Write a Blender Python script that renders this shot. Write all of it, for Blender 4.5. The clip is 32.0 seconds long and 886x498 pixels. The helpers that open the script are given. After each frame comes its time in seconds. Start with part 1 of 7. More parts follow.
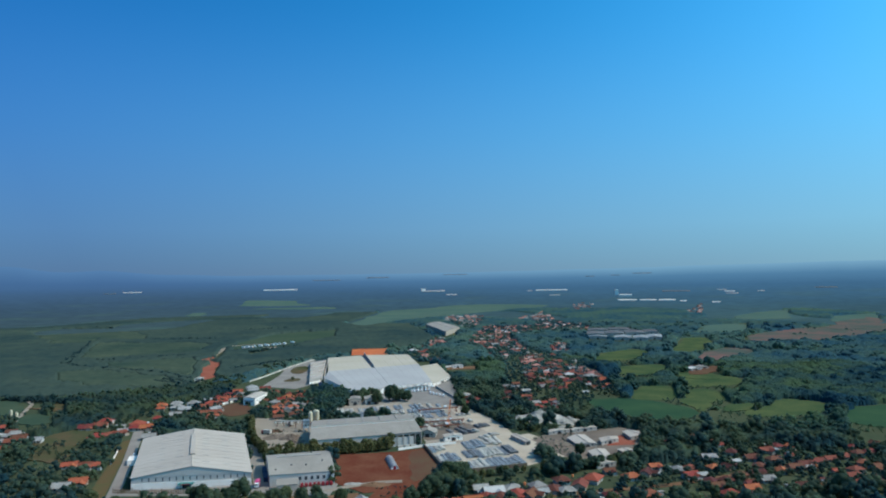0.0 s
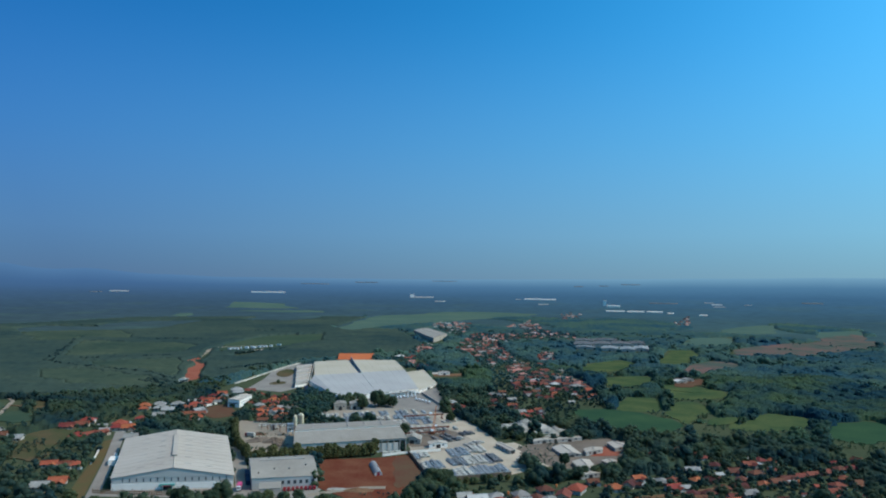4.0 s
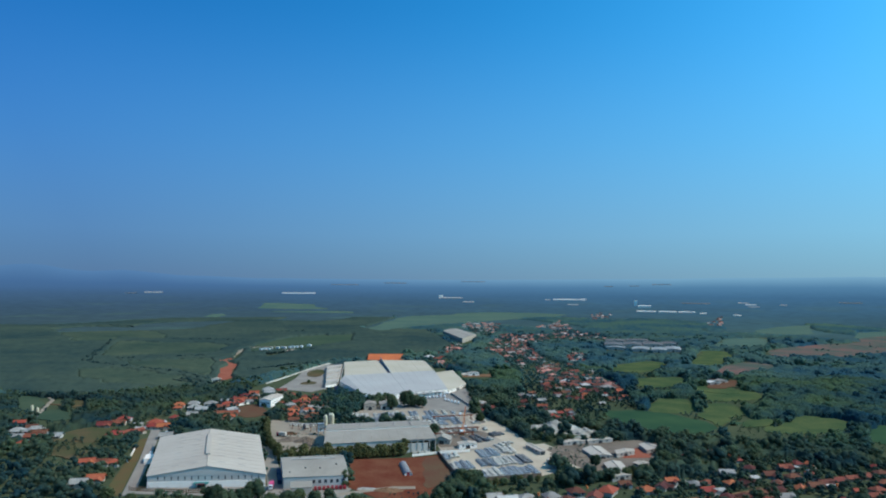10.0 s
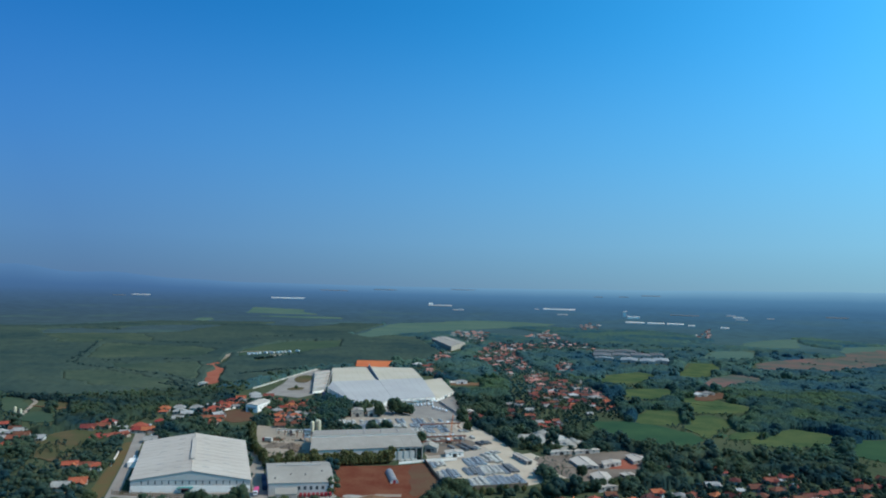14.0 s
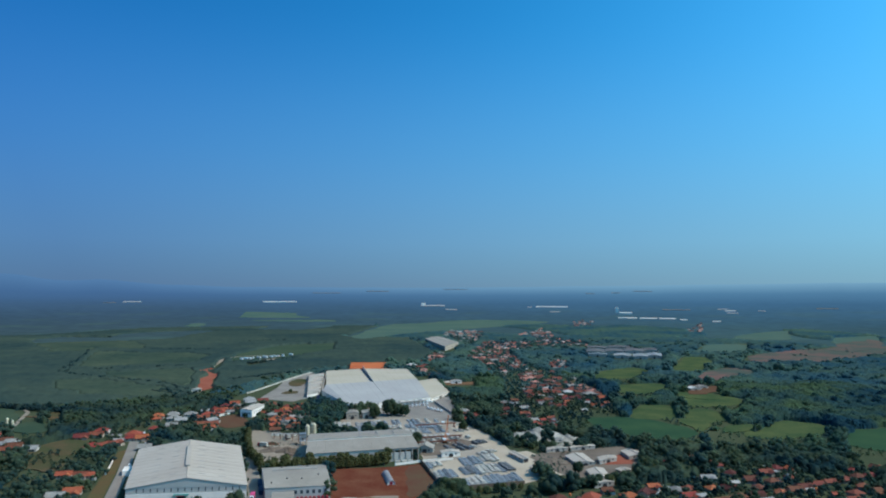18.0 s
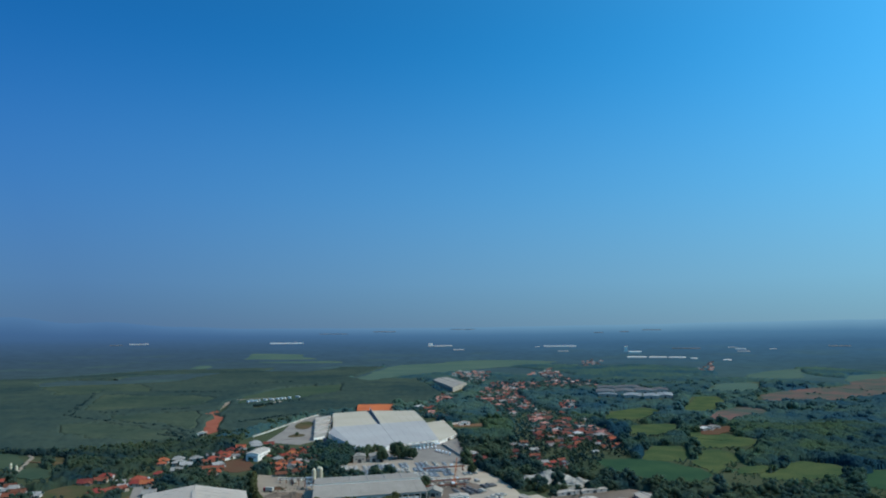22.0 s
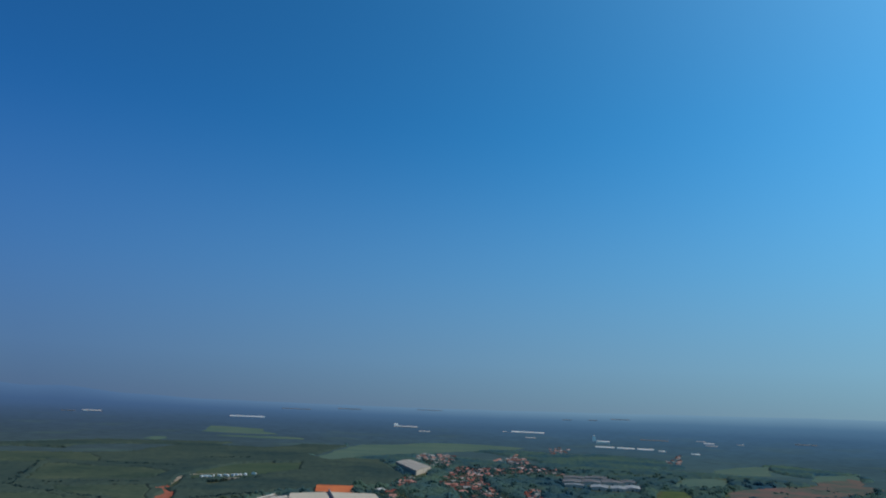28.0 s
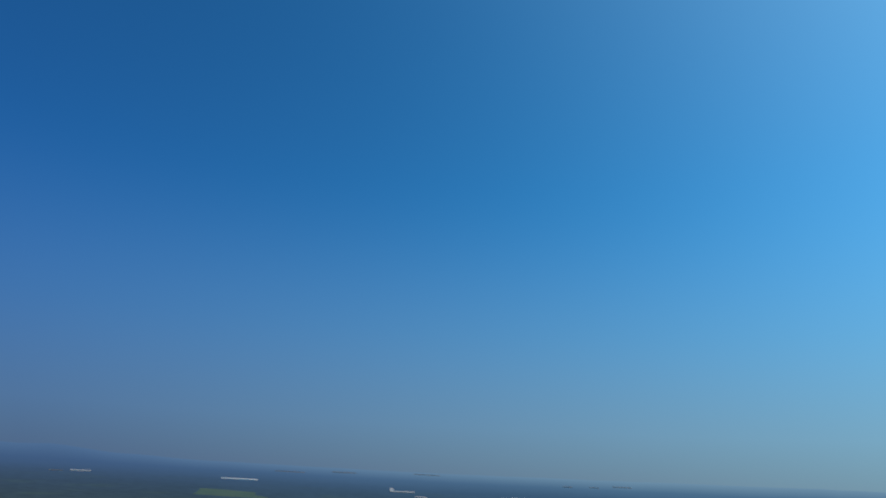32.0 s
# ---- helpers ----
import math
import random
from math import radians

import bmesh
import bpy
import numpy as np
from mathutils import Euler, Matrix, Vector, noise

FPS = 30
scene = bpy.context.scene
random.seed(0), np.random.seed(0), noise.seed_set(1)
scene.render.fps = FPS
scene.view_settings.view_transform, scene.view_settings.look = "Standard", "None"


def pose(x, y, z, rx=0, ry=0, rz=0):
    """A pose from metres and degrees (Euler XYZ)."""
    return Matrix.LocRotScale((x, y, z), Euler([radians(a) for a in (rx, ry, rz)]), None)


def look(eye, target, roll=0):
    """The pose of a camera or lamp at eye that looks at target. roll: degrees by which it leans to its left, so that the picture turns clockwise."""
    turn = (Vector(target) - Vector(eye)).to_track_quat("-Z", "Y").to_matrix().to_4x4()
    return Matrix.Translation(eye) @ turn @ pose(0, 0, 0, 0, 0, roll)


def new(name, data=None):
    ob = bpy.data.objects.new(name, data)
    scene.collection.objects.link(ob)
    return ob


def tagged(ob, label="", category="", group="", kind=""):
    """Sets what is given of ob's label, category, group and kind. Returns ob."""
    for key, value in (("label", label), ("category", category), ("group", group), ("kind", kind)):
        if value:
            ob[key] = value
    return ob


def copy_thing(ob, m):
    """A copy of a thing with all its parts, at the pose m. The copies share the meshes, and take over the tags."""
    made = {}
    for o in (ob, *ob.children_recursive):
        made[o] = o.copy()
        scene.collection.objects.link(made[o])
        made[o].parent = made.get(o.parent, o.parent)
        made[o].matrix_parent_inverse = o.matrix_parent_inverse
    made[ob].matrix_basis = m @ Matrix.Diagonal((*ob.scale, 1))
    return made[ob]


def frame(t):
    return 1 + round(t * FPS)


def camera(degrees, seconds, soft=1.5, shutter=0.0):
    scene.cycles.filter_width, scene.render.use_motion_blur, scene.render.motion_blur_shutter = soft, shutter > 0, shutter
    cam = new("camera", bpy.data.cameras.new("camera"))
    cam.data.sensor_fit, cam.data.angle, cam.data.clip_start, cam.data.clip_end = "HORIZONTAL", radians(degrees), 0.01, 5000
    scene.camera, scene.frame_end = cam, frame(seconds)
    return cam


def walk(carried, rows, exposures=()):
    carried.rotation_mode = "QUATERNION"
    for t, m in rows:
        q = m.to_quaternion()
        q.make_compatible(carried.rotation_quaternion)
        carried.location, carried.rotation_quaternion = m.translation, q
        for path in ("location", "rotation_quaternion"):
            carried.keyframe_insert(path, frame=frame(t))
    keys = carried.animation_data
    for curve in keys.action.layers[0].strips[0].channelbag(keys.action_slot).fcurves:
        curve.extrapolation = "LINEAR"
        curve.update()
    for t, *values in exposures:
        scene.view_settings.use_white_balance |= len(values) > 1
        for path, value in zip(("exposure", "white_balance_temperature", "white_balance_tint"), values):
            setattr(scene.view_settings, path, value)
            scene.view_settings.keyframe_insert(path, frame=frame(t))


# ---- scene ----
# ---- camera: a hovering drone, 120 m up, swaying and then tipping upwards ----
EYE = Vector((0, 0, 120))
cam = camera(66.32, 32.0, soft=2.0)


def aim(yaw, pitch, roll):
    """The drone's pose: yaw to the left from +y, pitch upwards, lean to the left, in degrees."""
    a, b = radians(yaw), radians(pitch)
    way = Vector((-math.sin(a) * math.cos(b), math.cos(a) * math.cos(b), math.sin(b)))
    return look(EYE, EYE + way * 100, roll)


PATH = [
    (0.0, 0.13, 2.34, -0.88), (0.5, 0.17, 2.26, -0.83), (1.0, 0.50, 1.41, -0.90),
    (1.5, 0.48, 1.37, -1.25), (2.0, 0.52, 2.49, -1.11), (2.5, 0.49, 2.72, 0.24),
    (3.0, 0.10, 3.19, 0.57), (3.5, -0.50, 2.83, 0.65), (5.5, -0.94, 3.22, 0.58),
    (6.0, -0.72, 3.12, -2.11), (6.5, -0.37, 2.93, -2.08), (7.0, -0.30, 2.26, 1.67),
    (7.5, -0.23, 1.76, 3.41), (8.0, 0.24, 4.32, -0.67), (8.5, 0.79, 2.95, -0.90),
    (9.0, 0.75, 3.31, 0.01), (9.5, 1.12, 3.48, -0.00), (10.0, 1.69, 2.91, 0.45),
    (10.5, 1.33, 3.04, -0.90), (11.0, 1.15, 2.92, -0.21), (11.5, 1.24, 2.71, 1.39),
    (12.0, 0.79, 3.81, 0.79), (12.5, 0.33, 3.18, -0.15), (13.0, 0.42, 2.92, -0.50),
    (13.5, 0.97, 3.38, 1.63), (15.5, 0.55, 3.71, 0.81), (16.0, 0.27, 3.23, 0.87),
    (16.5, -0.27, 3.08, 0.07), (17.0, -0.20, 2.97, 0.20), (17.5, 0.07, 3.21, -0.05),
    (18.0, 0.19, 3.58, 0.15), (18.5, 0.22, 4.02, 0.23), (19.0, 0.44, 4.15, -0.02),
    (19.5, 0.38, 3.82, 0.11), (20.0, 0.29, 3.73, 0.02), (20.5, 0.49, 4.13, -0.10),
    (21.0, 0.64, 4.27, -0.42), (21.5, 0.56, 5.41, -0.21), (22.0, 0.75, 6.94, -0.32),
    (22.5, 0.93, 7.63, -0.34), (23.0, 1.02, 8.26, -0.30), (23.5, 0.73, 8.79, -0.23),
    (24.0, 0.27, 9.05, 0.02), (24.5, -0.09, 9.48, 0.16), (25.0, -0.34, 9.90, 0.06),
    (25.5, -0.32, 10.88, 0.40), (27.5, -1.28, 13.31, 0.56), (28.0, -1.40, 13.58, 2.41),
    (28.5, -1.73, 13.56, 4.72), (29.0, -1.55, 13.85, 4.68), (29.5, -1.34, 14.69, 3.36),
    (30.0, -1.25, 14.84, 3.74), (30.5, -1.19, 15.23, 3.73), (31.0, -1.39, 15.86, 3.82),
    (31.5, -1.33, 16.62, 4.15), (32.0, -1.15, 18.65, 3.25),
]
EXPOSURES = [(0.0, 0.04, 6500, 10), (2.0, 0.06, 6500, 10), (3.0, -0.09, 6500, 10), (5.5, -0.04, 6500, 10), (7.5, -0.02, 6500, 10), (9.0, 0.08, 6500, 10), (12.0, 0.02, 6500, 10), (13.0, 0.10, 6500, 10), (16.0, -0.04, 6500, 10), (19.0, 0.0, 6500, 10), (21.0, -0.05, 6500, 10), (22.5, -0.17, 6550, 11), (24.0, -0.17, 6650, 13), (25.0, -0.23, 6800, 15), (28.0, -0.38, 6950, 18), (32.0, -0.43, 6950, 19)]

walk(cam, [(t, aim(a, b, c)) for t, a, b, c in PATH], EXPOSURES)

# ---- sky and sun ----
SUN_AZ, SUN_EL = 100.0, 48.0  # clockwise from +y, above the horizon
world = bpy.data.worlds.new("sky")
scene.world = world
world.use_nodes = True
wn, wl = world.node_tree.nodes, world.node_tree.links
sky = wn.new("ShaderNodeTexSky")
sky.sky_type, sky.sun_disc = "NISHITA", False
sky.sun_elevation, sky.sun_rotation = radians(SUN_EL), radians(SUN_AZ)
sky.altitude, sky.air_density, sky.dust_density, sky.ozone_density = 100, 0.8, 0.8, 3.0
# the clear sky is deep blue overhead and sinks into grey-blue haze towards the skyline
deep = wn.new("ShaderNodeMix")
deep.data_type, deep.blend_type = "RGBA", "MULTIPLY"
deep.inputs["Factor"].default_value = 1.0
deep.inputs["B"].default_value = (0.12, 1.08, 1.54, 1)
wl.new(sky.outputs[0], deep.inputs["A"])
place = wn.new("ShaderNodeTexCoord")
height = wn.new("ShaderNodeSeparateXYZ")
wl.new(place.outputs["Generated"], height.inputs[0])
ramp = wn.new("ShaderNodeValToRGB")
ramp.color_ramp.interpolation = "EASE"
ramp.color_ramp.elements[0].position, ramp.color_ramp.elements[0].color = 0.0, (0.88, 0.88, 0.88, 1)
ramp.color_ramp.elements[1].position, ramp.color_ramp.elements[1].color = 0.42, (0, 0, 0, 1)
wl.new(height.outputs["Z"], ramp.inputs[0])
haze = wn.new("ShaderNodeMix")
haze.data_type = "RGBA"
wl.new(ramp.outputs[0], haze.inputs["Factor"])
wl.new(deep.outputs["Result"], haze.inputs["A"])
dusty = wn.new("ShaderNodeMapRange")  # greyer with dust close to the skyline
dusty.inputs["From Max"].default_value = 0.20
wl.new(height.outputs["Z"], dusty.inputs["Value"])
veil = wn.new("ShaderNodeMix")
veil.data_type = "RGBA"
veil.inputs["A"].default_value, veil.inputs["B"].default_value = (1.40, 2.50, 3.86, 1), (1.10, 2.59, 4.18, 1)
wl.new(dusty.outputs[0], veil.inputs["Factor"])
wl.new(veil.outputs["Result"], haze.inputs["B"])
# brighter towards the sun's side
side = wn.new("ShaderNodeVectorMath")
side.operation = "DOT_PRODUCT"
side.inputs[1].default_value = (math.sin(radians(SUN_AZ)), math.cos(radians(SUN_AZ)), 0.30)
wl.new(place.outputs["Generated"], side.inputs[0])
glow = wn.new("ShaderNodeMapRange")
glow.inputs["From Min"].default_value, glow.inputs["From Max"].default_value = -0.62, 0.62
wl.new(side.outputs["Value"], glow.inputs["Value"])
cast = wn.new("ShaderNodeMix")  # deeper blue away from the sun, paler towards it
cast.data_type = "RGBA"
cast.inputs["A"].default_value, cast.inputs["B"].default_value = (0.74, 0.69, 0.84, 1), (1.83, 1.65, 1.42, 1)
wl.new(glow.outputs[0], cast.inputs["Factor"])
low = wn.new("ShaderNodeMapRange")  # the thickest haze lies along the skyline
low.inputs["From Max"].default_value = 0.07
low.inputs["To Min"].default_value, low.inputs["To Max"].default_value = 0.88, 1.0
wl.new(height.outputs["Z"], low.inputs["Value"])
tinted = wn.new("ShaderNodeVectorMath")
tinted.operation = "MULTIPLY"
wl.new(haze.outputs["Result"], tinted.inputs[0])
wl.new(cast.outputs["Result"], tinted.inputs[1])
bright = wn.new("ShaderNodeVectorMath")
bright.operation = "SCALE"
wl.new(tinted.outputs[0], bright.inputs[0])
wl.new(low.outputs[0], bright.inputs["Scale"])
# the pale aureole round the sun
toward = wn.new("ShaderNodeVectorMath")
toward.operation = "DOT_PRODUCT"
toward.inputs[1].default_value = (math.sin(radians(SUN_AZ)) * math.cos(radians(SUN_EL)), math.cos(radians(SUN_AZ)) * math.cos(radians(SUN_EL)), math.sin(radians(SUN_EL)))
wl.new(place.outputs["Generated"], toward.inputs[0])
near_sun = wn.new("ShaderNodeMath")
near_sun.operation, near_sun.use_clamp = "POWER", True
near_sun.inputs[1].default_value = 4.0
lit_side = wn.new("ShaderNodeMath")
lit_side.operation = "MAXIMUM"
lit_side.inputs[1].default_value = 0.0
wl.new(toward.outputs["Value"], lit_side.inputs[0])
wl.new(lit_side.outputs[0], near_sun.inputs[0])
aureole = wn.new("ShaderNodeVectorMath")
aureole.operation = "MULTIPLY_ADD"
aureole.inputs[1].default_value = (3.7, 5.5, 5.4)
wl.new(near_sun.outputs[0], aureole.inputs[0])
wl.new(bright.outputs[0], aureole.inputs[2])
wl.new(aureole.outputs[0], wn["Background"].inputs[0])
wn["Background"].inputs[1].default_value = 0.112

sun = new("sun", bpy.data.lights.new("sun", "SUN"))
sun.data.energy, sun.data.angle, sun.data.color = 3.5, radians(0.6), (1.0, 0.86, 0.705)
away = Vector((math.sin(radians(SUN_AZ)) * math.cos(radians(SUN_EL)), math.cos(radians(SUN_AZ)) * math.cos(radians(SUN_EL)), math.sin(radians(SUN_EL))))
sun.matrix_world = look(away * 300, (0, 0, 0))


# ---- materials ----
def material(name, a, b, rough=0.8, big=0.05, small=1.0, bump=0.3, metal=0.0, vary=0.0, gloss=0.3, island=False, mid=0.5, leaf=0.0, span_of=0.5):
    """A surface between colours a and b, mixed by large stains and fine grain in metres; vary: change from object to object."""
    m = bpy.data.materials.new(name)
    m.use_nodes = True
    n, l = m.node_tree.nodes, m.node_tree.links
    s = n["Principled BSDF"]
    s.inputs["Roughness"].default_value, s.inputs["Metallic"].default_value = rough, metal
    s.inputs["Specular IOR Level"].default_value = gloss
    geo = n.new("ShaderNodeNewGeometry")
    big_n, small_n = n.new("ShaderNodeTexNoise"), n.new("ShaderNodeTexNoise")
    for t, sc, d in ((big_n, big, 4), (small_n, small, 3)):
        t.inputs["Scale"].default_value, t.inputs["Detail"].default_value = sc, d
        l.new(geo.outputs["Position"], t.inputs["Vector"])
    add = n.new("ShaderNodeMath")
    add.operation = "MULTIPLY_ADD"
    l.new(small_n.outputs["Fac"], add.inputs[0])
    add.inputs[1].default_value = 0.5
    l.new(big_n.outputs["Fac"], add.inputs[2])
    span = n.new("ShaderNodeMapRange")
    span.inputs["From Min"].default_value, span.inputs["From Max"].default_value = mid, mid + span_of
    l.new(add.outputs[0], span.inputs["Value"])
    mix = n.new("ShaderNodeMix")
    mix.data_type = "RGBA"
    mix.inputs["A"].default_value, mix.inputs["B"].default_value = (*a, 1), (*b, 1)
    l.new(span.outputs[0], mix.inputs["Factor"])
    out = mix.outputs["Result"]
    if vary:
        hue = n.new("ShaderNodeHueSaturation")
        r = n.new("ShaderNodeMapRange")
        if island:
            l.new(geo.outputs["Random Per Island"], r.inputs["Value"])
        else:
            l.new(n.new("ShaderNodeObjectInfo").outputs["Random"], r.inputs["Value"])
        r.inputs["To Min"].default_value, r.inputs["To Max"].default_value = 1 - vary, 1 + vary
        l.new(r.outputs[0], hue.inputs["Value"])
        h = n.new("ShaderNodeMapRange")
        l.new(r.outputs[0], h.inputs["Value"])
        h.inputs["From Min"].default_value, h.inputs["From Max"].default_value = 1 - vary, 1 + vary
        h.inputs["To Min"].default_value, h.inputs["To Max"].default_value = ((0.5 - 0.06 * vary, 0.5 + 0.06 * vary) if a[0] > a[1] else (0.5 + 0.05 * vary, 0.5 - 0.07 * vary))
        l.new(h.outputs[0], hue.inputs["Hue"])
        l.new(out, hue.inputs["Color"])
        out = hue.outputs[0]
    l.new(out, s.inputs["Base Color"])
    if bump:
        bp = n.new("ShaderNodeBump")
        bp.inputs["Strength"].default_value, bp.inputs["Distance"].default_value = bump, 0.2
        l.new(small_n.outputs["Fac"], bp.inputs["Height"])
        l.new(bp.outputs[0], s.inputs["Normal"])
    if leaf:
        thin, both = n.new("ShaderNodeBsdfTranslucent"), n.new("ShaderNodeMixShader")
        l.new(out, thin.inputs["Color"])
        both.inputs[0].default_value = leaf
        l.new(s.outputs[0], both.inputs[1])
        l.new(thin.outputs[0], both.inputs[2])
        l.new(both.outputs[0], n["Material Output"].inputs["Surface"])
    return m


M_GROUND = material("undergrowth", (0.040, 0.058, 0.034), (0.080, 0.086, 0.048), 0.95, 0.012, 0.3, 0.6, gloss=0)
M_PADDY = material("paddy green", (0.022, 0.056, 0.034), (0.042, 0.082, 0.040), 0.9, 0.03, 0.6, 0.3, gloss=0)
M_GRASS = material("yellow green grass", (0.038, 0.068, 0.032), (0.084, 0.102, 0.042), 0.9, 0.035, 0.4, 0.5, gloss=0, mid=0.57, span_of=0.34)
# grass colour paled and blued in place of haze on distant fields
M_PALE = material("hazed far grass", (0.058, 0.104, 0.086), (0.086, 0.126, 0.094), 0.9, 0.006, 0.05, 0.3, gloss=0)
M_DRY = material("dry stubble", (0.170, 0.092, 0.080), (0.066, 0.086, 0.070), 0.95, 0.012, 0.06, 0.3, gloss=0, mid=0.56, span_of=0.30)
M_HILL = material("dry hill grass", (0.120, 0.078, 0.046), (0.048, 0.066, 0.030), 0.95, 0.045, 0.5, 0.4, gloss=0)
M_CLEARING = material("rough green clearing", (0.034, 0.062, 0.042), (0.062, 0.084, 0.052), 0.95, 0.01, 0.1, 0.4, gloss=0.0)
M_RED = material("red laterite", (0.115, 0.030, 0.019), (0.165, 0.068, 0.040), 0.95, 0.06, 0.5, 0.5, gloss=0)
M_DRYEARTH = material("dry brown earth", (0.118, 0.050, 0.034), (0.112, 0.074, 0.046), 0.95, 0.05, 0.5, 0.5, gloss=0)
M_VERGE = material("weedy brown verge", (0.125, 0.074, 0.040), (0.098, 0.088, 0.040), 0.95, 0.10, 0.9, 0.6, gloss=0)
M_TRACK = material("orange dirt track", (0.24, 0.062, 0.040), (0.31, 0.12, 0.08), 0.95, 0.03, 0.5, 0.3, gloss=0)
M_SOIL = material("brown soil", (0.14, 0.074, 0.042), (0.21, 0.122, 0.074), 0.95, 0.05, 0.7, 0.4, gloss=0)
M_YARD = material("grey yard concrete", (0.26, 0.208, 0.160), (0.37, 0.310, 0.248), 0.9, 0.03, 0.6, 0.2, gloss=0.1)
M_SAND = material("pale sandy haul road", (0.37, 0.295, 0.215), (0.47, 0.385, 0.295), 0.95, 0.04, 0.5, 0.3, gloss=0.1)
M_WORKS = material("grey brown works ground", (0.22, 0.175, 0.13), (0.32, 0.26, 0.20), 0.95, 0.04, 0.6, 0.4, gloss=0.1)
M_ROAD = material("worn grey road", (0.20, 0.172, 0.148), (0.28, 0.245, 0.21), 0.85, 0.05, 0.9, 0.2, gloss=0.1)
M_DARKYARD = material("dark ash ground", (0.12, 0.092, 0.072), (0.20, 0.155, 0.12), 0.95, 0.05, 0.6, 0.4, gloss=0.1)
M_WHITE_ROOF = material("white coated steel roof", (0.405, 0.345, 0.288), (0.470, 0.408, 0.345), 0.8, 0.03, 0.4, 0.05, gloss=0.10)
M_FAR_ROOF = material("bright white sheet roof", (0.54, 0.50, 0.45), (0.63, 0.59, 0.54), 0.7, 0.03, 0.4, 0.05, gloss=0.15)
M_CREAM_ROOF = material("cream steel roof", (0.415, 0.352, 0.262), (0.480, 0.415, 0.322), 0.8, 0.02, 0.3, 0.05, gloss=0.10)
M_BLUE_ROOF = material("blue grey steel roof", (0.350, 0.328, 0.308), (0.415, 0.393, 0.370), 0.8, 0.02, 0.3, 0.05, gloss=0.12)
M_GREY_ROOF = material("weathered grey steel roof", (0.250, 0.218, 0.184), (0.330, 0.294, 0.250), 0.8, 0.06, 0.5, 0.1, gloss=0.10)
# roof colour dulled in place of haze on distant halls
M_HAZED_ROOF = material("haze-dulled steel roof", (0.105, 0.098, 0.092), (0.175, 0.162, 0.150), 0.85, 0.03, 0.3, 0.1, gloss=0.1)
M_MILL_ROOF = material("faded grey-brown sheet roof", (0.098, 0.092, 0.090), (0.160, 0.150, 0.146), 0.85, 0.03, 0.3, 0.1, gloss=0.1)
M_ORANGE_ROOF = material("orange steel roof", (0.42, 0.100, 0.034), (0.53, 0.150, 0.052), 0.8, 0.04, 0.5, 0.05, gloss=0.12)
M_WALL_BLUE = material("pale blue-grey wall sheet", (0.42, 0.405, 0.375), (0.49, 0.475, 0.445), 0.6, 0.1, 1.0, 0.05)
M_WALL_WHITE = material("white plaster", (0.76, 0.70, 0.63), (0.84, 0.79, 0.72), 0.85, 0.2, 1.5, 0.1)
M_WALL_CREAM = material("cream plaster", (0.30, 0.25, 0.20), (0.40, 0.34, 0.28), 0.85, 0.2, 1.5, 0.1, vary=0.15)
M_WALL_GREY = material("grey concrete wall", (0.30, 0.275, 0.245), (0.41, 0.38, 0.345), 0.85, 0.15, 1.2, 0.15)
# near-black: door and fan colour, and painted shade inside open doorways
M_DARK = material("dark parts and opening shade", (0.02, 0.022, 0.025), (0.035, 0.035, 0.04), 0.4, 0.3, 2.0, 0.0)
M_GLASS = material("dark window glass", (0.03, 0.045, 0.06), (0.05, 0.065, 0.08), 0.12, 0.3, 2.0, 0.0, gloss=0.6)
M_TEAL = material("teal canopy", (0.03, 0.16, 0.15), (0.05, 0.20, 0.19), 0.5, 0.3, 1.0, 0.05)
M_REDPAINT = material("red paint", (0.24, 0.022, 0.032), (0.30, 0.04, 0.05), 0.5, 0.3, 1.0, 0.05)
M_BLUEPAINT = material("faded blue paint", (0.185, 0.240, 0.290), (0.320, 0.350, 0.375), 0.6, 0.25, 1.0, 0.05, vary=0.35)
M_CONCRETE = material("precast concrete", (0.38, 0.35, 0.30), (0.54, 0.50, 0.44), 0.85, 0.2, 1.5, 0.15, vary=0.25)
M_HUT = material("dull blue-grey hut sheet", (0.175, 0.180, 0.205), (0.250, 0.255, 0.280), 0.8, 0.1, 0.8, 0.1)
M_DAMP_SLOT = material("damp concrete and slot shade", (0.115, 0.118, 0.122), (0.205, 0.205, 0.205), 0.85, 0.2, 1.5, 0.15, vary=0.25)
M_WHITEPAINT = material("white vehicle paint", (0.72, 0.73, 0.74), (0.80, 0.80, 0.80), 0.35, 0.3, 2.0, 0.0)
M_PINK = material("faded magenta tarpaulin", (0.50, 0.05, 0.16), (0.60, 0.10, 0.22), 0.8, 0.3, 1.5, 0.2)
M_NAVY = material("navy sheet", (0.015, 0.030, 0.070), (0.030, 0.050, 0.10), 0.7, 0.3, 1.0, 0.05)
M_RUBBER = material("black rubber", (0.015, 0.015, 0.016), (0.03, 0.03, 0.03), 0.8, 0.5, 3.0, 0.1)
M_CRANE = material("orange crane paint", (0.60, 0.15, 0.04), (0.66, 0.20, 0.06), 0.5, 0.3, 2.0, 0.05)
M_RUST = material("rusty steel", (0.16, 0.062, 0.040), (0.24, 0.10, 0.066), 0.8, 0.3, 2.0, 0.2)
M_SILO = material("ivory silo steel", (0.50, 0.44, 0.30), (0.58, 0.52, 0.38), 0.5, 0.3, 1.5, 0.05)
M_STONE = material("crushed pale stone", (0.25, 0.228, 0.195), (0.43, 0.40, 0.35), 0.95, 0.05, 0.5, 0.6, gloss=0.1)
M_BARK = material("bark", (0.09, 0.065, 0.045), (0.14, 0.11, 0.08), 0.9, 0.5, 3.0, 0.4)
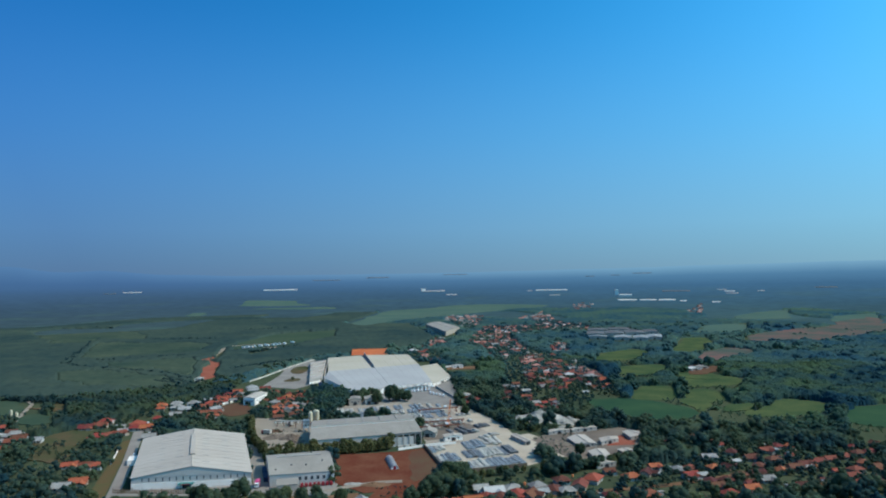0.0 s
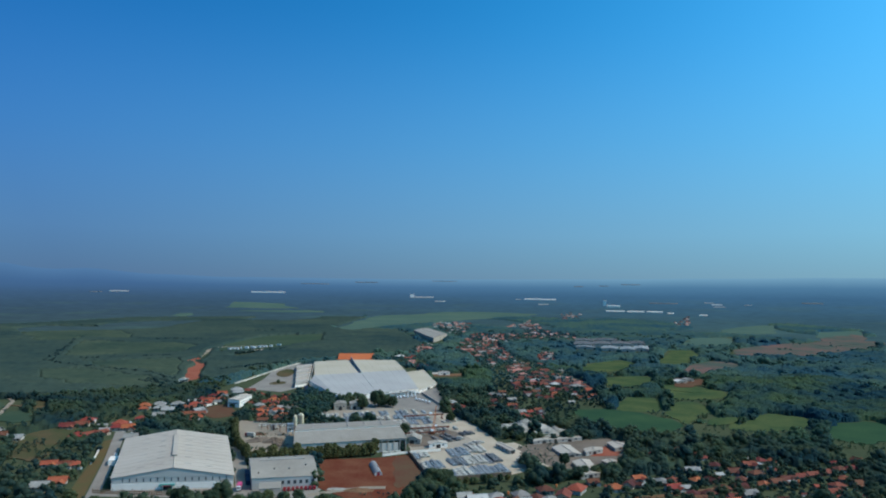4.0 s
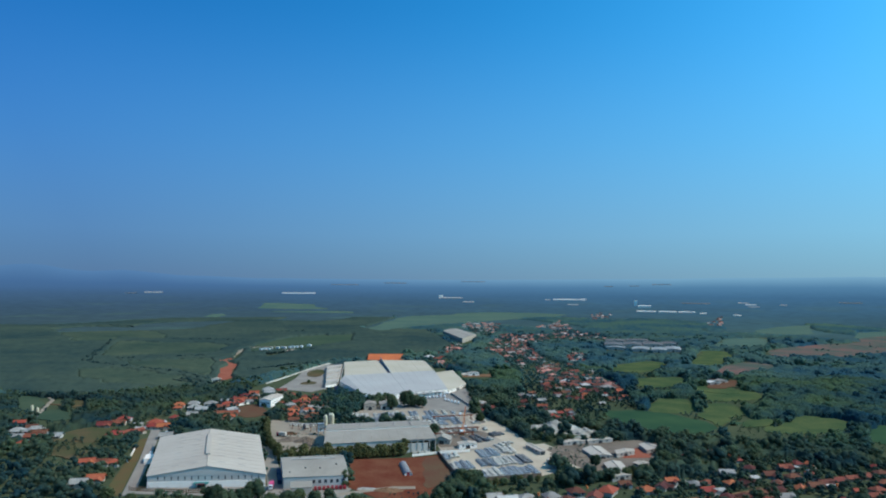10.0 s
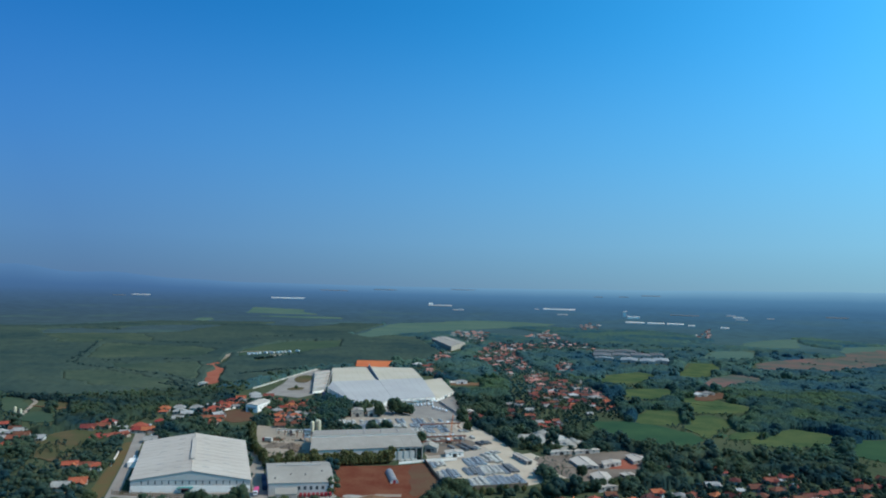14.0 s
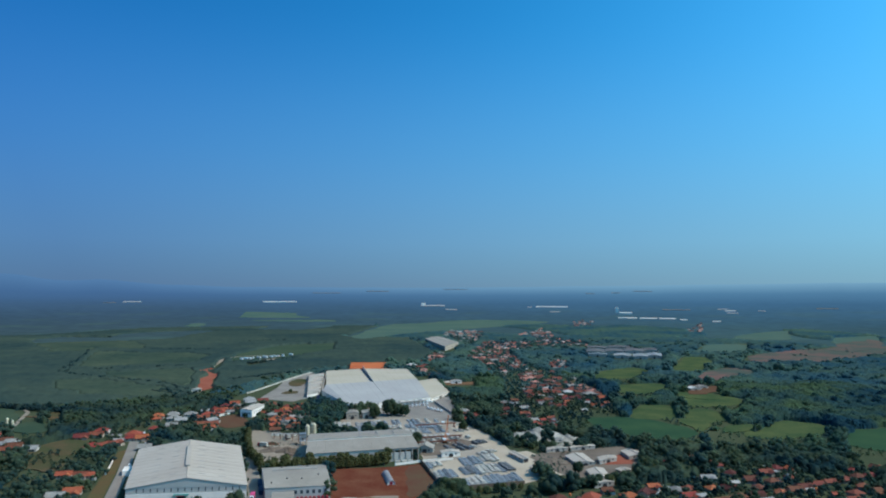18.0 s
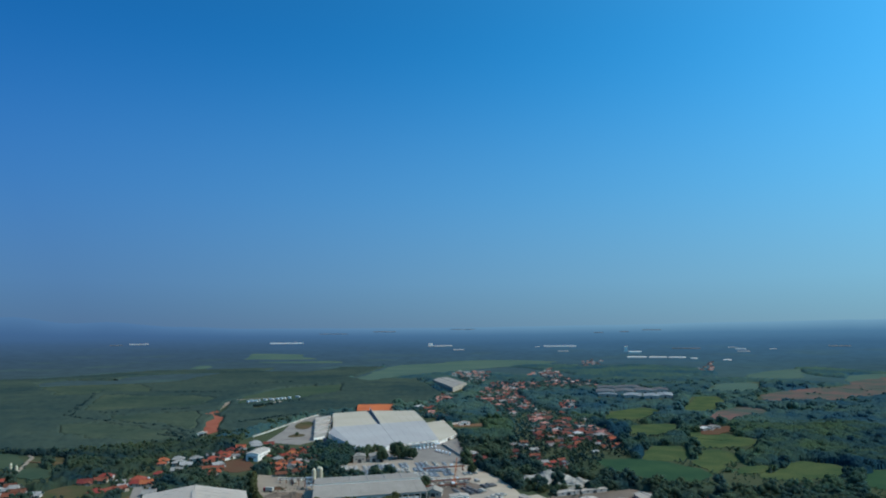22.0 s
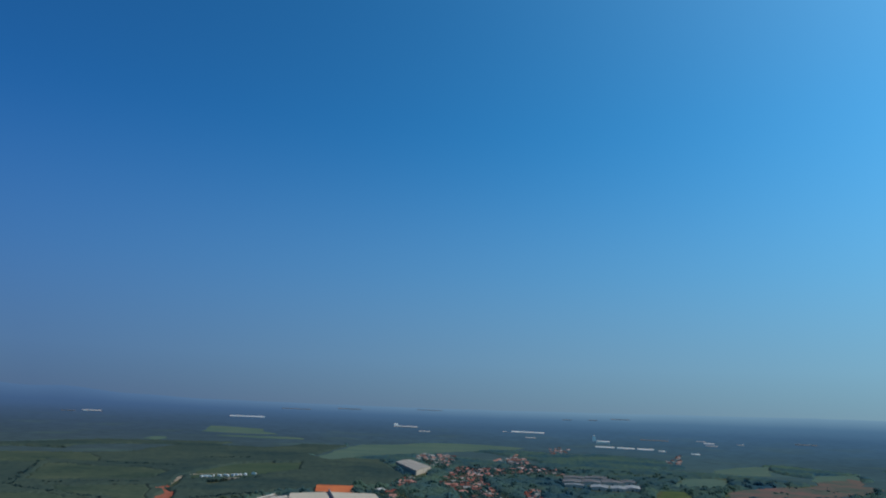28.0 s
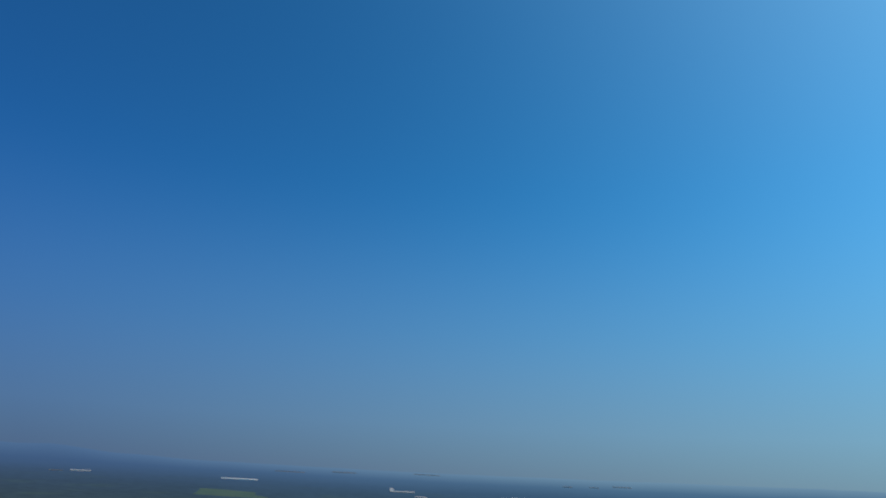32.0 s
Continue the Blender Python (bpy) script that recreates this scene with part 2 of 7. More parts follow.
M_BROWNFENCE = material("brown fence wood", (0.16, 0.09, 0.05), (0.22, 0.13, 0.08), 0.85, 0.3, 2.0, 0.2)
M_PLASTER = material("grey white plaster", (0.34, 0.32, 0.29), (0.46, 0.43, 0.40), 0.9, 0.2, 1.5, 0.1, vary=0.2)
TILES = [
    material("orange clay tiles", (0.235, 0.048, 0.024), (0.32, 0.078, 0.040), 0.85, 0.15, 1.2, 0.3, vary=0.25),
    material("aged brown clay tiles", (0.076, 0.024, 0.016), (0.135, 0.042, 0.027), 0.9, 0.15, 1.2, 0.3, vary=0.3),
    material("grey fibre cement", (0.17, 0.158, 0.145), (0.27, 0.25, 0.23), 0.9, 0.15, 1.2, 0.2, vary=0.3),
    material("faded red tiles", (0.130, 0.031, 0.021), (0.205, 0.052, 0.034), 0.9, 0.15, 1.2, 0.3, vary=0.25),
    material("zinc sheet", (0.20, 0.19, 0.18), (0.33, 0.315, 0.295), 0.6, 0.15, 1.2, 0.1, vary=0.15),
    # clay colour paled for the haze over distant villages
    material("haze-paled clay tiles", (0.27, 0.110, 0.084), (0.40, 0.190, 0.150), 0.9, 0.15, 1.2, 0.3, vary=0.25),
    material("light sheet roofing", (0.33, 0.31, 0.29), (0.47, 0.45, 0.42), 0.7, 0.15, 1.2, 0.1, vary=0.15),
]
LEAVES = [
    material("dark foliage", (0.062, 0.112, 0.078), (0.116, 0.156, 0.084), 0.7, 0.03, 0.8, 0.0, vary=0.3, gloss=0.1, leaf=0.68),
    material("mid foliage", (0.092, 0.140, 0.074), (0.150, 0.176, 0.084), 0.7, 0.03, 0.8, 0.0, vary=0.3, gloss=0.1, leaf=0.68),
    material("yellow green foliage", (0.088, 0.096, 0.036), (0.130, 0.132, 0.048), 0.7, 0.03, 0.8, 0.0, vary=0.25, gloss=0.3, leaf=0.45),
]
# bluish haze and shade are mixed into this foliage's low tone
M_WARMWOODS = material("haze-tinted warm foliage", (0.028, 0.080, 0.096), (0.116, 0.160, 0.090), 0.8, 0.020, 0.06, 0.0, vary=0.12, gloss=0.05, island=True, leaf=0.65, mid=0.56, span_of=0.34)
# low tone blued for haze and shade here too
M_WOODS = material("haze-tinted mixed foliage", (0.028, 0.088, 0.122), (0.112, 0.176, 0.092), 0.85, 0.009, 0.05, 0.0, gloss=0.0, leaf=0.6, mid=0.57, span_of=0.34)
# canopy colour kept bluish to stand for haze over the plantation
M_PLANT = material("haze-tinted plantation canopy", (0.025, 0.047, 0.046), (0.055, 0.076, 0.056), 0.95, 0.004, 0.03, 0.4, gloss=0, mid=0.55, span_of=0.4)
# both tones paled and blued to carry the haze of distance
M_FARWOODS = material("hazed far foliage", (0.044, 0.126, 0.176), (0.124, 0.208, 0.152), 0.95, 0.006, 0.05, 0.2, gloss=0, leaf=0.6, mid=0.56, span_of=0.34)
M_YOUNG = material("young haze-tinted plantation canopy", (0.033, 0.056, 0.043), (0.066, 0.085, 0.056), 0.95, 0.008, 0.05, 0.4, gloss=0, mid=0.55, span_of=0.4)
M_BELT = material("dark belt foliage", (0.022, 0.056, 0.068), (0.050, 0.082, 0.072), 0.9, 0.01, 0.1, 0.0, gloss=0, leaf=0.5)


# ---- mesh helpers ----
def part(name, bm, mat, parent, label=""):
    me = bpy.data.meshes.new(name)
    bm.to_mesh(me)
    bm.free()
    me.materials.append(mat)
    ob = new(name, me)
    ob.parent = parent
    if label:
        ob["label"] = label
    return ob


def thing(name, label, category, m=None, group="", kind=""):
    ob = new(name)
    ob.empty_display_size = 0.5
    if m is not None:
        ob.matrix_basis = m
    return tagged(ob, label, category, group, kind)


def box(bm, x, y, z, sx, sy, sz, turn=0.0, tilt=0.0):
    """A box whose base centre is (x, y, z), turned about z."""
    m = Matrix.Translation((x, y, z)) @ Matrix.Rotation(radians(turn), 4, "Z") @ Matrix.Rotation(radians(tilt), 4, "X") @ Matrix.Translation((0, 0, sz / 2)) @ Matrix.Diagonal((sx, sy, sz, 1))
    bmesh.ops.create_cube(bm, size=1, matrix=m)
    return bm


def rod(bm, p, q, r, n=8, r2=None):
    p, q = Vector(p), Vector(q)
    m = Matrix.Translation((p + q) / 2) @ (q - p).to_track_quat("Z", "Y").to_matrix().to_4x4()
    bmesh.ops.create_cone(bm, cap_ends=True, segments=n, radius1=r, radius2=r if r2 is None else r2, depth=(q - p).length, matrix=m)
    return bm


def boxed(*a, **k):
    return box(bmesh.new(), *a, **k)


def slab(bm, pts, th):
    """A plate with the corners pts on its upper side, th thick."""
    top = [bm.verts.new(p) for p in pts]
    low = [bm.verts.new((p[0], p[1], p[2] - th)) for p in pts]
    n = len(pts)
    bm.faces.new(top)
    bm.faces.new(low[::-1])
    for i in range(n):
        j = (i + 1) % n
        bm.faces.new((low[i], low[j], top[j], top[i]))
    return bm


def plate(name, pts, z, th, mat, label, category, kind="structure"):
    me = part(name, slab(bmesh.new(), [(x, y, z) for x, y in pts], th), mat, None)
    return tagged(me, label, category, kind=kind)


def strip(pts, w):
    """The outline of a lane w metres wide along a line."""
    left, right = [], []
    for i, p in enumerate(pts):
        a, b = pts[max(0, i - 1)], pts[min(len(pts) - 1, i + 1)]
        L = math.hypot(b[0] - a[0], b[1] - a[1])
        nx, ny = -(b[1] - a[1]) / L * w / 2, (b[0] - a[0]) / L * w / 2
        left.append((p[0] + nx, p[1] + ny))
        right.append((p[0] - nx, p[1] - ny))
    return right + left[::-1]


def mid(p, q, f=0.5):
    return tuple(a + (b - a) * f for a, b in zip(p, q))


def wall_between(bm, p, q, z0, z1, th=0.35):
    p, q = Vector(p[:2]), Vector(q[:2])
    c, d = (p + q) / 2, q - p
    return box(bm, c.x, c.y, z0, d.length, th, z1 - z0, math.degrees(math.atan2(d.y, d.x)))


def on_wall(p, q, f, off):
    """A place at the fraction f along the wall p-q, off metres out on its right-hand side."""
    d = Vector((q[0] - p[0], q[1] - p[1])).normalized()
    x, y = mid(p[:2], q[:2], f)
    return x + d.y * off, y - d.x * off, math.degrees(math.atan2(d.y, d.x))


def inside(poly, x, y):
    """Which of the points lie in the polygon."""
    x, y = np.asarray(x, float), np.asarray(y, float)
    res = np.zeros(x.shape, bool)
    for (x1, y1), (x2, y2) in zip(poly, poly[1:] + poly[:1]):
        if y1 != y2:
            res ^= ((y1 > y) != (y2 > y)) & (x < (x2 - x1) * (y - y1) / (y2 - y1) + x1)
    return res


TAKEN = []  # outlines that no tree grows in
SPOTS = []  # x, y, radius of things that no tree grows in


def take(pts, grow=0.0):
    cx, cy = sum(p[0] for p in pts) / len(pts), sum(p[1] for p in pts) / len(pts)
    wide = [(x + (x - cx) * grow, y + (y - cy) * grow) for x, y in pts]
    rm = math.hypot(cx, cy)
    TAKEN.append([(x * 0.945, y * 0.945) if math.hypot(x, y) < rm else (x, y) for x, y in wide])  # cleared on the camera's side too, so trees don't hide the place
    return pts


# ---- ground: one sheet to the horizon ----
def land_height(r, az):
    """Level out to 2.9 km; beyond, raised to fit the skyline in the camera's view, higher in the east, with low hills
    in the west.
    """
    z, a = 0.0, math.degrees(az)
    if r > 2900:
        top = 0.0055 + 0.0065 * max(0.0, min(1.0, a / 30)) * (a < 90)
        z = 120 + r * (-0.0414 + (0.0414 + top) * min(1.0, (r - 2900) / 2000))
    if r > 4300:
        k = max(0.0, min(1.0, (-18 - a) / 14)) * (a > -80)
        z += 74 * k * (0.80 + 0.20 * math.sin(a * 0.9)) * (r - 4300) / 600
        z += 3.0 * noise.noise((a * 0.8, 1.7, 0))
    return z


def ring_sheet(name, radii, steps, mat, label, category):
    verts, faces = [], []
    for r in radii:
        for i in range(steps):
            az = 2 * math.pi * i / steps - math.pi
            verts.append((r * math.sin(az), r * math.cos(az), land_height(r, az)))
    if radii[0] < 1:
        faces.append(tuple(range(steps)))
    for k in range(len(radii) - 1):
        for i in range(steps):
            j = (i + 1) % steps
            faces.append((k * steps + i, k * steps + j, (k + 1) * steps + j, (k + 1) * steps + i))
    me = bpy.data.meshes.new(name)
    me.from_pydata(verts, [], faces)
    me.materials.append(mat)
    return tagged(new(name, me), label, category, kind="structure")


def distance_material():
    """The plain far distance, with glowing haze painted in towards the skyline: deep blue in the west, paler towards
    the sun.
    """
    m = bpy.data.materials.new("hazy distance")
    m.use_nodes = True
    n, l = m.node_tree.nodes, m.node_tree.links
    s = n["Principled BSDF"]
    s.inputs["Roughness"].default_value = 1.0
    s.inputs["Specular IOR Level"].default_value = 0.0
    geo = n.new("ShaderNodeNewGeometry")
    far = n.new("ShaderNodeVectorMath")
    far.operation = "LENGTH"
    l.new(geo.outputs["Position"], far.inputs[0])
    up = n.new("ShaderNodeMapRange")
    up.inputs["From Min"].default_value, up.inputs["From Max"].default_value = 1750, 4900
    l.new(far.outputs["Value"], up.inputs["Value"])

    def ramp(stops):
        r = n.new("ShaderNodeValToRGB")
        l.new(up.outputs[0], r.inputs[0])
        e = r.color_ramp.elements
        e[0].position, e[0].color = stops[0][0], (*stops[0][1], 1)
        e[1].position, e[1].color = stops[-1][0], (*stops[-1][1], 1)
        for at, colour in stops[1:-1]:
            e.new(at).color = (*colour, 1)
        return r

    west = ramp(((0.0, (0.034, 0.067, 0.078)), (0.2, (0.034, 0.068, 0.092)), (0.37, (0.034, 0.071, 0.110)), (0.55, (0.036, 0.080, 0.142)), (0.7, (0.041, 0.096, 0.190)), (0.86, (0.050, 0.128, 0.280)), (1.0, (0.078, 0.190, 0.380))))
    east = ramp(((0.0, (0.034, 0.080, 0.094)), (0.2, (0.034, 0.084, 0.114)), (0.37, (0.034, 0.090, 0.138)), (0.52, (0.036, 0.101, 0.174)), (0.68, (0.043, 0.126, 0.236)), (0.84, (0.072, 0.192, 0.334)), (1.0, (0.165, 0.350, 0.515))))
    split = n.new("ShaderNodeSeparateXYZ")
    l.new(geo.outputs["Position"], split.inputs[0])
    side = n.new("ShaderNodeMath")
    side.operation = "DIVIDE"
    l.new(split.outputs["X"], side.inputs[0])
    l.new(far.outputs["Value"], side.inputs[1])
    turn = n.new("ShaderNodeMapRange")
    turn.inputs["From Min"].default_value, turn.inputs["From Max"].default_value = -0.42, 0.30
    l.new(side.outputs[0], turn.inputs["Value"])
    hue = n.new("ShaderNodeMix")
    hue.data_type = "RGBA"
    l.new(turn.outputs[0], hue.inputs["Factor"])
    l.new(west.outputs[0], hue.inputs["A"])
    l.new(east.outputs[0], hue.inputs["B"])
    # woods and open land in patches, seen flat across the plain
    fac = None
    for sc, lo, hi in ((0.0016, 0.88, 1.13), (0.022, 0.84, 1.18)):
        tex = n.new("ShaderNodeTexNoise")
        tex.inputs["Scale"].default_value, tex.inputs["Detail"].default_value = sc, 4
        l.new(geo.outputs["Position"], tex.inputs["Vector"])
        v = n.new("ShaderNodeMapRange")
        v.inputs["From Min"].default_value, v.inputs["From Max"].default_value = 0.33, 0.67
        v.inputs["To Min"].default_value, v.inputs["To Max"].default_value = lo, hi
        l.new(tex.outputs["Fac"], v.inputs["Value"])
        if fac is None:
            fac = v
        else:
            mul = n.new("ShaderNodeMath")
            mul.operation = "MULTIPLY"
            l.new(fac.outputs[0], mul.inputs[0])
            l.new(v.outputs[0], mul.inputs[1])
            fac = mul
    clear = n.new("ShaderNodeMapRange")  # the patches fade into the painted haze
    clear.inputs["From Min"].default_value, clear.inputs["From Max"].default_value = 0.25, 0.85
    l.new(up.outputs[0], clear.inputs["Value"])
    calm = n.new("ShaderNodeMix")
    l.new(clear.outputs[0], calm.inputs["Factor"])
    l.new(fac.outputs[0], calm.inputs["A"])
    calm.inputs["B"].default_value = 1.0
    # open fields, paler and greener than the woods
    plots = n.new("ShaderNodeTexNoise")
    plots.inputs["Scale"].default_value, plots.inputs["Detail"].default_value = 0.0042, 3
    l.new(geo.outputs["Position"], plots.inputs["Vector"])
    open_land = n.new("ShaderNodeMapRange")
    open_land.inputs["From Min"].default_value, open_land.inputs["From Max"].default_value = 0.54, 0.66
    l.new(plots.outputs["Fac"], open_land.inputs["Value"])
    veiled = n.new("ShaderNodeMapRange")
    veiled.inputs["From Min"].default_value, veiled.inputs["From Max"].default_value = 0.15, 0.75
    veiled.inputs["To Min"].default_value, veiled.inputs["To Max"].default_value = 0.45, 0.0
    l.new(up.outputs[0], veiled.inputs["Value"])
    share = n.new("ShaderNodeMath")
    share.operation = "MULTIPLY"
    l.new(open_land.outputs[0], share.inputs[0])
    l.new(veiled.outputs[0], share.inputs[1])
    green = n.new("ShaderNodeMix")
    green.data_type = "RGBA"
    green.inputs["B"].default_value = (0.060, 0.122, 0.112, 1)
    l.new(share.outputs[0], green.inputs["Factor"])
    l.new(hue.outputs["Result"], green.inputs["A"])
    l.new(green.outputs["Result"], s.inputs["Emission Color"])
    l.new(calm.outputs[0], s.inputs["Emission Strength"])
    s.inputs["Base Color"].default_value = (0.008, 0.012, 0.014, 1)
    return m


ring_sheet("ground", [0.01] + [i * 60 for i in range(1, 20)] + [1200 + i * 110 for i in range(0, 6)], 180, M_GROUND, "uneven green undergrowth covering level ground", "ground")
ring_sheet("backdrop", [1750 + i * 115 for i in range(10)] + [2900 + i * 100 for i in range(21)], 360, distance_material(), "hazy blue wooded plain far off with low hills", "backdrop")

# ---- fields, yards and roads ----
TH = 0.6


def rounded(pts, times=1):
    """Cuts the corners of an outline."""
    for _ in range(times):
        pts = [q for a, b in zip(pts, pts[1:] + pts[:1]) for q in ((0.75 * a[0] + 0.25 * b[0], 0.75 * a[1] + 0.25 * b[1]), (0.25 * a[0] + 0.75 * b[0], 0.25 * a[1] + 0.75 * b[1]))]
    return pts


def nearer(pts, k=0.945):
    """The outline with its camera-facing side widened by a strip of low growth, so trees don't hide it."""
    rm = sum(math.hypot(*p) for p in pts) / len(pts)
    return [(x * k, y * k) if math.hypot(x, y) < rm else (x, y) for x, y in pts]


def ragged(pts, seed):
    """An outline with cut corners and uneven sides."""
    pts = rounded(pts)
    size = max(math.dist(p, q) for p in pts for q in pts)
    res = []
    for a, b in zip(pts, pts[1:] + pts[:1]):
        for f in (0, 0.34, 0.67):
            x, y = mid(a, b, f)
            res.append((x + 0.07 * size * noise.noise((x * 4 / size, y * 4 / size, seed)), y + 0.09 * size * noise.noise((x * 4 / size, y * 4 / size, seed + 9))))
    return res


FIELDS = []
TAKEN.append([(-203, 372), (-136, 372), (-136, 394), (-203, 394)])
TAKEN.append([(-66, 374), (-12, 374), (-8, 400), (-66, 402)])
for i, (mat, label, pts) in enumerate((
    (M_PADDY, "deep green paddy field beside dark woods", [(130, 634), (146, 667), (194, 653), (220, 607), (214, 573), (182, 556), (140, 580)]),
    (M_GRASS, "yellow-green grass field between hedges", [(175, 659), (204, 733), (242, 731), (224, 657), (200, 643)]),
    (M_GRASS, "small yellow-green plot among trees", [(228, 658), (246, 702), (278, 702), (271, 648), (240, 627)]),
    (M_GRASS, "yellow-green field below the village", [(199, 810), (228, 890), (287, 909), (285, 860), (237, 803)]),
    (M_GRASS, "light green field near grey sheds", [(345, 1044), (432, 1261), (486, 1273), (451, 1145), (367, 1006)]),
    (M_GRASS, "narrow light green field", [(201, 946), (231, 1038), (302, 1094), (317, 1048), (253, 940)]),
    (M_GRASS, "light green field at the wood's edge", [(249, 719), (274, 802), (316, 807), (338, 770), (305, 720)]),
    (M_GRASS, "rounded olive field among woods", [(244, 568), (271, 611), (317, 648), (344, 630), (344, 589), (289, 566)]),
    (M_PADDY, "green field at the wood's edge", [(316, 540), (333, 580), (364, 606), (396, 614), (402, 570), (362, 532), (335, 520)]),
    (M_DRY, "reddish dry stubble field", [(486, 1136), (584, 1323), (784, 1468), (1024, 1564), (872, 1324), (668, 1185)]),
    (M_DRY, "small dry stubble plot", [(344, 948), (399, 1047), (451, 1095), (473, 1055), (453, 998), (393, 954), (351, 906)]),
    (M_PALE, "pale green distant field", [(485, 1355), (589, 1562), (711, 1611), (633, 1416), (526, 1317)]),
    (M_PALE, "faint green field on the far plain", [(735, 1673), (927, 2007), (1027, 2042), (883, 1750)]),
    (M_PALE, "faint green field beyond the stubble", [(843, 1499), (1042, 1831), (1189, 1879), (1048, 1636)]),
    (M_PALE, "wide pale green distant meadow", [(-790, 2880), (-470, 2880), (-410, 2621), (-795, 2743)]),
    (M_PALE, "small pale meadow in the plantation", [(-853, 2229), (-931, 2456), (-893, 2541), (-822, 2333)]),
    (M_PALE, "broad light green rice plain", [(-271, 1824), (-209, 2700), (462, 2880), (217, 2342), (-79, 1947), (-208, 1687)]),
    (M_GRASS, "olive grass plot beside the paddy", [(215, 645), (249, 658), (242, 623), (219, 584), (219, 614)]),
    (M_GRASS, "long strip of grass before a dark wood", [(264, 810), (281, 830), (324, 801), (300, 759), (269, 787)]),
    (M_GRASS, "narrow grass field joining the olive field", [(237, 595), (254, 622), (283, 627), (268, 599), (246, 587)]),
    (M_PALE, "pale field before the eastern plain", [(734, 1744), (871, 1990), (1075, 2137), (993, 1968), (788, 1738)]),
    (M_DRY, "tan dry field at the plain's edge", [(762, 1343), (946, 1643), (1125, 1782), (890, 1411)]),
    (M_CLEARING, "green strip beside the lorry clearing", [(-298, 1392), (-305, 1542), (-254, 1588), (-230, 1401), (-260, 1319)]),
    (M_CLEARING, "green plot at the farm's edge", [(-410, 621), (-459, 694), (-438, 698), (-403, 654), (-394, 617)]),
    (M_CLEARING, "green clearing by parked lorries", [(-365, 1156), (-398, 1300), (-370, 1480), (-313, 1560), (-243, 1386), (-282, 1223)]),
    (M_CLEARING, "small green plot by a track", [(-357, 567), (-383, 609), (-379, 630), (-350, 608), (-335, 579)]),
    (M_HILL, "dry brown grass plot", [(-370, 633), (-390, 674), (-382, 683), (-359, 643)]),
    (M_HILL, "brown-green dry grass slope", [(-286, 462), (-303, 494), (-315, 523), (-309, 547), (-292, 561), (-270, 528), (-272, 505), (-262, 474), (-262, 449)]),
)):
    plate("field", ragged(pts, i), 0.10 + 0.02 * i, TH, mat, label, "field")
    FIELDS.append(pts)
    if label.startswith("green field"):
        TAKEN.append(nearer(pts, 0.90))
    TAKEN.append(nearer(pts, 0.955 if math.dist(pts[0], (0, 0)) < 1000 else 0.988))


def far_field(corners, label):
    """A field that lies on the rising ground of the far plain."""
    p, q, r, t = corners
    n, verts, faces = 8, [], []
    for i in range(n + 1):
        for j in range(n + 1):
            x, y = mid(mid(p, t, i / n), mid(q, r, i / n), j / n)
            x, y = x + 30 * noise.noise((x * 0.006, y * 0.006, 3.0)), y + 30 * noise.noise((x * 0.006, y * 0.006, 9.0))
            verts.append((x, y, land_height(math.hypot(x, y), math.atan2(x, y)) + 1.2))
    for i in range(n):
        for j in range(n):
            a = i * (n + 1) + j
            faces.append((a, a + n + 1, a + n + 2, a + 1))
    me = bpy.data.meshes.new("field")
    me.from_pydata(verts, [], faces)
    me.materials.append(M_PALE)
    tagged(new("field", me), label, "field", kind="structure")


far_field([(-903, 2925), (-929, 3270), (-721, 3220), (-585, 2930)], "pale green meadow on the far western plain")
plate("dirt_field", take([(-78, 465), (-36, 472), (-15, 481), (-4, 430), (-6, 399), (-47, 383), (-66, 402)]), 0.15, TH, M_RED, "bare red laterite building plot", "bare ground")
plate("dry_patch", ragged([(-30, 471), (-15, 479), (-5, 432), (-9, 408), (-24, 402), (-22, 440)], 42), 0.20, TH, M_DRYEARTH, "dry brown grass creeping over the red plot", "grass")
plate("dirt_track", take(ragged([(-298, 806), (-318, 880), (-340, 955), (-372, 1040), (-366, 1085), (-340, 990), (-308, 905), (-288, 848)], 40)), 0.56, TH, M_TRACK, "red earth track and clearing", "track")
plate("haul_track", take(strip([(-368, 1075), (-378, 1130), (-388, 1190), (-383, 1235), (-352, 1255), (-300, 1262)], 9)), 0.6, TH, M_WORKS, "pale track into the plantation", "track")
plate("dirt_patch", take(ragged([(-44, 371), (-43, 385), (-34, 396), (-7, 401), (-5, 380), (-24, 370)], 41)), 0.18, TH, M_RED, "lower red earth patch below the plot", "bare ground")
plate("site_track", take(strip([(-70, 388), (-56, 396), (-40, 403), (-27, 404)], 5)), 0.24, TH, M_WORKS, "pale rutted track across the plot", "track")
plate("parking", take([(-345, 1140), (-300, 1290), (-270, 1290), (-318, 1140)]), 0.2, TH, M_YARD, "grey lorry park beside a plantation", "parking")
plate("yard", take([(-15, 484), (-4, 436), (12, 422), (50, 435), (73, 454), (46, 500), (36, 560), (8, 640), (-4, 672), (-104, 640), (-104, 600), (-30, 560), (-16, 500)]), 0.14, TH, M_YARD, "grey concrete casting yard", "yard")
plate("haul_road", take([(15, 634), (36, 582), (45, 549), (51, 512), (62, 474), (78, 454), (50, 433), (43, 470), (30, 530), (9, 585), (2, 630)]), 0.18, TH, M_SAND, "pale sandy haul road through the yard", "road")
TAKEN.append([(46, 455), (84, 455), (80, 512), (62, 528), (46, 540)])
plate("store_yard", [(46, 512), (62, 520), (72, 500), (82, 470), (77, 456), (60, 470)], 0.15, TH, M_SAND, "pale trampled ground beside the haul road", "yard")
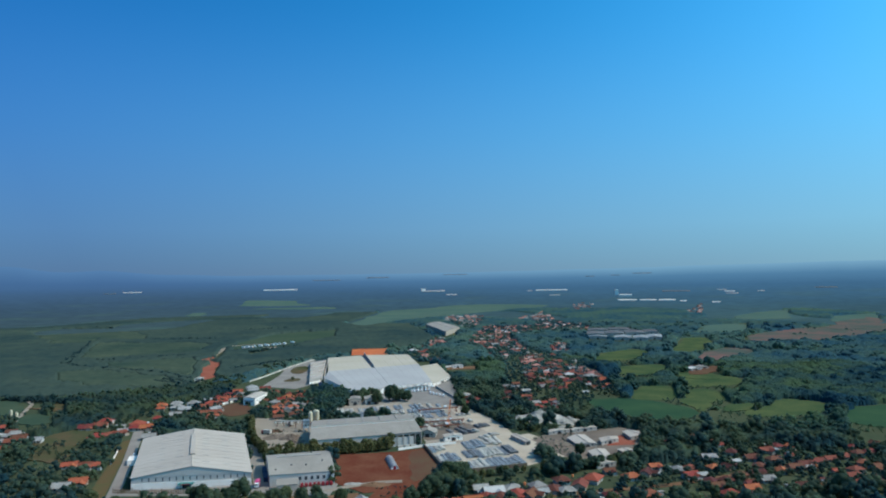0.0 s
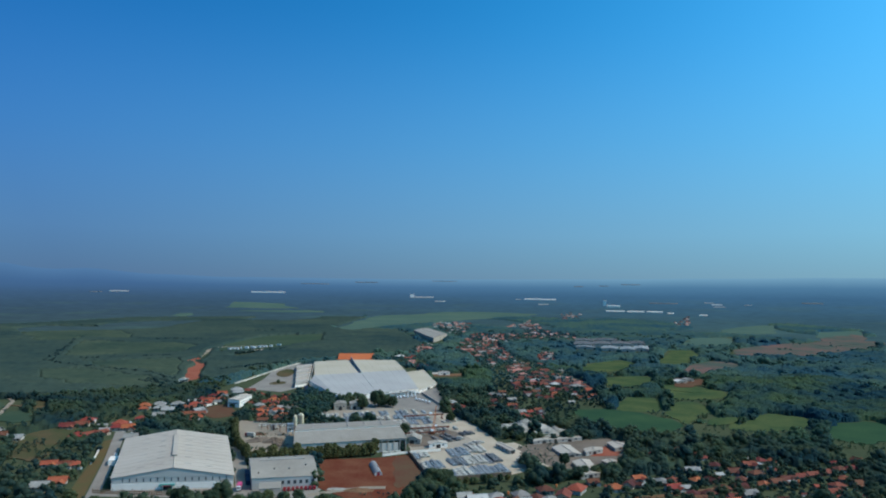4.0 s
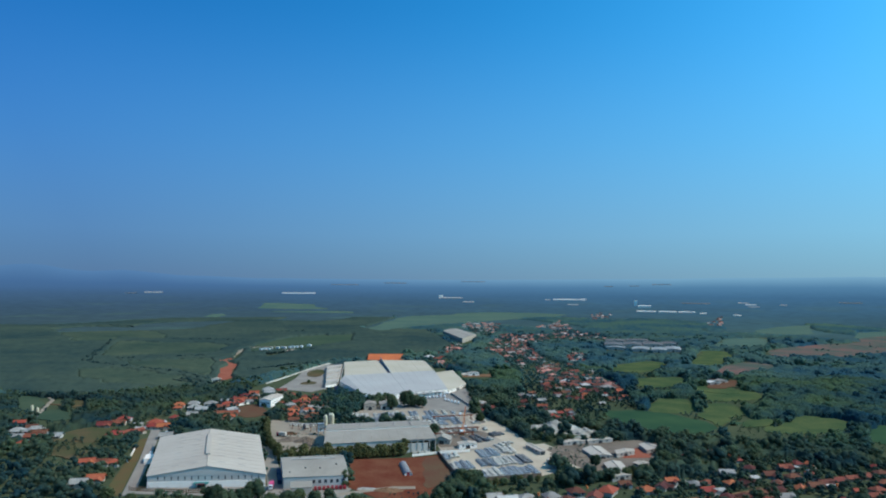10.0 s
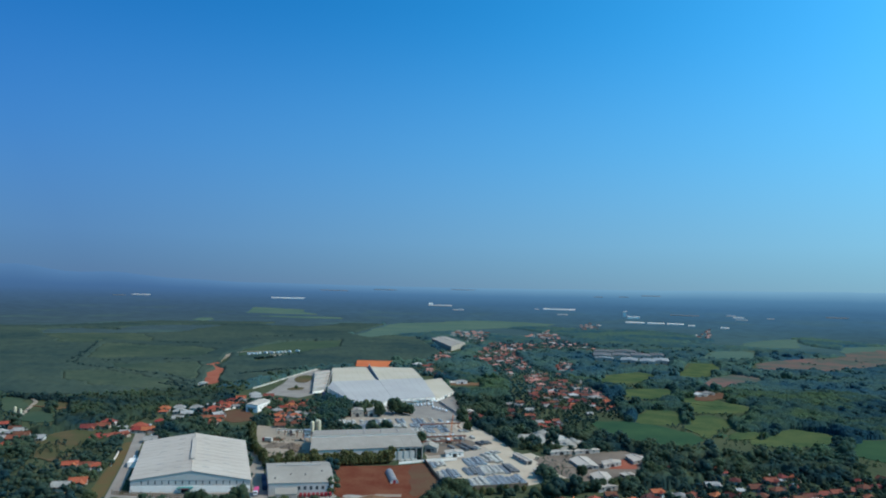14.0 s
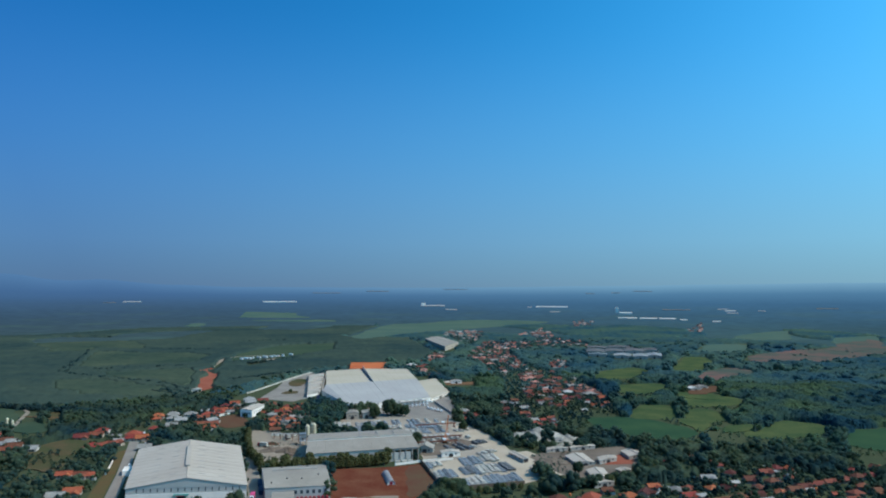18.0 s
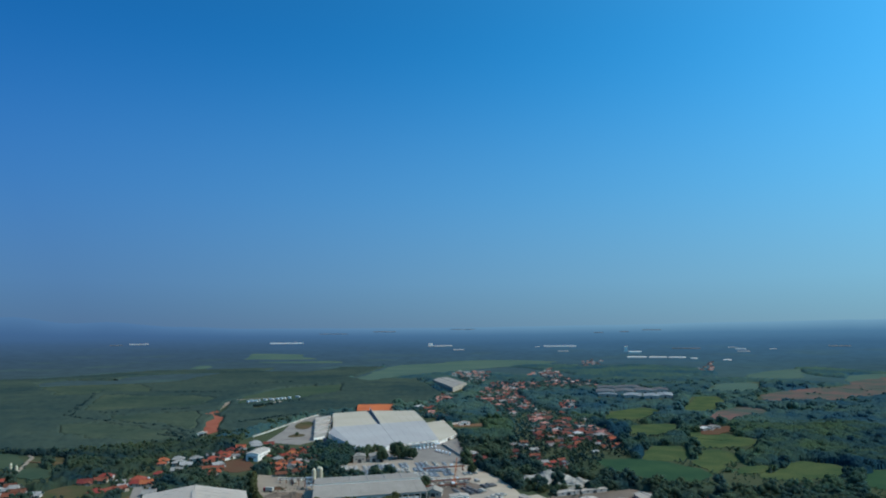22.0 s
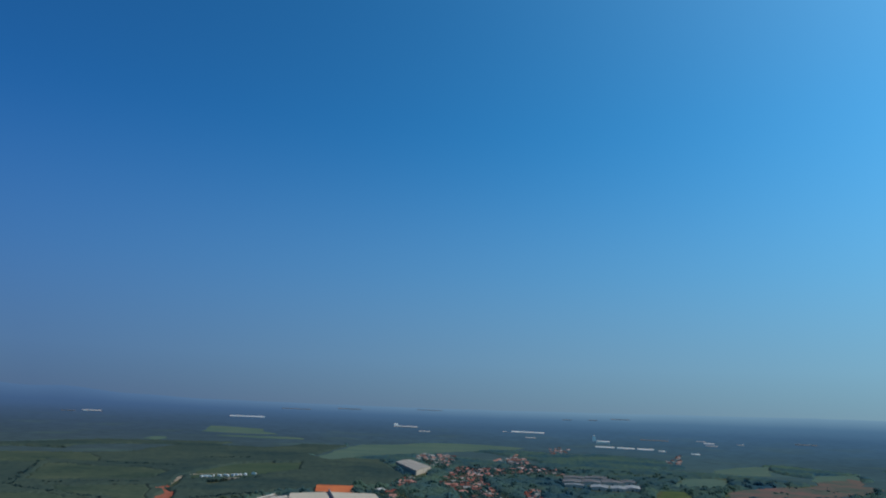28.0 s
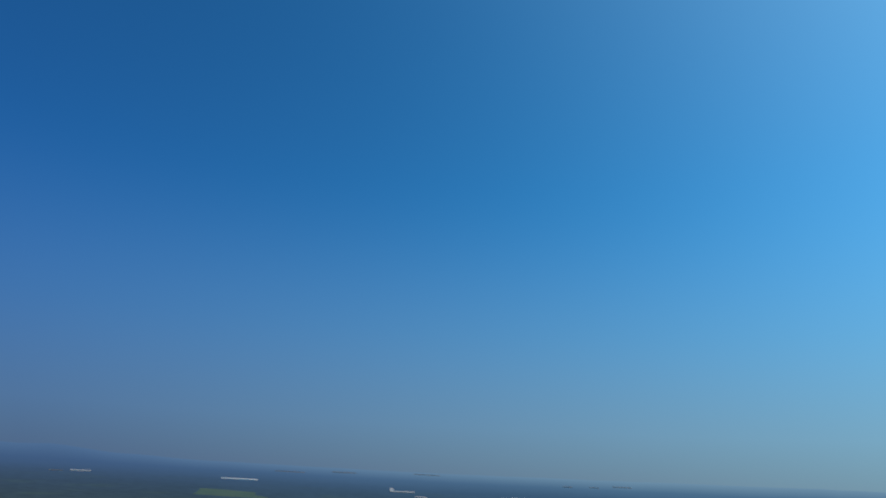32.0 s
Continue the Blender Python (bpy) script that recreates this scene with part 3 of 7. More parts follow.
plate("yard_lane", ragged([(-3, 440), (12, 425), (49, 437), (66, 455), (46, 498), (34, 508), (6, 494), (-10, 470)], 47), 0.16, TH, M_SAND, "pale sandy lanes between the stack rows", "yard")
plate("works_floor", ragged([(-24, 543), (-2, 568), (20, 558), (26, 532), (10, 512), (-2, 508), (-18, 500)], 48), 0.165, TH, M_DARKYARD, "brown oily ground under the yard cranes", "yard")
plate("car_park", take([(-95, 684), (-60, 712), (-17, 742), (4, 790), (12, 700), (12, 658), (-2, 640), (-40, 655), (-92, 640)]), 0.19, TH, M_ROAD, "grey asphalt lorry park by the factory", "parking")
plate("works_yard", take([(-170, 594), (-150, 590), (-100, 560), (-100, 498), (-122, 478), (-138, 486)]), 0.17, TH, M_WORKS, "tan earth works yard", "yard")
plate("gravel_yard", take([(61, 501), (76, 519), (103, 529), (136, 537), (150, 525), (138, 485), (112, 450), (87, 447), (77, 453)]), 0.16, TH, M_DARKYARD, "dark brown ash yard", "yard")
take([(-204, 340), (-176, 340), (-205, 456), (-238, 560), (-260, 590), (-275, 580), (-256, 545), (-228, 455)])
TAKEN.append([(-430, 690), (-400, 690), (-376, 630), (-360, 575), (-382, 575)])
plate("farm_track", strip([(-446, 705), (-425, 692), (-409, 673), (-402, 656), (-392, 633), (-380, 605)], 3.4), 0.62, TH, M_WORKS, "pale farm track between plots", "track")
plate("field_path", strip([(-400, 652), (-385, 648), (-363, 645)], 2.5), 0.66, TH, M_SOIL, "thin earth path along a field", "path")
plate("earth_patch", take([(111, 497), (130, 510), (137, 496), (131, 482), (112, 480)]), 0.2, TH, M_TRACK, "orange earth patch", "bare ground")
plate("road", take([(-190, 380), (-183, 380), (-209, 456), (-243, 548), (-262, 585), (-270, 580), (-250, 545), (-216, 455)]), 0.2, TH, M_ROAD, "worn grey village road beside a warehouse", "road")
plate("verge", take([(-201, 380), (-191, 380), (-217, 455), (-240, 520), (-243, 512), (-224, 455)]), 0.15, TH, M_VERGE, "dry brown weedy road verge", "verge")
plate("trodden_ground", take([(-112, 360), (-60, 366), (-46, 372), (-50, 384), (-66, 380), (-112, 378)]), 0.12, TH, M_SOIL, "bare trodden brown ground before the sheds", "bare ground")
plate("forecourt", take([(-187, 384), (-66, 380), (-64, 402), (-115, 404), (-183, 396)]), 0.15, TH, M_ROAD, "grey concrete forecourt", "yard")
plate("side_lane", take([(-114, 402), (-104, 400), (-134, 490), (-146, 500)]), 0.16, TH, M_ROAD, "narrow concrete lane between sheds", "lane")
plate("factory_apron", take([(-207, 764), (-208, 850), (-204, 905), (-196, 978), (-178, 978), (-152, 775), (-165, 745)]), 0.17, TH, M_ROAD, "grey concrete apron round the factory", "yard")
plate("ring_road", take([(-196, 770), (-208, 850), (-214, 907), (-208, 960), (-196, 1004), (-188, 1004), (-199, 958), (-205, 906), (-200, 850), (-188, 772)]), 0.24, TH, M_ROAD, "curved concrete road round the factory", "road")
plate("works_road", take(strip([(-200, 785), (-186, 786), (-174, 800), (-171, 850), (-180, 920), (-196, 985)], 9)), 0.26, TH, M_ROAD, "inner concrete road beside the factory bays", "road")
plate("village_yard", take(ragged([(-206, 614), (-218, 653), (-205, 669), (-187, 650), (-176, 612), (-187, 598)], 43)), 0.2, TH, M_DRYEARTH, "bare brown yard beside the white office", "bare ground")
plate("lawn", rounded([(-206, 896), (-205, 932), (-193, 940), (-182, 908), (-181, 862), (-195, 862)], 2), 0.30, TH, M_HILL, "dry brown oval lawn on the factory apron", "lawn")
plate("lawn", rounded([(-193, 800), (-190, 822), (-176, 824), (-172, 804), (-182, 796)], 2), 0.30, TH, M_HILL, "small planted island on the factory apron", "lawn")
TAKEN.append([(-240, 742), (-236, 800), (-228, 862), (-214, 932), (-198, 1002), (-180, 990), (-156, 800), (-146, 735), (-160, 706), (-205, 700)])
plate("village_lane", take([(10, 367), (60, 378), (125, 392), (190, 417), (280, 455), (330, 470), (330, 466), (280, 450), (190, 412), (125, 387), (60, 373), (10, 362)]), 0.2, TH, M_SOIL, "narrow earthen village lane", "lane")
plate("bare_plot", take(ragged([(284, 812), (296, 800), (336, 832), (352, 880), (322, 884), (300, 860)], 49)), 0.75, TH, M_DRYEARTH, "bare brown plot with a barn among green fields", "bare ground")
plate("garden_plot", take([(-1, 905), (42, 912), (39, 885), (0, 880)]), 0.2, TH, M_SOIL, "bare brown plot beside the factory", "bare ground")


# ---- large sheds ----
def walls_of(parent, c, h, mat, label="", z0=0.0):
    for p, q in zip(c, c[1:] + c[:1]):
        part("wall", wall_between(bmesh.new(), p, q, z0, h), mat, parent, label)


def gable_end(parent, p, q, z0, z1, mat, th=0.3):
    """The triangle of wall over p-q."""
    d = Vector((q[0] - p[0], q[1] - p[1])).normalized()
    n = Vector((d.y, -d.x)) * th
    bm = bmesh.new()
    m = mid(p, q)
    tri = [(*p[:2], z0), (*q[:2], z0), (*m[:2], z1)]
    a = [bm.verts.new(v) for v in tri]
    b = [bm.verts.new((v[0] + n.x, v[1] + n.y, v[2])) for v in tri]
    bm.faces.new(a)
    bm.faces.new(b[::-1])
    for i in range(3):
        j = (i + 1) % 3
        bm.faces.new((a[i], b[i], b[j], a[j]))
    bmesh.ops.recalc_face_normals(bm, faces=bm.faces)
    part("gable", bm, mat, parent)


def out(c, o):
    """The corners pushed o metres outwards."""
    r = []
    for i, p in enumerate(c):
        a, b = Vector(c[i - 1][:2]), Vector(c[(i + 1) % len(c)][:2])
        v = Vector(p[:2])
        w = (v - a).normalized() + (v - b).normalized()
        r.append((v.x + w.x * o, v.y + w.y * o))
    return r


def gable_roof(parent, c, eave, ridge, mat, over=0.7, mats=None, seams=0):
    """Two roof slopes; the ridge runs from the middle of c0-c1 to the middle of c3-c2."""
    c = out(c, over)
    f, b = mid(c[0], c[1]), mid(c[3], c[2])
    for k, (p, q) in enumerate(((c[0], c[3]), (c[1], c[2]))):
        pts = [(*p, eave), (*f, ridge), (*b, ridge), (*q, eave)]
        if k:
            pts = pts[::-1]
        slope = part("roof_slope", slab(bmesh.new(), pts[::-1], 0.25), mats[k] if mats else mat, parent)
        for i in range(seams):
            g = (i + 1) / (seams + 1)
            e, r = mid(p, q, g), mid(f, b, g)
            bm = bmesh.new()
            rod(bm, (*e, eave + 0.06), (*r, ridge + 0.06), 0.05, 4)
            s = part("seam", bm, mats[k] if mats else mat, slope)
    bm = bmesh.new()
    rod(bm, (*f, ridge + 0.02), (*b, ridge + 0.02), 0.35, 6)
    part("ridge_cap", bm, mat, parent)
    return f, b


def windows_on(parent, p, q, z, n, w, h, mat=None, f0=0.1, f1=0.9, name="window"):
    for i in range(n):
        x, y, a = on_wall(p, q, f0 + (f1 - f0) * (i + 0.5) / n, 0.2)
        o = part(name, boxed(x, y, z, w, 0.16, h, a), mat or M_GLASS, parent)


def big_warehouse():
    c = take([(-182, 394), (-115.5, 402.5), (-149.5, 502), (-217.5, 491)], 0.04)
    o = thing("warehouse", "large white steel-roofed warehouse with pale blue gable", "warehouse", pose(*mid(c[0], c[2]), 0))
    o.matrix_basis = Matrix()
    walls_of(o, c, 7.0, M_WALL_BLUE)
    gable_end(o, c[0], c[1], 7.0, 12.2, M_WALL_BLUE)
    gable_end(o, c[2], c[3], 7.0, 12.2, M_WALL_BLUE)
    f, b = gable_roof(o, c, 7.2, 12.6, M_WHITE_ROOF, seams=11)
    x, y, a = on_wall(c[0], c[1], 0.5, 0.3)
    L = (Vector(c[1]) - Vector(c[0])).length
    part("plinth_wall", boxed(x, y, 0, L, 0.25, 3.8, a), M_WALL_WHITE, o, "white painted lower wall")
    windows_on(o, c[0], c[1], 4.7, 16, 0.55, 2.0, M_GLASS, 0.06, 0.97)
    x, y, a = on_wall(c[0], c[1], 0.46, 2.2)
    cn = part("canopy", boxed(x, y, 3.0, 8.5, 4.2, 0.4, a), M_TEAL, o, "teal entrance canopy")
    part("fascia", boxed(*on_wall(c[0], c[1], 0.46, 4.4)[:2], 3.1, 5.0, 0.15, 0.4, a), M_REDPAINT, cn, "red fascia board")
    for g in (0.42, 0.5):
        x, y, a = on_wall(c[0], c[1], g, 4.1)
        part("post", boxed(x, y, 0, 0.3, 0.3, 3.0, a), M_TEAL, cn)
    part("door", boxed(*on_wall(c[0], c[1], 0.46, 0.5)[:2], 0, 5, 0.2, 3.0, a), M_DARK, o, "dark panel as the open entrance's shade")
    # raised ventilator along the ridge
    v0, v1 = mid(f, b, 0.26), mid(f, b, 0.80)
    d = Vector(v1) - Vector(v0)
    m = mid(v0, v1)
    a = math.degrees(math.atan2(d.y, d.x))
    vent = part("ridge_vent", boxed(m[0], m[1], 12.2, d.length, 2.4, 1.0, a), M_WALL_GREY, o, "grey ridge ventilator")
    part("vent_cover", boxed(m[0], m[1], 13.2, d.length + 0.5, 3.0, 0.2, a), M_WHITE_ROOF, vent)
    # translucent roof lights in rows on both slopes
    for g in (0.22, 0.38, 0.62, 0.80):
        for k in range(6):
            t = 0.12 + 0.15 * k
            e0, e1 = mid(c[0], c[3], t), mid(c[1], c[2], t)
            x, y = mid(e0, e1, g)
            z = 7.2 + 5.4 * (1 - abs(g - 0.5) * 2)
            dd = Vector(e1) - Vector(e0)
            up = math.degrees(math.atan2(10.8, dd.length)) * (1 if g < 0.5 else -1)
            bm = bmesh.new()
            mm = Matrix.Translation((x, y, z + 0.12)) @ Matrix.Rotation(math.atan2(dd.y, dd.x), 4, "Z") @ Matrix.Rotation(radians(-up), 4, "Y") @ Matrix.Diagonal((4.2, 1.0, 0.14, 1))
            bmesh.ops.create_cube(bm, size=1, matrix=mm)
            part("roof_light", bm, M_WALL_GREY, o)
    # doors and a lean-to on the road side
    part("lean_to", boxed(-208, 452, 0, 5, 12, 3.6, 18), M_WALL_WHITE, o, "white lean-to store")


def arched_shed():
    c = take([(-103, 396.5), (-67, 403.5), (-79.5, 450), (-116.5, 440)], 0.06)
    o = thing("arched_shed", "grey arched-roof factory shed with pale walls", "shed")
    walls_of(o, c, 7.0, M_WALL_BLUE)
    co = out(c, 0.5)
    n = 14
    for k in range(n):
        t0, t1 = k / n, (k + 1) / n
        z0, z1 = (7.1 + 3.2 * math.sin(math.pi * t) for t in (t0, t1))
        pts = [(*mid(co[0], co[3], t0), z0), (*mid(co[1], co[2], t0), z0), (*mid(co[1], co[2], t1), z1), (*mid(co[0], co[3], t1), z1)]
        part("roof_sheet", slab(bmesh.new(), pts, 0.2), M_GREY_ROOF, o)
    for p, q in ((c[1], c[2]), (c[3], c[0])):
        bm = bmesh.new()
        pts = [(*mid(p, q, t), 7.0) for t in (0, 1)]
        for k in range(n, -1, -1):
            pts.append((*mid(p, q, k / n), 7.0 + 3.1 * math.sin(math.pi * k / n)))
        vs = [bm.verts.new(v) for v in pts[:1] + pts[1:2] + pts[3:-1]]
        bm.faces.new(vs)
        g = bmesh.ops.extrude_face_region(bm, geom=bm.faces[:])
        dd = Vector((q[1] - p[1], p[0] - q[0], 0)).normalized() * 0.2
        bmesh.ops.translate(bm, verts=[v for v in g["geom"] if isinstance(v, bmesh.types.BMVert)], vec=dd)
        part("end_wall", bm, M_WALL_GREY, o, "grey curved end wall")
    p, q = mid(c[0], c[3], 0.56), mid(c[1], c[2], 0.56)
    m = mid(p, q, 0.5)
    d = Vector(q) - Vector(p)
    part("ridge_vent", boxed(m[0], m[1], 10.0, d.length * 0.72, 1.4, 0.9, math.degrees(math.atan2(d.y, d.x))), M_WALL_GREY, o, "dark grey roof ventilator")
    for g, t in ((0.1, 0.12), (0.35, 0.22), (0.58, 0.2), (0.85, 0.3), (0.3, 0.75), (0.72, 0.78)):
        x, y = mid(mid(c[0], c[1], g), mid(c[3], c[2], g), t)
        bm = bmesh.new()
        z = 7.1 + 3.2 * math.sin(math.pi * t)
        rod(bm, (x, y, z - 0.2), (x, y, z + 0.6), 0.45, 8)
        part("roof_fan", bm, M_DARK, o)
    windows_on(o, c[0], c[1], 3.0, 6, 1.6, 2.0, M_GLASS, 0.42, 0.98)
    windows_on(o, c[1], c[2], 3.5, 6, 1.8, 1.6, M_GLASS)
    a = math.degrees(math.atan2(7, 36))
    an = thing("annex", "low grey-roofed annex beside the arched shed", "shed")
    q = take([(-96, 385.5), (-85, 388), (-86.5, 396), (-98, 393.5)], 0.1)
    walls_of(an, q, 4.2, M_WALL_GREY)
    part("roof_slope", slab(bmesh.new(), [(*p, z) for p, z in zip(out(q, 0.4), (4.4, 4.4, 5.4, 5.4))], 0.2), M_GREY_ROOF, an)
    part("door", boxed(*on_wall(q[0], q[1], 0.5, 0.25)[:2], 0, 3, 0.15, 2.6, a), M_DARK, an)


def middle_shed():
    c = take([(-94, 470), (-19, 492.5), (-34, 553), (-104, 533)], 0.03)
    o = thing("casting_hall", "long grey-roofed casting hall with clerestory strips", "factory hall")
    h = 9.0
    part("wall", wall_between(bmesh.new(), c[1], c[2], 0, h), M_WALL_GREY, o)
    part("wall", wall_between(bmesh.new(), c[2], c[3], 0, h), M_WALL_GREY, o)
    part("wall", wall_between(bmesh.new(), c[3], c[0], 0, h), M_BLUEPAINT, o, "blue sheeted end wall")
    part("wall", wall_between(bmesh.new(), c[0], mid(c[0], c[1], 0.72), 0, h), M_WALL_BLUE, o)
    part("lintel", wall_between(bmesh.new(), mid(c[0], c[1], 0.72), c[1], 7.6, h), M_WALL_GREY, o)
    part("low_wall", wall_between(bmesh.new(), mid(c[0], c[1], 0.72), mid(c[0], c[1], 0.93), 0, 6.3), M_WALL_BLUE, o, "pale sheeted bay wall")
    for i in range(6):
        x, y, a = on_wall(c[0], c[1], 0.72 + 0.056 * i, 0.3)
        part("column", boxed(x, y, 0, 0.6, 0.6, h, a), M_WALL_GREY, o)
    part("door", boxed(*on_wall(c[0], c[1], 0.965, -0.6)[:2], 0, 4.2, 0.2, 6, 16.6), M_DARK, o, "dark panel as the open bay's shade")
    # three roof bands stepping up to the back
    co = out(c, 0.8)
    L, R = (lambda t: mid(co[0], co[3], t)), (lambda t: mid(co[1], co[2], t))
    for t0, t1, z0, z1, mt in ((0, 0.42, 9.2, 12.0, M_GREY_ROOF), (0.42, 0.70, 12.9, 12.3, M_GREY_ROOF), (0.70, 1.0, 11.6, 9.4, M_GREY_ROOF)):
        s = part("roof_slope", slab(bmesh.new(), [(*L(t0), z0), (*R(t0), z0), (*R(t1), z1), (*L(t1), z1)], 0.25), mt, o)
        for i in range(1, 12):
            g = i / 12
            bm = bmesh.new()
            rod(bm, (*mid(L(t0), R(t0), g), z0 + 0.04), (*mid(L(t1), R(t1), g), z1 + 0.04), 0.06, 4)
            part("seam", bm, mt, s)
    part("clerestory", wall_between(bmesh.new(), L(0.425), R(0.425), 11.6, 12.7), M_WALL_WHITE, o, "pale clerestory strip")
    part("clerestory", wall_between(bmesh.new(), L(0.70), R(0.70), 11.0, 12.2), M_WALL_WHITE, o, "pale clerestory strip")
    for i in range(1, 6):
        p, q = mid(L(0.43), R(0.43), i / 6), mid(L(0.69), R(0.69), i / 6)
        part("roof_rib", wall_between(bmesh.new(), p, q, 12.3, 13.1, 0.4), M_WALL_GREY, o)
    for i in range(3):
        part("floor_block", boxed(*on_wall(c[0], c[1], 0.80 + 0.06 * i, 3.5)[:2], 0.1, 3.4, 1.8, 1.1, 16.6), M_CONCRETE, o)


def silo(x, y, h, r, colour=None):
    o = thing("silo", "ivory steel cement silo with conical top", "silo", pose(x, y, 0), group="cement silos")
    bm = bmesh.new()
    rod(bm, (0, 0, 4), (0, 0, h), r, 16)
    part("tank", bm, colour or M_SILO, o)
    bm = bmesh.new()
    rod(bm, (0, 0, h), (0, 0, h + 1.4), r, 16, 0.5)
    part("top", bm, colour or M_SILO, o)
    bm = bmesh.new()
    rod(bm, (0, 0, 1.6), (0, 0, 4), 0.4, 16, r)
    part("hopper", bm, M_WALL_GREY, o)
    for a in range(4):
        x, y = (r - 0.15) * math.cos(a * math.pi / 2 + 0.7), (r - 0.15) * math.sin(a * math.pi / 2 + 0.7)
        bm = bmesh.new()
        rod(bm, (x, y, 0), (x, y, 4.3), 0.16, 6)
        part("leg", bm, M_WALL_GREY, o)
    bm = bmesh.new()
    for s in (-0.25, 0.25):
        rod(bm, (s, -r - 0.2, 0.2), (s, -r - 0.2, h + 0.6), 0.06, 4)
    part("ladder", bm, M_RUST, o)


def factory():
    Q, R, W, U, P = (-91, 662), (-15, 714), (-164, 946), (-54, 971), (-137, 762)
    TAKEN.append([(-190, 958), (-154, 765), (-95, 690), (-16, 742), (5, 798), (-12, 915), (-54, 1015), (-171, 990)])
    o = thing("factory", "vast factory hall with cream and blue-grey steel roof", "factory")
    h = 9.6
    BASE = 4.6
    lr, rr = (-137, 790), (-34.5, 842)  # ends of the ridge between the blue and the cream slopes
    lf = (-118, 730)
    c = [Q, R, U, (-117, 973), W, P]
    for p, q in ((Q, R), (R, U), (U, W), (W, P), (P, Q)):
        part("wall", wall_between(bmesh.new(), p, q, BASE, h), M_WALL_WHITE, o)
    zr = 12.6
    half_f, half_r, half_b = mid(Q, R, 0.46), mid(lr, rr, 0.5), (-117, 974)

    def band(name, pts, mat, n, label=""):
        s = part(name, slab(bmesh.new(), pts, 0.3), mat, o, label)
        for i in range(1, n):
            bm = bmesh.new()
            rod(bm, mid(pts[0], pts[1], i / n), mid(pts[3], pts[2], i / n), 0.07, 4)
            part("seam", bm, mat, s)
        return s

    band("roof_slope", [(*Q, h + .3), (*half_f, h + .3), (*half_r, zr), (*lr, zr)], M_BLUE_ROOF, 6, "blue-grey steel roof slope")
    band("roof_slope", [(*half_f, h + .5), (*R, h + .5), (*rr, zr + .2), (*half_r, zr + .2)], M_BLUE_ROOF, 6, "blue-grey steel roof slope")
    part("roof_corner", slab(bmesh.new(), [(*P, h + .2), (*Q, h + .28), (*lr, zr - .04)], 0.3), M_BLUE_ROOF, o)
    hb = (-121, 972)
    hr = mid(lr, rr, 0.47)
    band("roof_slope", [(*lr, zr), (*hr, zr), (*hb, h + .3), (*W, h + .3)], M_CREAM_ROOF, 6, "cream steel roof slope")
    band("roof_slope", [(*half_r, zr + .2), (*rr, zr + .2), (*U, h + .5), (*half_b, h + .5)], M_CREAM_ROOF, 6, "cream steel roof slope")
    part("gutter", slab(bmesh.new(), [(*hr, zr - .5), (*half_r, zr - .5), (*half_b, h - .3), (*hb, h - .3)], 0.3), M_DARK, o, "dark valley gutter")
    part("roof_kerb", wall_between(bmesh.new(), half_r, half_b, h, zr + 1.4, 0.6), M_BLUE_ROOF, o)
    # low cream hall on the east side
    e = thing("side_hall", "cream-roofed low hall against the factory", "factory hall")
    q = [(-14, 716), (4.5, 768), (-12, 876), (-34, 846)]
    walls_of(e, q, 8.0, M_WALL_WHITE, z0=BASE)
    part("roof_slope", slab(bmesh.new(), [(*p, z) for p, z in zip(out(q, 0.4), (8.3, 8.2, 9.0, 9.6))], 0.3), M_CREAM_ROOF, e)
    windows_on(e, q[0], q[1], 6.6, 6, 3, 0.8)
    part("loading_door", boxed(*on_wall(q[0], q[1], 0.5, 0.25)[:2], BASE, 8, 0.2, 2.6, 70), M_DARK, e)
    # white saw-tooth bays on the west side
    w = thing("west_bays", "white saw-tooth roofed factory bays", "factory hall")
    q = [(-149, 742), (-139, 760), (-166, 940), (-182, 916)]
    walls_of(w, q, 7.5, M_WALL_WHITE, z0=BASE)
    for k in range(4):
        t0, t1 = k / 4, (k + 1) / 4
        p = [(*mid(q[0], q[3], t0), 10.8), (*mid(q[1], q[2], t0), 10.8), (*mid(q[1], q[2], t1), 7.9), (*mid(q[0], q[3], t1), 7.9)]
        part("saw_roof", slab(bmesh.new(), p, 0.25), M_WHITE_ROOF, w)
        part("saw_light", wall_between(bmesh.new(), p[0], p[1], 7.5, 10.5, 0.25), M_WALL_GREY, w)
    # front: loading doors, dock canopy
    for g, wd in ((0.05, 7), (0.17, 7), (0.29, 6)):
        part("loading_door", boxed(*on_wall(Q, R, g, 0.3)[:2], BASE, wd, 0.25, 3.6, 34.4), M_WALL_GREY, o, "grey roller door")
    x, y, a = on_wall(Q, R, 0.72, 1.8)
    part("dock_canopy", boxed(x, y, 8.4, 40, 3.4, 0.35, a), M_BLUE_ROOF, o, "blue-grey dock canopy")
    for i in range(5):
        part("dock_post", boxed(*on_wall(Q, R, 0.50 + 0.11 * i, 3.2)[:2], BASE, 0.35, 0.35, 3.8, a), M_WALL_GREY, o)
    windows_on(o, P, Q, 7.4, 8, 4, 1.0)
    windows_on(o, Q, R, 8.6, 9, 3.5, 0.6)
    # scaled about the eye at 120 m: same outline in the camera's view, lower walls
    for t in (o, e, w):
        t.matrix_basis = Matrix.Translation((0, 0, -5.04)) @ Matrix.Scale(1.042, 4)


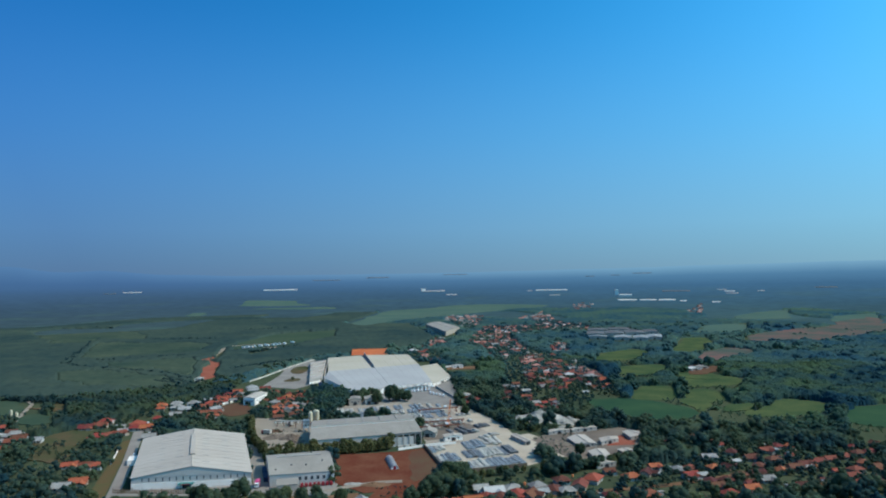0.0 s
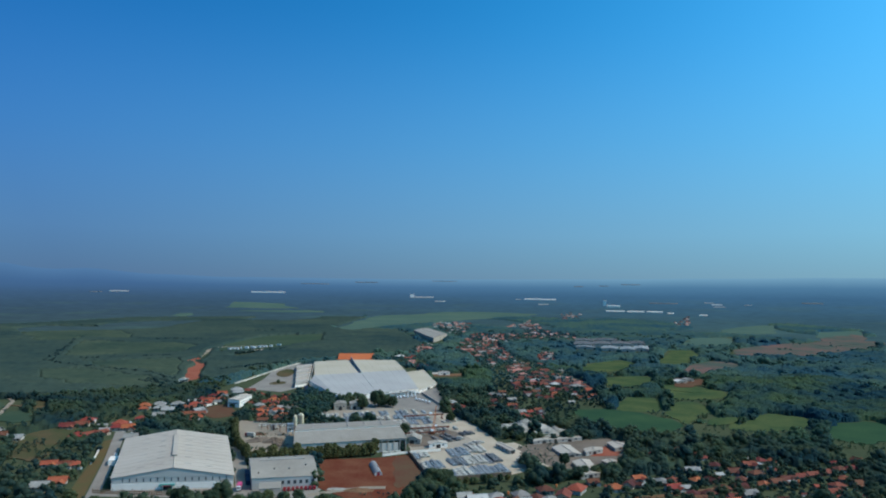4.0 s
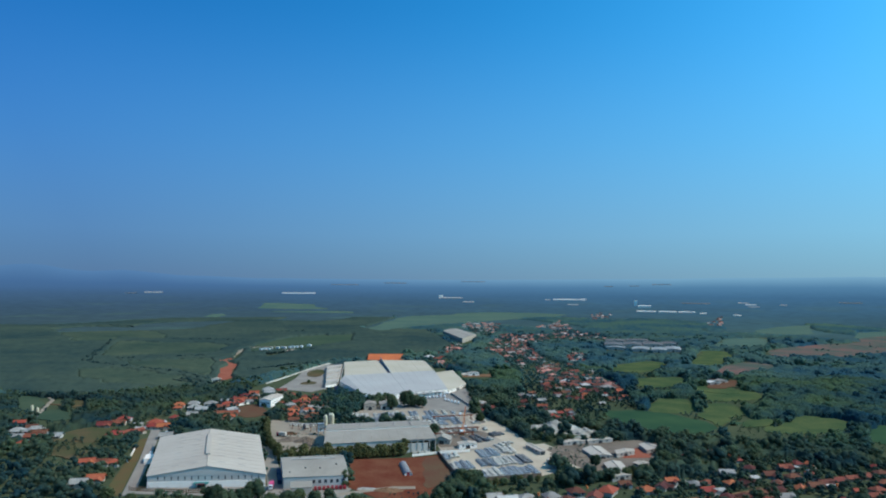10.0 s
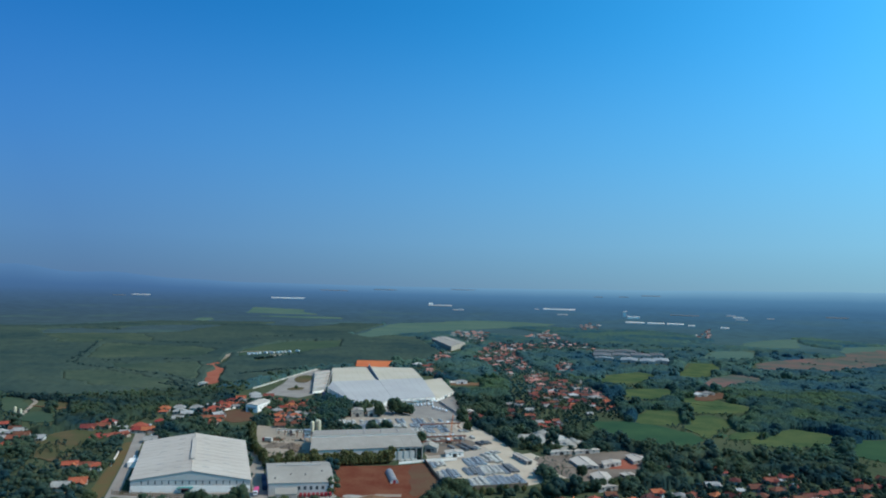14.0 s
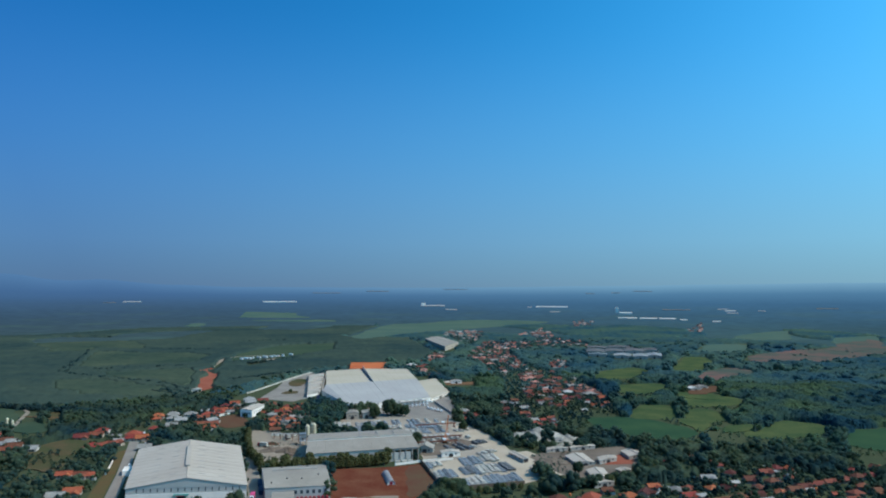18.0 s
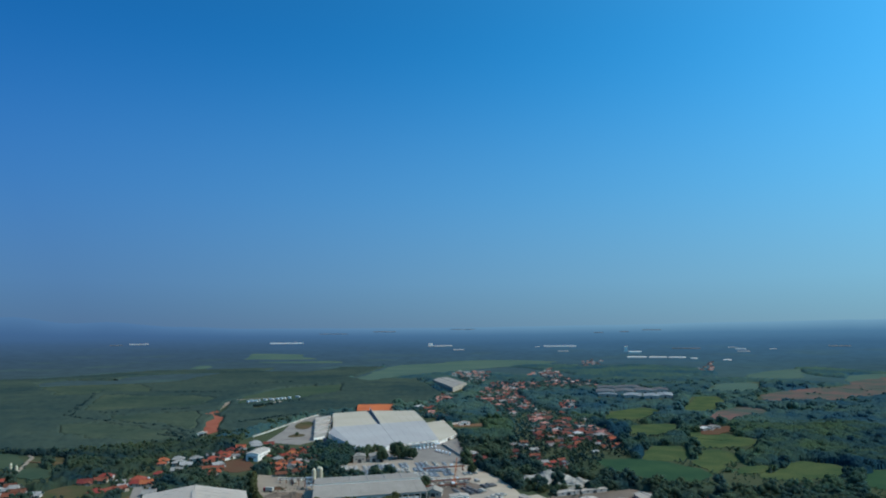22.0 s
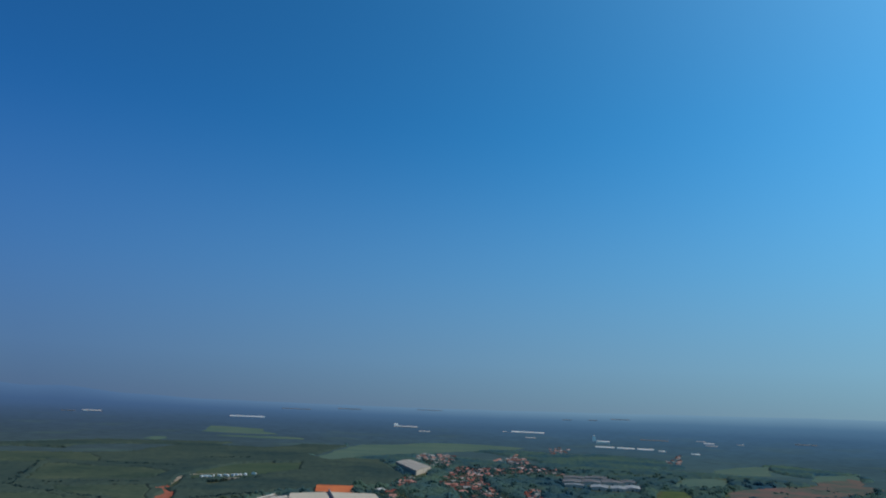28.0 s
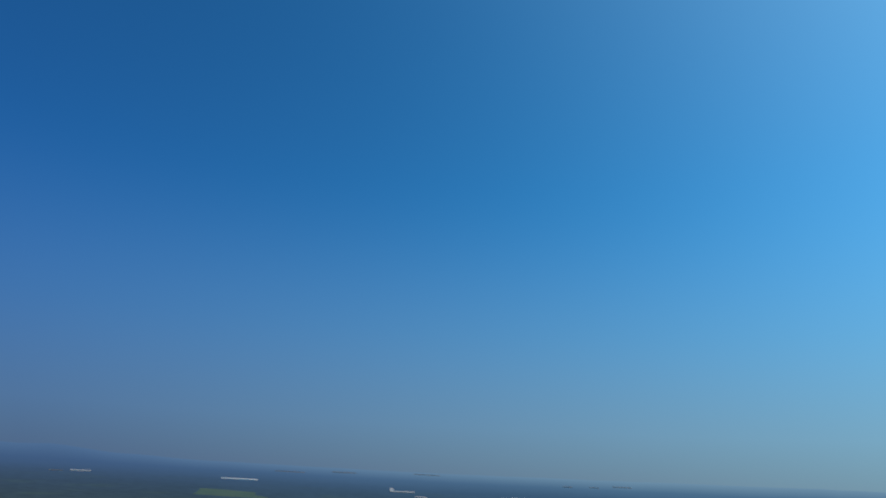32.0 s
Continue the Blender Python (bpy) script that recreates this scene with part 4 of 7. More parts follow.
def plain_shed(name, label, c, eave, ridge, roof, wall, category="shed", seams=5, doors=1, wins=3, group=""):
    o = thing(name, label, category, group=group)
    take(c, 0.08)
    walls_of(o, c, eave, wall)
    gable_end(o, c[0], c[1], eave, ridge - 0.35, wall)
    gable_end(o, c[2], c[3], eave, ridge - 0.35, wall)
    gable_roof(o, c, eave + 0.15, ridge, roof, 0.5, seams=seams)
    a = on_wall(c[0], c[1], 0.5, 0)[2]
    for i in range(doors):
        part("door", boxed(*on_wall(c[0], c[1], (i + 0.5) / doors, 0.25)[:2], 0, 3.2, 0.2, min(3.2, eave * 0.8), a), M_DARK, o)
    windows_on(o, c[0], c[1], eave * 0.5, wins, 1.3, 1.1)
    windows_on(o, c[3], c[0], eave * 0.5, wins, 1.3, 1.1)
    windows_on(o, c[1], c[2], eave * 0.5, wins, 1.3, 1.1)
    return o


def dust_collector(x, y, h):
    o = thing("dust_collector", "dark steel dust collector tower by the factory", "dust collector", pose(x, y, 0, 0, 0, 20), group="dust collectors")
    for sx in (-1.6, 1.6):
        for sy in (-1.6, 1.6):
            part("leg", boxed(sx, sy, 0, 0.35, 0.35, h * 0.6), M_NAVY, o)
    part("hopper_box", boxed(0, 0, h * 0.45, 3.8, 3.8, h * 0.4), M_NAVY, o)
    bm = bmesh.new()
    rod(bm, (0.8, 0, h * 0.8), (0.8, 0, h * 1.25), 0.5, 10)
    part("stack_pipe", bm, M_RUBBER, o)
    bm = bmesh.new()
    rod(bm, (0, 1.6, h * 0.6), (0, 9, h * 0.5), 0.45, 8)
    part("duct", bm, M_NAVY, o)


dust_collector(-137, 742, 9)
dust_collector(-117, 703, 6)
big_warehouse()
arched_shed()
middle_shed()
factory()
silo(-111, 556, 11.0, 1.7)
silo(-106.2, 559, 11.6, 1.7)
silo(-108.5, 563, 11.2, 1.7)
silo(-383, 600, 7.5, 1.2)
silo(-373, 592, 7.0, 1.2)
plain_shed("farm_store", "small white store at the red clearing", [(-300, 811), (-290, 814), (-292, 821), (-302, 818)], 3, 4.4, M_WHITE_ROOF, M_WALL_WHITE, "store", 2)
plain_shed("orange_hall", "orange steel-roofed hall behind the factory", [(-89, 1020), (-96, 1107), (-150, 1104), (-141, 1016)], 5, 9, M_ORANGE_ROOF, M_WALL_CREAM, "factory hall", 8)
plain_shed("dock_shed", "grey-brown concrete store before the factory front", [(-92, 642), (-81, 645), (-84, 659), (-95, 656)], 6, 7, M_GREY_ROOF, M_WALL_CREAM, "store", 2, 1, 3)
plain_shed("dock_shed", "grey-brown open loading shed before the factory", [(-77, 646), (-64, 650), (-67, 663), (-80, 659)], 5.5, 6.6, M_GREY_ROOF, M_WALL_GREY, "shed", 2, 2, 3)
plain_shed("boxy_warehouse", "grey-roofed warehouse with cream end wall", [(0, 1378), (30, 1496), (-15, 1690), (-46, 1600)], 9, 11, M_GREY_ROOF, M_WALL_CREAM, "warehouse")
plain_shed("office_block", "white two-storey office with flat white roof", [(-195, 655), (-183, 651), (-180, 683), (-192, 687)], 7.0, 7.9, M_WHITE_ROOF, M_WALL_WHITE, "office", 3, 1, 5)
plain_shed("open_store", "long pale-roofed store beside the haul road", [(55, 484), (59, 487), (51, 508), (47, 505)], 2.8, 3.4, M_WHITE_ROOF, M_WALL_GREY, "shed")
plain_shed("open_store", "low pale-roofed store at the yard gate", [(64, 447), (68, 451), (61, 466), (57, 463)], 2.8, 3.4, M_WHITE_ROOF, M_WALL_GREY, "shed", 3)
plain_shed("field_barn", "small pale-roofed barn on a bare plot", [(299, 834), (313, 839), (310, 848), (296, 843)], 3.0, 4.6, M_FAR_ROOF, M_WALL_GREY, "barn", 2, group="barns on the bare plot")
plain_shed("field_barn", "small pale-roofed barn on a bare plot", [(316, 850), (328, 855), (325, 863), (313, 858)], 3.0, 4.6, M_GREY_ROOF, M_WALL_GREY, "barn", 2, group="barns on the bare plot")
for pts, eave, ridge, lab in (
    ([(91, 476), (104, 479), (101, 505), (87, 497)], 2.0, 3.5, "white-roofed workshop in the ash yard"),
    ([(95, 437), (106, 440), (106, 463), (94, 458)], 2.1, 3.4, "pale-roofed workshop with open front"),
    ([(108, 481), (122, 490), (123, 497), (109, 492)], 2.5, 3.4, "low pale steel-roofed store in the ash yard"),
    ([(132, 494), (149, 502), (140, 513), (131, 512)], 2.5, 3.5, "white-roofed store by the wood"),
    ([(92, 423), (105, 429), (107, 437), (92, 432)], 2.8, 3.6, "low pale lean-to workshop"),
    ([(76, 514), (93, 521), (92, 526), (75, 519)], 2.4, 3.0, "low white-roofed pen along the yard's edge"),
    ([(95, 520), (115, 528), (114, 534), (94, 526)], 2.4, 3.0, "low white-roofed pen along the yard's edge"),
    ([(116, 455), (124, 459), (122, 464), (114, 460)], 2.4, 3.0, "small pale-roofed hut in the ash yard"),
):
    plain_shed("white_shed", lab, pts, eave, ridge, M_WHITE_ROOF, M_WALL_GREY)
for x, y, w, dp, turn, mt in (
    (296, 1345, 34, 60, -12, M_MILL_ROOF), (335, 1352, 34, 62, -12, M_MILL_ROOF), (376, 1362, 36, 66, -12, M_MILL_ROOF), (412, 1372, 26, 54, -12, M_MILL_ROOF),
    (318, 1428, 40, 46, -12, M_MILL_ROOF), (366, 1440, 44, 46, -12, M_MILL_ROOF), (326, 1256, 30, 50, -16, TILES[4]), (284, 1272, 34, 20, -14, TILES[4]), (356, 1246, 26, 52, -16, TILES[4]), (386, 1262, 26, 56, -16, TILES[4]),
):
    m = pose(x, y, 0, 0, 0, turn)
    pts = [tuple((m @ Vector(p))[:2]) for p in ((-w / 2, -dp / 2, 0), (w / 2, -dp / 2, 0), (w / 2, dp / 2, 0), (-w / 2, dp / 2, 0))]
    plain_shed("mill_hall", "pale grey steel-roofed mill hall" if mt is TILES[4] else "dull grey steel-roofed mill hall", pts, 5.0, 6.6, mt, M_WALL_GREY, "factory hall", 4, group="mill halls")


# ---- houses of the villages ----
def house(shape, tile, wall, label):
    """A single-storey house round its own origin: walls, roof, door, windows."""
    w, d, hw, hr, kind = shape
    o = thing("house", label, "house", group="village houses")
    shell = bmesh.new()
    for sx, sy, lx, ly in ((0, -d / 2, w, 0.2), (0, d / 2, w, 0.2), (-w / 2, 0, 0.2, d - 0.2), (w / 2, 0, 0.2, d - 0.2)):
        box(shell, sx, sy, 0, lx, ly, hw)
    ov = 1.0
    a, b = w / 2 + ov, d / 2 + ov
    z0, z1 = hw - 0.15, hw + hr
    if kind == "hip":
        k = max(0.5, a - b)
        ends = [(-k, 0, z1), (k, 0, z1)]
        slopes = [[(-a, -b, z0), (a, -b, z0), ends[1], ends[0]], [(a, b, z0), (-a, b, z0), ends[0], ends[1]], [(a, -b, z0), (a, b, z0), ends[1]], [(-a, b, z0), (-a, -b, z0), ends[0]]]
    else:
        ends = [(-a, 0, z1), (a, 0, z1)]
        slopes = [[(-a, -b, z0), (a, -b, z0), ends[1], ends[0]], [(a, b, z0), (-a, b, z0), ends[0], ends[1]]]
        for s in (-1, 1):
            bm = shell
            x = s * w / 2
            v = [bm.verts.new(p) for p in ((x, -d / 2, hw), (x, d / 2, hw), (x, 0, z1 - 0.3), (x - s * 0.15, -d / 2, hw), (x - s * 0.15, d / 2, hw), (x - s * 0.15, 0, z1 - 0.3))]
            for f in ((0, 1, 2), (5, 4, 3), (0, 2, 5, 3), (1, 4, 5, 2)):
                bm.faces.new([v[i] for i in f])
    part("wall", shell, wall, o)
    cover = bmesh.new()
    for pts in slopes:
        slab(cover, pts, 0.14)
    part("roof", cover, tile, o)
    bm = bmesh.new()
    rod(bm, (ends[0][0], 0, z1), (ends[1][0], 0, z1), 0.22, 5)
    part("ridge_tiles", bm, tile, o)
    if kind == "ell":  # a lower wing at right angles
        wx, wy, ww, wl, wr = w * 0.24, -d / 2 - 1.9, 4.2, 3.8, 1.3
        wing = bmesh.new()
        for sx, sy, lx, ly in ((wx - ww / 2, wy, 0.2, wl), (wx + ww / 2, wy, 0.2, wl), (wx, wy - wl / 2, ww - 0.2, 0.2)):
            box(wing, sx, sy, 0, lx, ly, hw - 0.1)
        part("wing_wall", wing, wall, o)
        wing = bmesh.new()
        y0, y1 = wy - wl / 2 - 0.8, -d * 0.12
        for s in (-1, 1):
            pts = [(wx + s * (ww / 2 + 0.8), y0, hw - 0.2), (wx, y0, hw + wr), (wx, y1, hw + wr), (wx + s * (ww / 2 + 0.8), y1, hw - 0.2)]
            slab(wing, pts if s < 0 else pts[::-1], 0.14)
        part("wing_roof", wing, tile, o)
    part("door", boxed(-w * 0.08 if kind == "ell" else w * 0.08, -d / 2 - 0.12, 0, 0.95, 0.08, 2.05), M_BARK, o, "brown wooden door")
    for x in (-w * 0.3, w * 0.32):
        part("window", boxed(x, -d / 2 - 0.12, 0.9, 1.4, 0.08, 1.2), M_GLASS, o)
    if kind == "porch":
        part("porch_roof", slab(bmesh.new(), [(-w * 0.4, -b - 2.0, hw - 0.9), (w * 0.4, -b - 2.0, hw - 0.9), (w * 0.4, -b + 0.4, hw - 0.2), (-w * 0.4, -b + 0.4, hw - 0.2)], 0.12), tile, o)
        for x in (-w * 0.36, w * 0.36):
            part("porch_post", boxed(x, -b - 1.8, 0, 0.18, 0.18, hw - 0.95), wall, o)
    return o


SHAPES = [(8.0, 6.6, 2.6, 2.1, "hip"), (9.6, 6.8, 2.6, 2.1, "gable"), (7.2, 5.8, 2.5, 1.8, "porch"), (10.6, 7.8, 2.8, 2.4, "hip"), (6.2, 5.0, 2.4, 1.4, "gable"), (10.0, 6.4, 2.6, 2.0, "ell"), (8.6, 6.2, 2.6, 2.3, "ell")]
TILE_WORDS = ["orange clay-tiled", "aged brown-tiled", "grey fibre-cement roofed", "faded red-tiled", "zinc-roofed", "pale clay-tiled", "light sheet-roofed"]
PROTO = {}
HOMES = []  # x, y, half length of each house
FAR_BM = bmesh.new()


def far_house(x, y, turn, shape, tile):
    """A house too far off to be told apart from its neighbours: walls and roof in the joined mesh."""
    w, d, hw, hr, kind = shape
    w, d = w * 1.35, d * 1.35
    # most far roofs take the haze-paled tile colour
    tile = (5, 3, 5, 5, 5, 3, 1, 5, 5, 3, 6, 2)[(round(x) * 7 + round(y) * 3) % 12] if tile in (0, 3, 4) else tile
    box(FAR_BM, x, y, 0, w, d, hw, turn)
    m = pose(x, y, 0, 0, 0, turn)
    a, b, k = w / 2 + 0.7, d / 2 + 0.7, max(0.5, w / 2 - d / 2) if kind == "hip" else w / 2 + 0.7
    v = [FAR_BM.verts.new(m @ Vector(p)) for p in ((-a, -b, hw), (a, -b, hw), (a, b, hw), (-a, b, hw), (-k, 0, hw + hr), (k, 0, hw + hr))]
    for f in ((0, 1, 5, 4), (2, 3, 4, 5), (1, 2, 5), (3, 0, 4), (3, 2, 1, 0)):
        FAR_BM.faces.new([v[i] for i in f]).material_index = tile + 1


def put_house(x, y, turn, shape=0, tile=0, scale=1.0):
    """The first of each kind is built, the others are copies of it."""
    if math.hypot(x, y) > 800:
        far_house(x, y, turn, SHAPES[shape], tile)
        SPOTS.append((x, y, 6))
        return
    if shape in (0, 1) and (round(3 * x) + round(y)) % 2:
        shape += 5  # half of the larger houses have a wing
    key = (shape, tile)
    m = pose(x, y, 0, 0, 0, turn)
    if x > 95:
        m = m @ Matrix.Scale(0.86, 4)  # the eastern houses are smaller
    if key not in PROTO:
        wall = M_PLASTER if (shape + tile) % 2 else M_WALL_CREAM
        PROTO[key] = house(SHAPES[shape], TILES[tile], wall, f"{TILE_WORDS[tile]} village house with {'greyish white' if wall is M_PLASTER else 'cream'} plaster walls")
        PROTO[key].matrix_basis = m
    else:
        copy_thing(PROTO[key], m)
    SPOTS.append((x, y, max(SHAPES[shape][:2]) * 0.62))
    HOMES.append((x, y, max(SHAPES[shape][:2]) * 0.55))
    r = math.hypot(x, y)
    SPOTS.append((x - 7 * x / r, y - 7 * y / r, 2.2))  # kept clear towards the camera, so trees don't hide the house


# along the eastern lane, from the yard wall to the woods
for x, y, t, s, k in (
    (13, 362, 10, 1, 0), (20, 368, 70, 0, 3), (25, 378, 12, 0, 6), (28, 368, 70, 0, 1), (18, 383, 10, 2, 2), (36, 382, 12, 0, 2),
    (37, 371, 75, 3, 0), (44, 371, 60, 0, 1), (50, 386, 20, 0, 2), (51, 376, 15, 4, 4), (58, 380, 60, 0, 1), (65, 377, 15, 0, 2),
    (74, 386, 70, 1, 3), (84, 398, 60, 3, 0), (73, 361, 15, 1, 3), (77, 356, 70, 3, 4), (107, 401, 12, 3, 0), (118, 409, 60, 0, 1),
):
    put_house(x, y, t, s, k)
for x, y, t, s, k in (
    (98, 362, 40, 3, 1), (108, 369, 15, 3, 3), (105, 356, 15, 4, 0), (157, 481, 15, 0, 3), (179, 493, 12, 1, 0), (181, 488, 12, 4, 6),
    (147, 418, 30, 3, 3), (139, 415, 70, 0, 2), (142, 403, 20, 0, 0), (162, 418, 15, 0, 0), (149, 403, 15, 4, 4), (149, 391, 60, 0, 1),
    (149, 382, 15, 0, 1), (159, 393, 20, 3, 1), (151, 368, 12, 3, 0), (181, 432, 15, 4, 6), (187, 453, 60, 0, 1), (193, 438, 12, 1, 1),
):
    put_house(x, y, t, s, k)
for x, y, t, s, k in (
    (211, 456, 15, 0, 3), (206, 435, 15, 3, 1), (190, 420, 60, 0, 1), (171, 402, 20, 3, 1), (182, 405, 15, 0, 1), (182, 393, 15, 0, 2),
    (170, 387, 15, 4, 3), (166, 377, 10, 1, 0), (199, 410, 70, 0, 0), (210, 416, 12, 1, 1), (219, 422, 12, 0, 1), (229, 427, 12, 1, 3),
    (241, 434, 15, 0, 3), (254, 439, 15, 3, 3), (266, 446, 15, 0, 1), (256, 424, 70, 0, 3), (276, 448, 15, 0, 3), (233, 396, 15, 1, 3),
):
    put_house(x, y, t, s, k)
for x, y, t, s, k in (
    (221, 390, 20, 0, 2), (209, 380, 15, 0, 0), (228, 385, 15, 0, 3), (242, 387, 70, 0, 1), (219, 416, 12, 4, 6),
):
    put_house(x, y, t, s, k)
# beside the western road and the farm
for x, y, t, s, k in (
    (-245, 444, 20, 0, 0), (-233, 442, 12, 1, 3), (-227, 443, 12, 0, 0), (-218, 405, 15, 1, 0), (-223, 396, 10, 1, 2), (-285, 563, 12, 1, 3),
    (-284, 576, 12, 4, 6), (-292, 555, 15, 0, 3), (-267, 521, 12, 3, 0), (-262, 529, 60, 0, 3), (-251, 552, 15, 3, 0), (-247, 556, 60, 0, 0),
    (-226, 519, 12, 1, 2), (-319, 489, 15, 0, 0), (-324, 510, 12, 1, 3), (-309, 513, 10, 1, 4), (-336, 511, 12, 0, 2), (-338, 528, 12, 0, 4),
):
    put_house(x, y, t, s, k)
for x, y, t, s, k in (
    (-340, 539, 10, 4, 2), (-257, 542, 15, 4, 4), (-266, 557, 15, 4, 2),
):
    put_house(x, y, t, s, k)


# before the big warehouse, at the foot of the view
for x, y, t, s, k in (
    (-171, 343, 10, 4, 0), (-191, 327, 8, 1, 0), (-176, 331, 12, 1, 0), (-166, 324, 80, 0, 3), (-158, 326, 15, 0, 0), (-150, 331, 70, 4, 0),
    (-157, 352, 5, 1, 0), (-143, 353, 5, 1, 1), (-211, 342, 60, 0, 0), (-143, 338, 40, 0, 2), (-132, 336, 85, 0, 1), (-195, 340, 10, 4, 2),
    (-91, 348, 10, 0, 0), (-74, 341, 5, 1, 4), (-64, 344, 80, 0, 2), (-54, 345, 15, 4, 0), (-33, 348, 10, 3, 0), (7, 362, 10, 0, 0),
):
    put_house(x, y, t, s, k)
# the western village round the bend of the road
for x, y, t, s, k in (
    (-294, 556, 20, 1, 3), (-288, 577, 10, 3, 0), (-256, 535, 60, 0, 3), (-256, 566, 10, 3, 0), (-243, 552, 20, 1, 0), (-266, 634, 15, 0, 0),
    (-259, 654, 15, 3, 2), (-241, 627, 20, 1, 4), (-243, 656, 10, 3, 2), (-250, 590, 15, 0, 0), (-239, 602, 10, 1, 2), (-226, 654, 20, 3, 0),
    (-213, 626, 60, 0, 4), (-221, 676, 10, 1, 0), (-225, 704, 20, 3, 3), (-230, 640, 15, 0, 3), (-236, 676, 10, 4, 4), (-212, 690, 20, 0, 0),
):
    put_house(x, y, t, s, k)
for x, y, t, s, k in (
    (-270, 646, 10, 3, 0), (-251, 636, 12, 3, 2), (-243, 652, 12, 3, 2), (-222, 639, 10, 3, 3), (-216, 608, 20, 1, 3), (-220, 719, 15, 1, 0),
    (-213, 746, 15, 3, 4), (-196, 738, 20, 1, 3), (-179, 714, 15, 3, 3), (-158, 682, 20, 3, 0), (-142, 661, 15, 1, 3), (-142, 628, 10, 3, 0),
    (-152, 622, 60, 1, 0), (-177, 669, 15, 4, 3), (-229, 712, 20, 1, 2), (-230, 686, 60, 0, 3), (-206, 728, 15, 1, 4), (-165, 655, 15, 0, 2),
):
    if not any((x - a) ** 2 + (y - b) ** 2 < 81 for a, b, _ in HOMES):
        put_house(x, y, t, s, k)
VILLAGES = [[(-215, 318), (-125, 325), (-125, 362), (-200, 372)], [(-110, 335), (10, 345), (10, 370), (-110, 362)], [(-300, 545), (-270, 660), (-235, 715), (-205, 690), (-225, 590), (-250, 520)]]


def village(poly, n, gap, turn, odds, seed):
    """n houses strewn over an outline, gap metres apart, turned about one way."""
    rng = random.Random(seed)
    xs, ys = [p[0] for p in poly], [p[1] for p in poly]
    VILLAGES.append(poly)
    made, tries = [], 0
    while len(made) < n and tries < n * 60:
        tries += 1
        x, y = rng.uniform(min(xs), max(xs)), rng.uniform(min(ys), max(ys))
        if not inside(poly, x, y) or any((x - a) ** 2 + (y - b) ** 2 < gap * gap for a, b in made):
            continue
        if any(inside(t, x, y) for t in TAKEN) or any((x - a) ** 2 + (y - b) ** 2 < (r + 3.2) ** 2 for a, b, r in SPOTS):
            continue
        made.append((x, y))
        put_house(x, y, turn + rng.choice((0, 0, 90)) + rng.uniform(-12, 12), rng.choice((0, 0, 1, 1, 2, 3, 4)), rng.choices(range(5), odds)[0])


village([(-212, 320), (-128, 326), (-128, 358), (-200, 362)], 16, 8.2, 10, (9, 2, 1, 4, 2), 41)
village([(-108, 338), (6, 346), (6, 366), (-108, 360)], 16, 8.2, 10, (8, 2, 2, 4, 3), 42)
EAST_LANE = [(7, 371), (20, 403), (53, 406), (83, 417), (100, 416), (136, 433), (149, 439), (195, 481), (232, 484), (244, 455), (301, 475), (241, 383), (199, 379), (167, 376), (148, 360), (107, 352), (70, 354), (8, 356)]
village(EAST_LANE, 17, 9.5, 14, (4, 6, 4, 5, 2), 31)
village([(-212, 585), (-226, 721), (-226, 756), (-210, 700), (-190, 595), (-200, 565)], 18, 11.5, 20, (7, 3, 2, 4, 2), 11)
village([(-160, 603), (-168, 744), (-134, 690), (-126, 603), (-148, 584)], 26, 11.5, 20, (8, 2, 2, 3, 2), 12)
village([(-228, 756), (-202, 804), (-180, 760), (-196, 715)], 9, 12, 20, (6, 3, 2, 4, 3), 13)
village([(119, 888), (151, 948), (169, 892), (183, 843), (170, 697), (156, 686), (150, 768), (123, 711), (96, 710), (92, 836)], 60, 9.4, 15, (6, 4, 1, 6, 1), 14)
village([(60, 650), (110, 590), (170, 660), (188, 850), (160, 1000), (136, 1130), (60, 1140), (76, 900)], 24, 20, 15, (5, 4, 2, 6, 2), 21)
village([(114, 998), (138, 1023), (128, 936), (103, 915)], 14, 10, 15, (6, 3, 1, 6, 2), 17)
village([(57, 737), (73, 738), (67, 642), (51, 641)], 6, 12, 20, (4, 3, 3, 4, 2), 16)
village([(75, 647), (104, 644), (97, 600), (77, 599)], 8, 10.5, 20, (5, 3, 3, 4, 1), 18)
village([(8, 690), (22, 690), (29, 668), (26, 636), (17, 640)], 4, 10, 20, (5, 3, 2, 4, 1), 7)
village([(83, 1530), (101, 1617), (135, 1592), (179, 1598), (163, 1417), (124, 1369), (128, 1112), (107, 1057), (79, 1107), (52, 1133), (44, 1262)], 92, 12, 15, (6, 2, 1, 7, 3), 2)
village([(232, 1799), (296, 2158), (306, 1887), (279, 1611), (338, 1619), (299, 1433), (251, 1451), (213, 1495)], 36, 16, 10, (6, 2, 1, 6, 1), 15)
village([(-7, 1838), (9, 2058), (111, 2046), (96, 1779), (52, 1500), (26, 1668)], 44, 15, 20, (3, 1, 6, 3, 5), 3)
village([(171, 1116), (191, 1176), (208, 1163), (188, 1051), (168, 1037)], 10, 14, 20, (2, 1, 4, 3, 5), 19)
village([(464, 2558), (567, 2880), (595, 2740), (522, 2433), (435, 2293)], 16, 22, 10, (5, 2, 2, 6, 2), 20)
village([(-376, 575), (-360, 560), (-321, 531), (-330, 500), (-345, 520)], 8, 13, 20, (2, 2, 4, 3, 2), 5)
village([(205, 1889), (310, 2190), (277, 1770), (230, 1721)], 18, 17, 10, (6, 1, 1, 8, 2), 51)
village([(157, 1632), (215, 1610), (339, 1633), (302, 1441), (218, 1456), (145, 1441)], 30, 15, 12, (6, 1, 1, 7, 2), 52)
village([(789, 2245), (970, 2579), (792, 2074), (703, 1954)], 12, 28, 20, (6, 2, 1, 7, 1), 53)
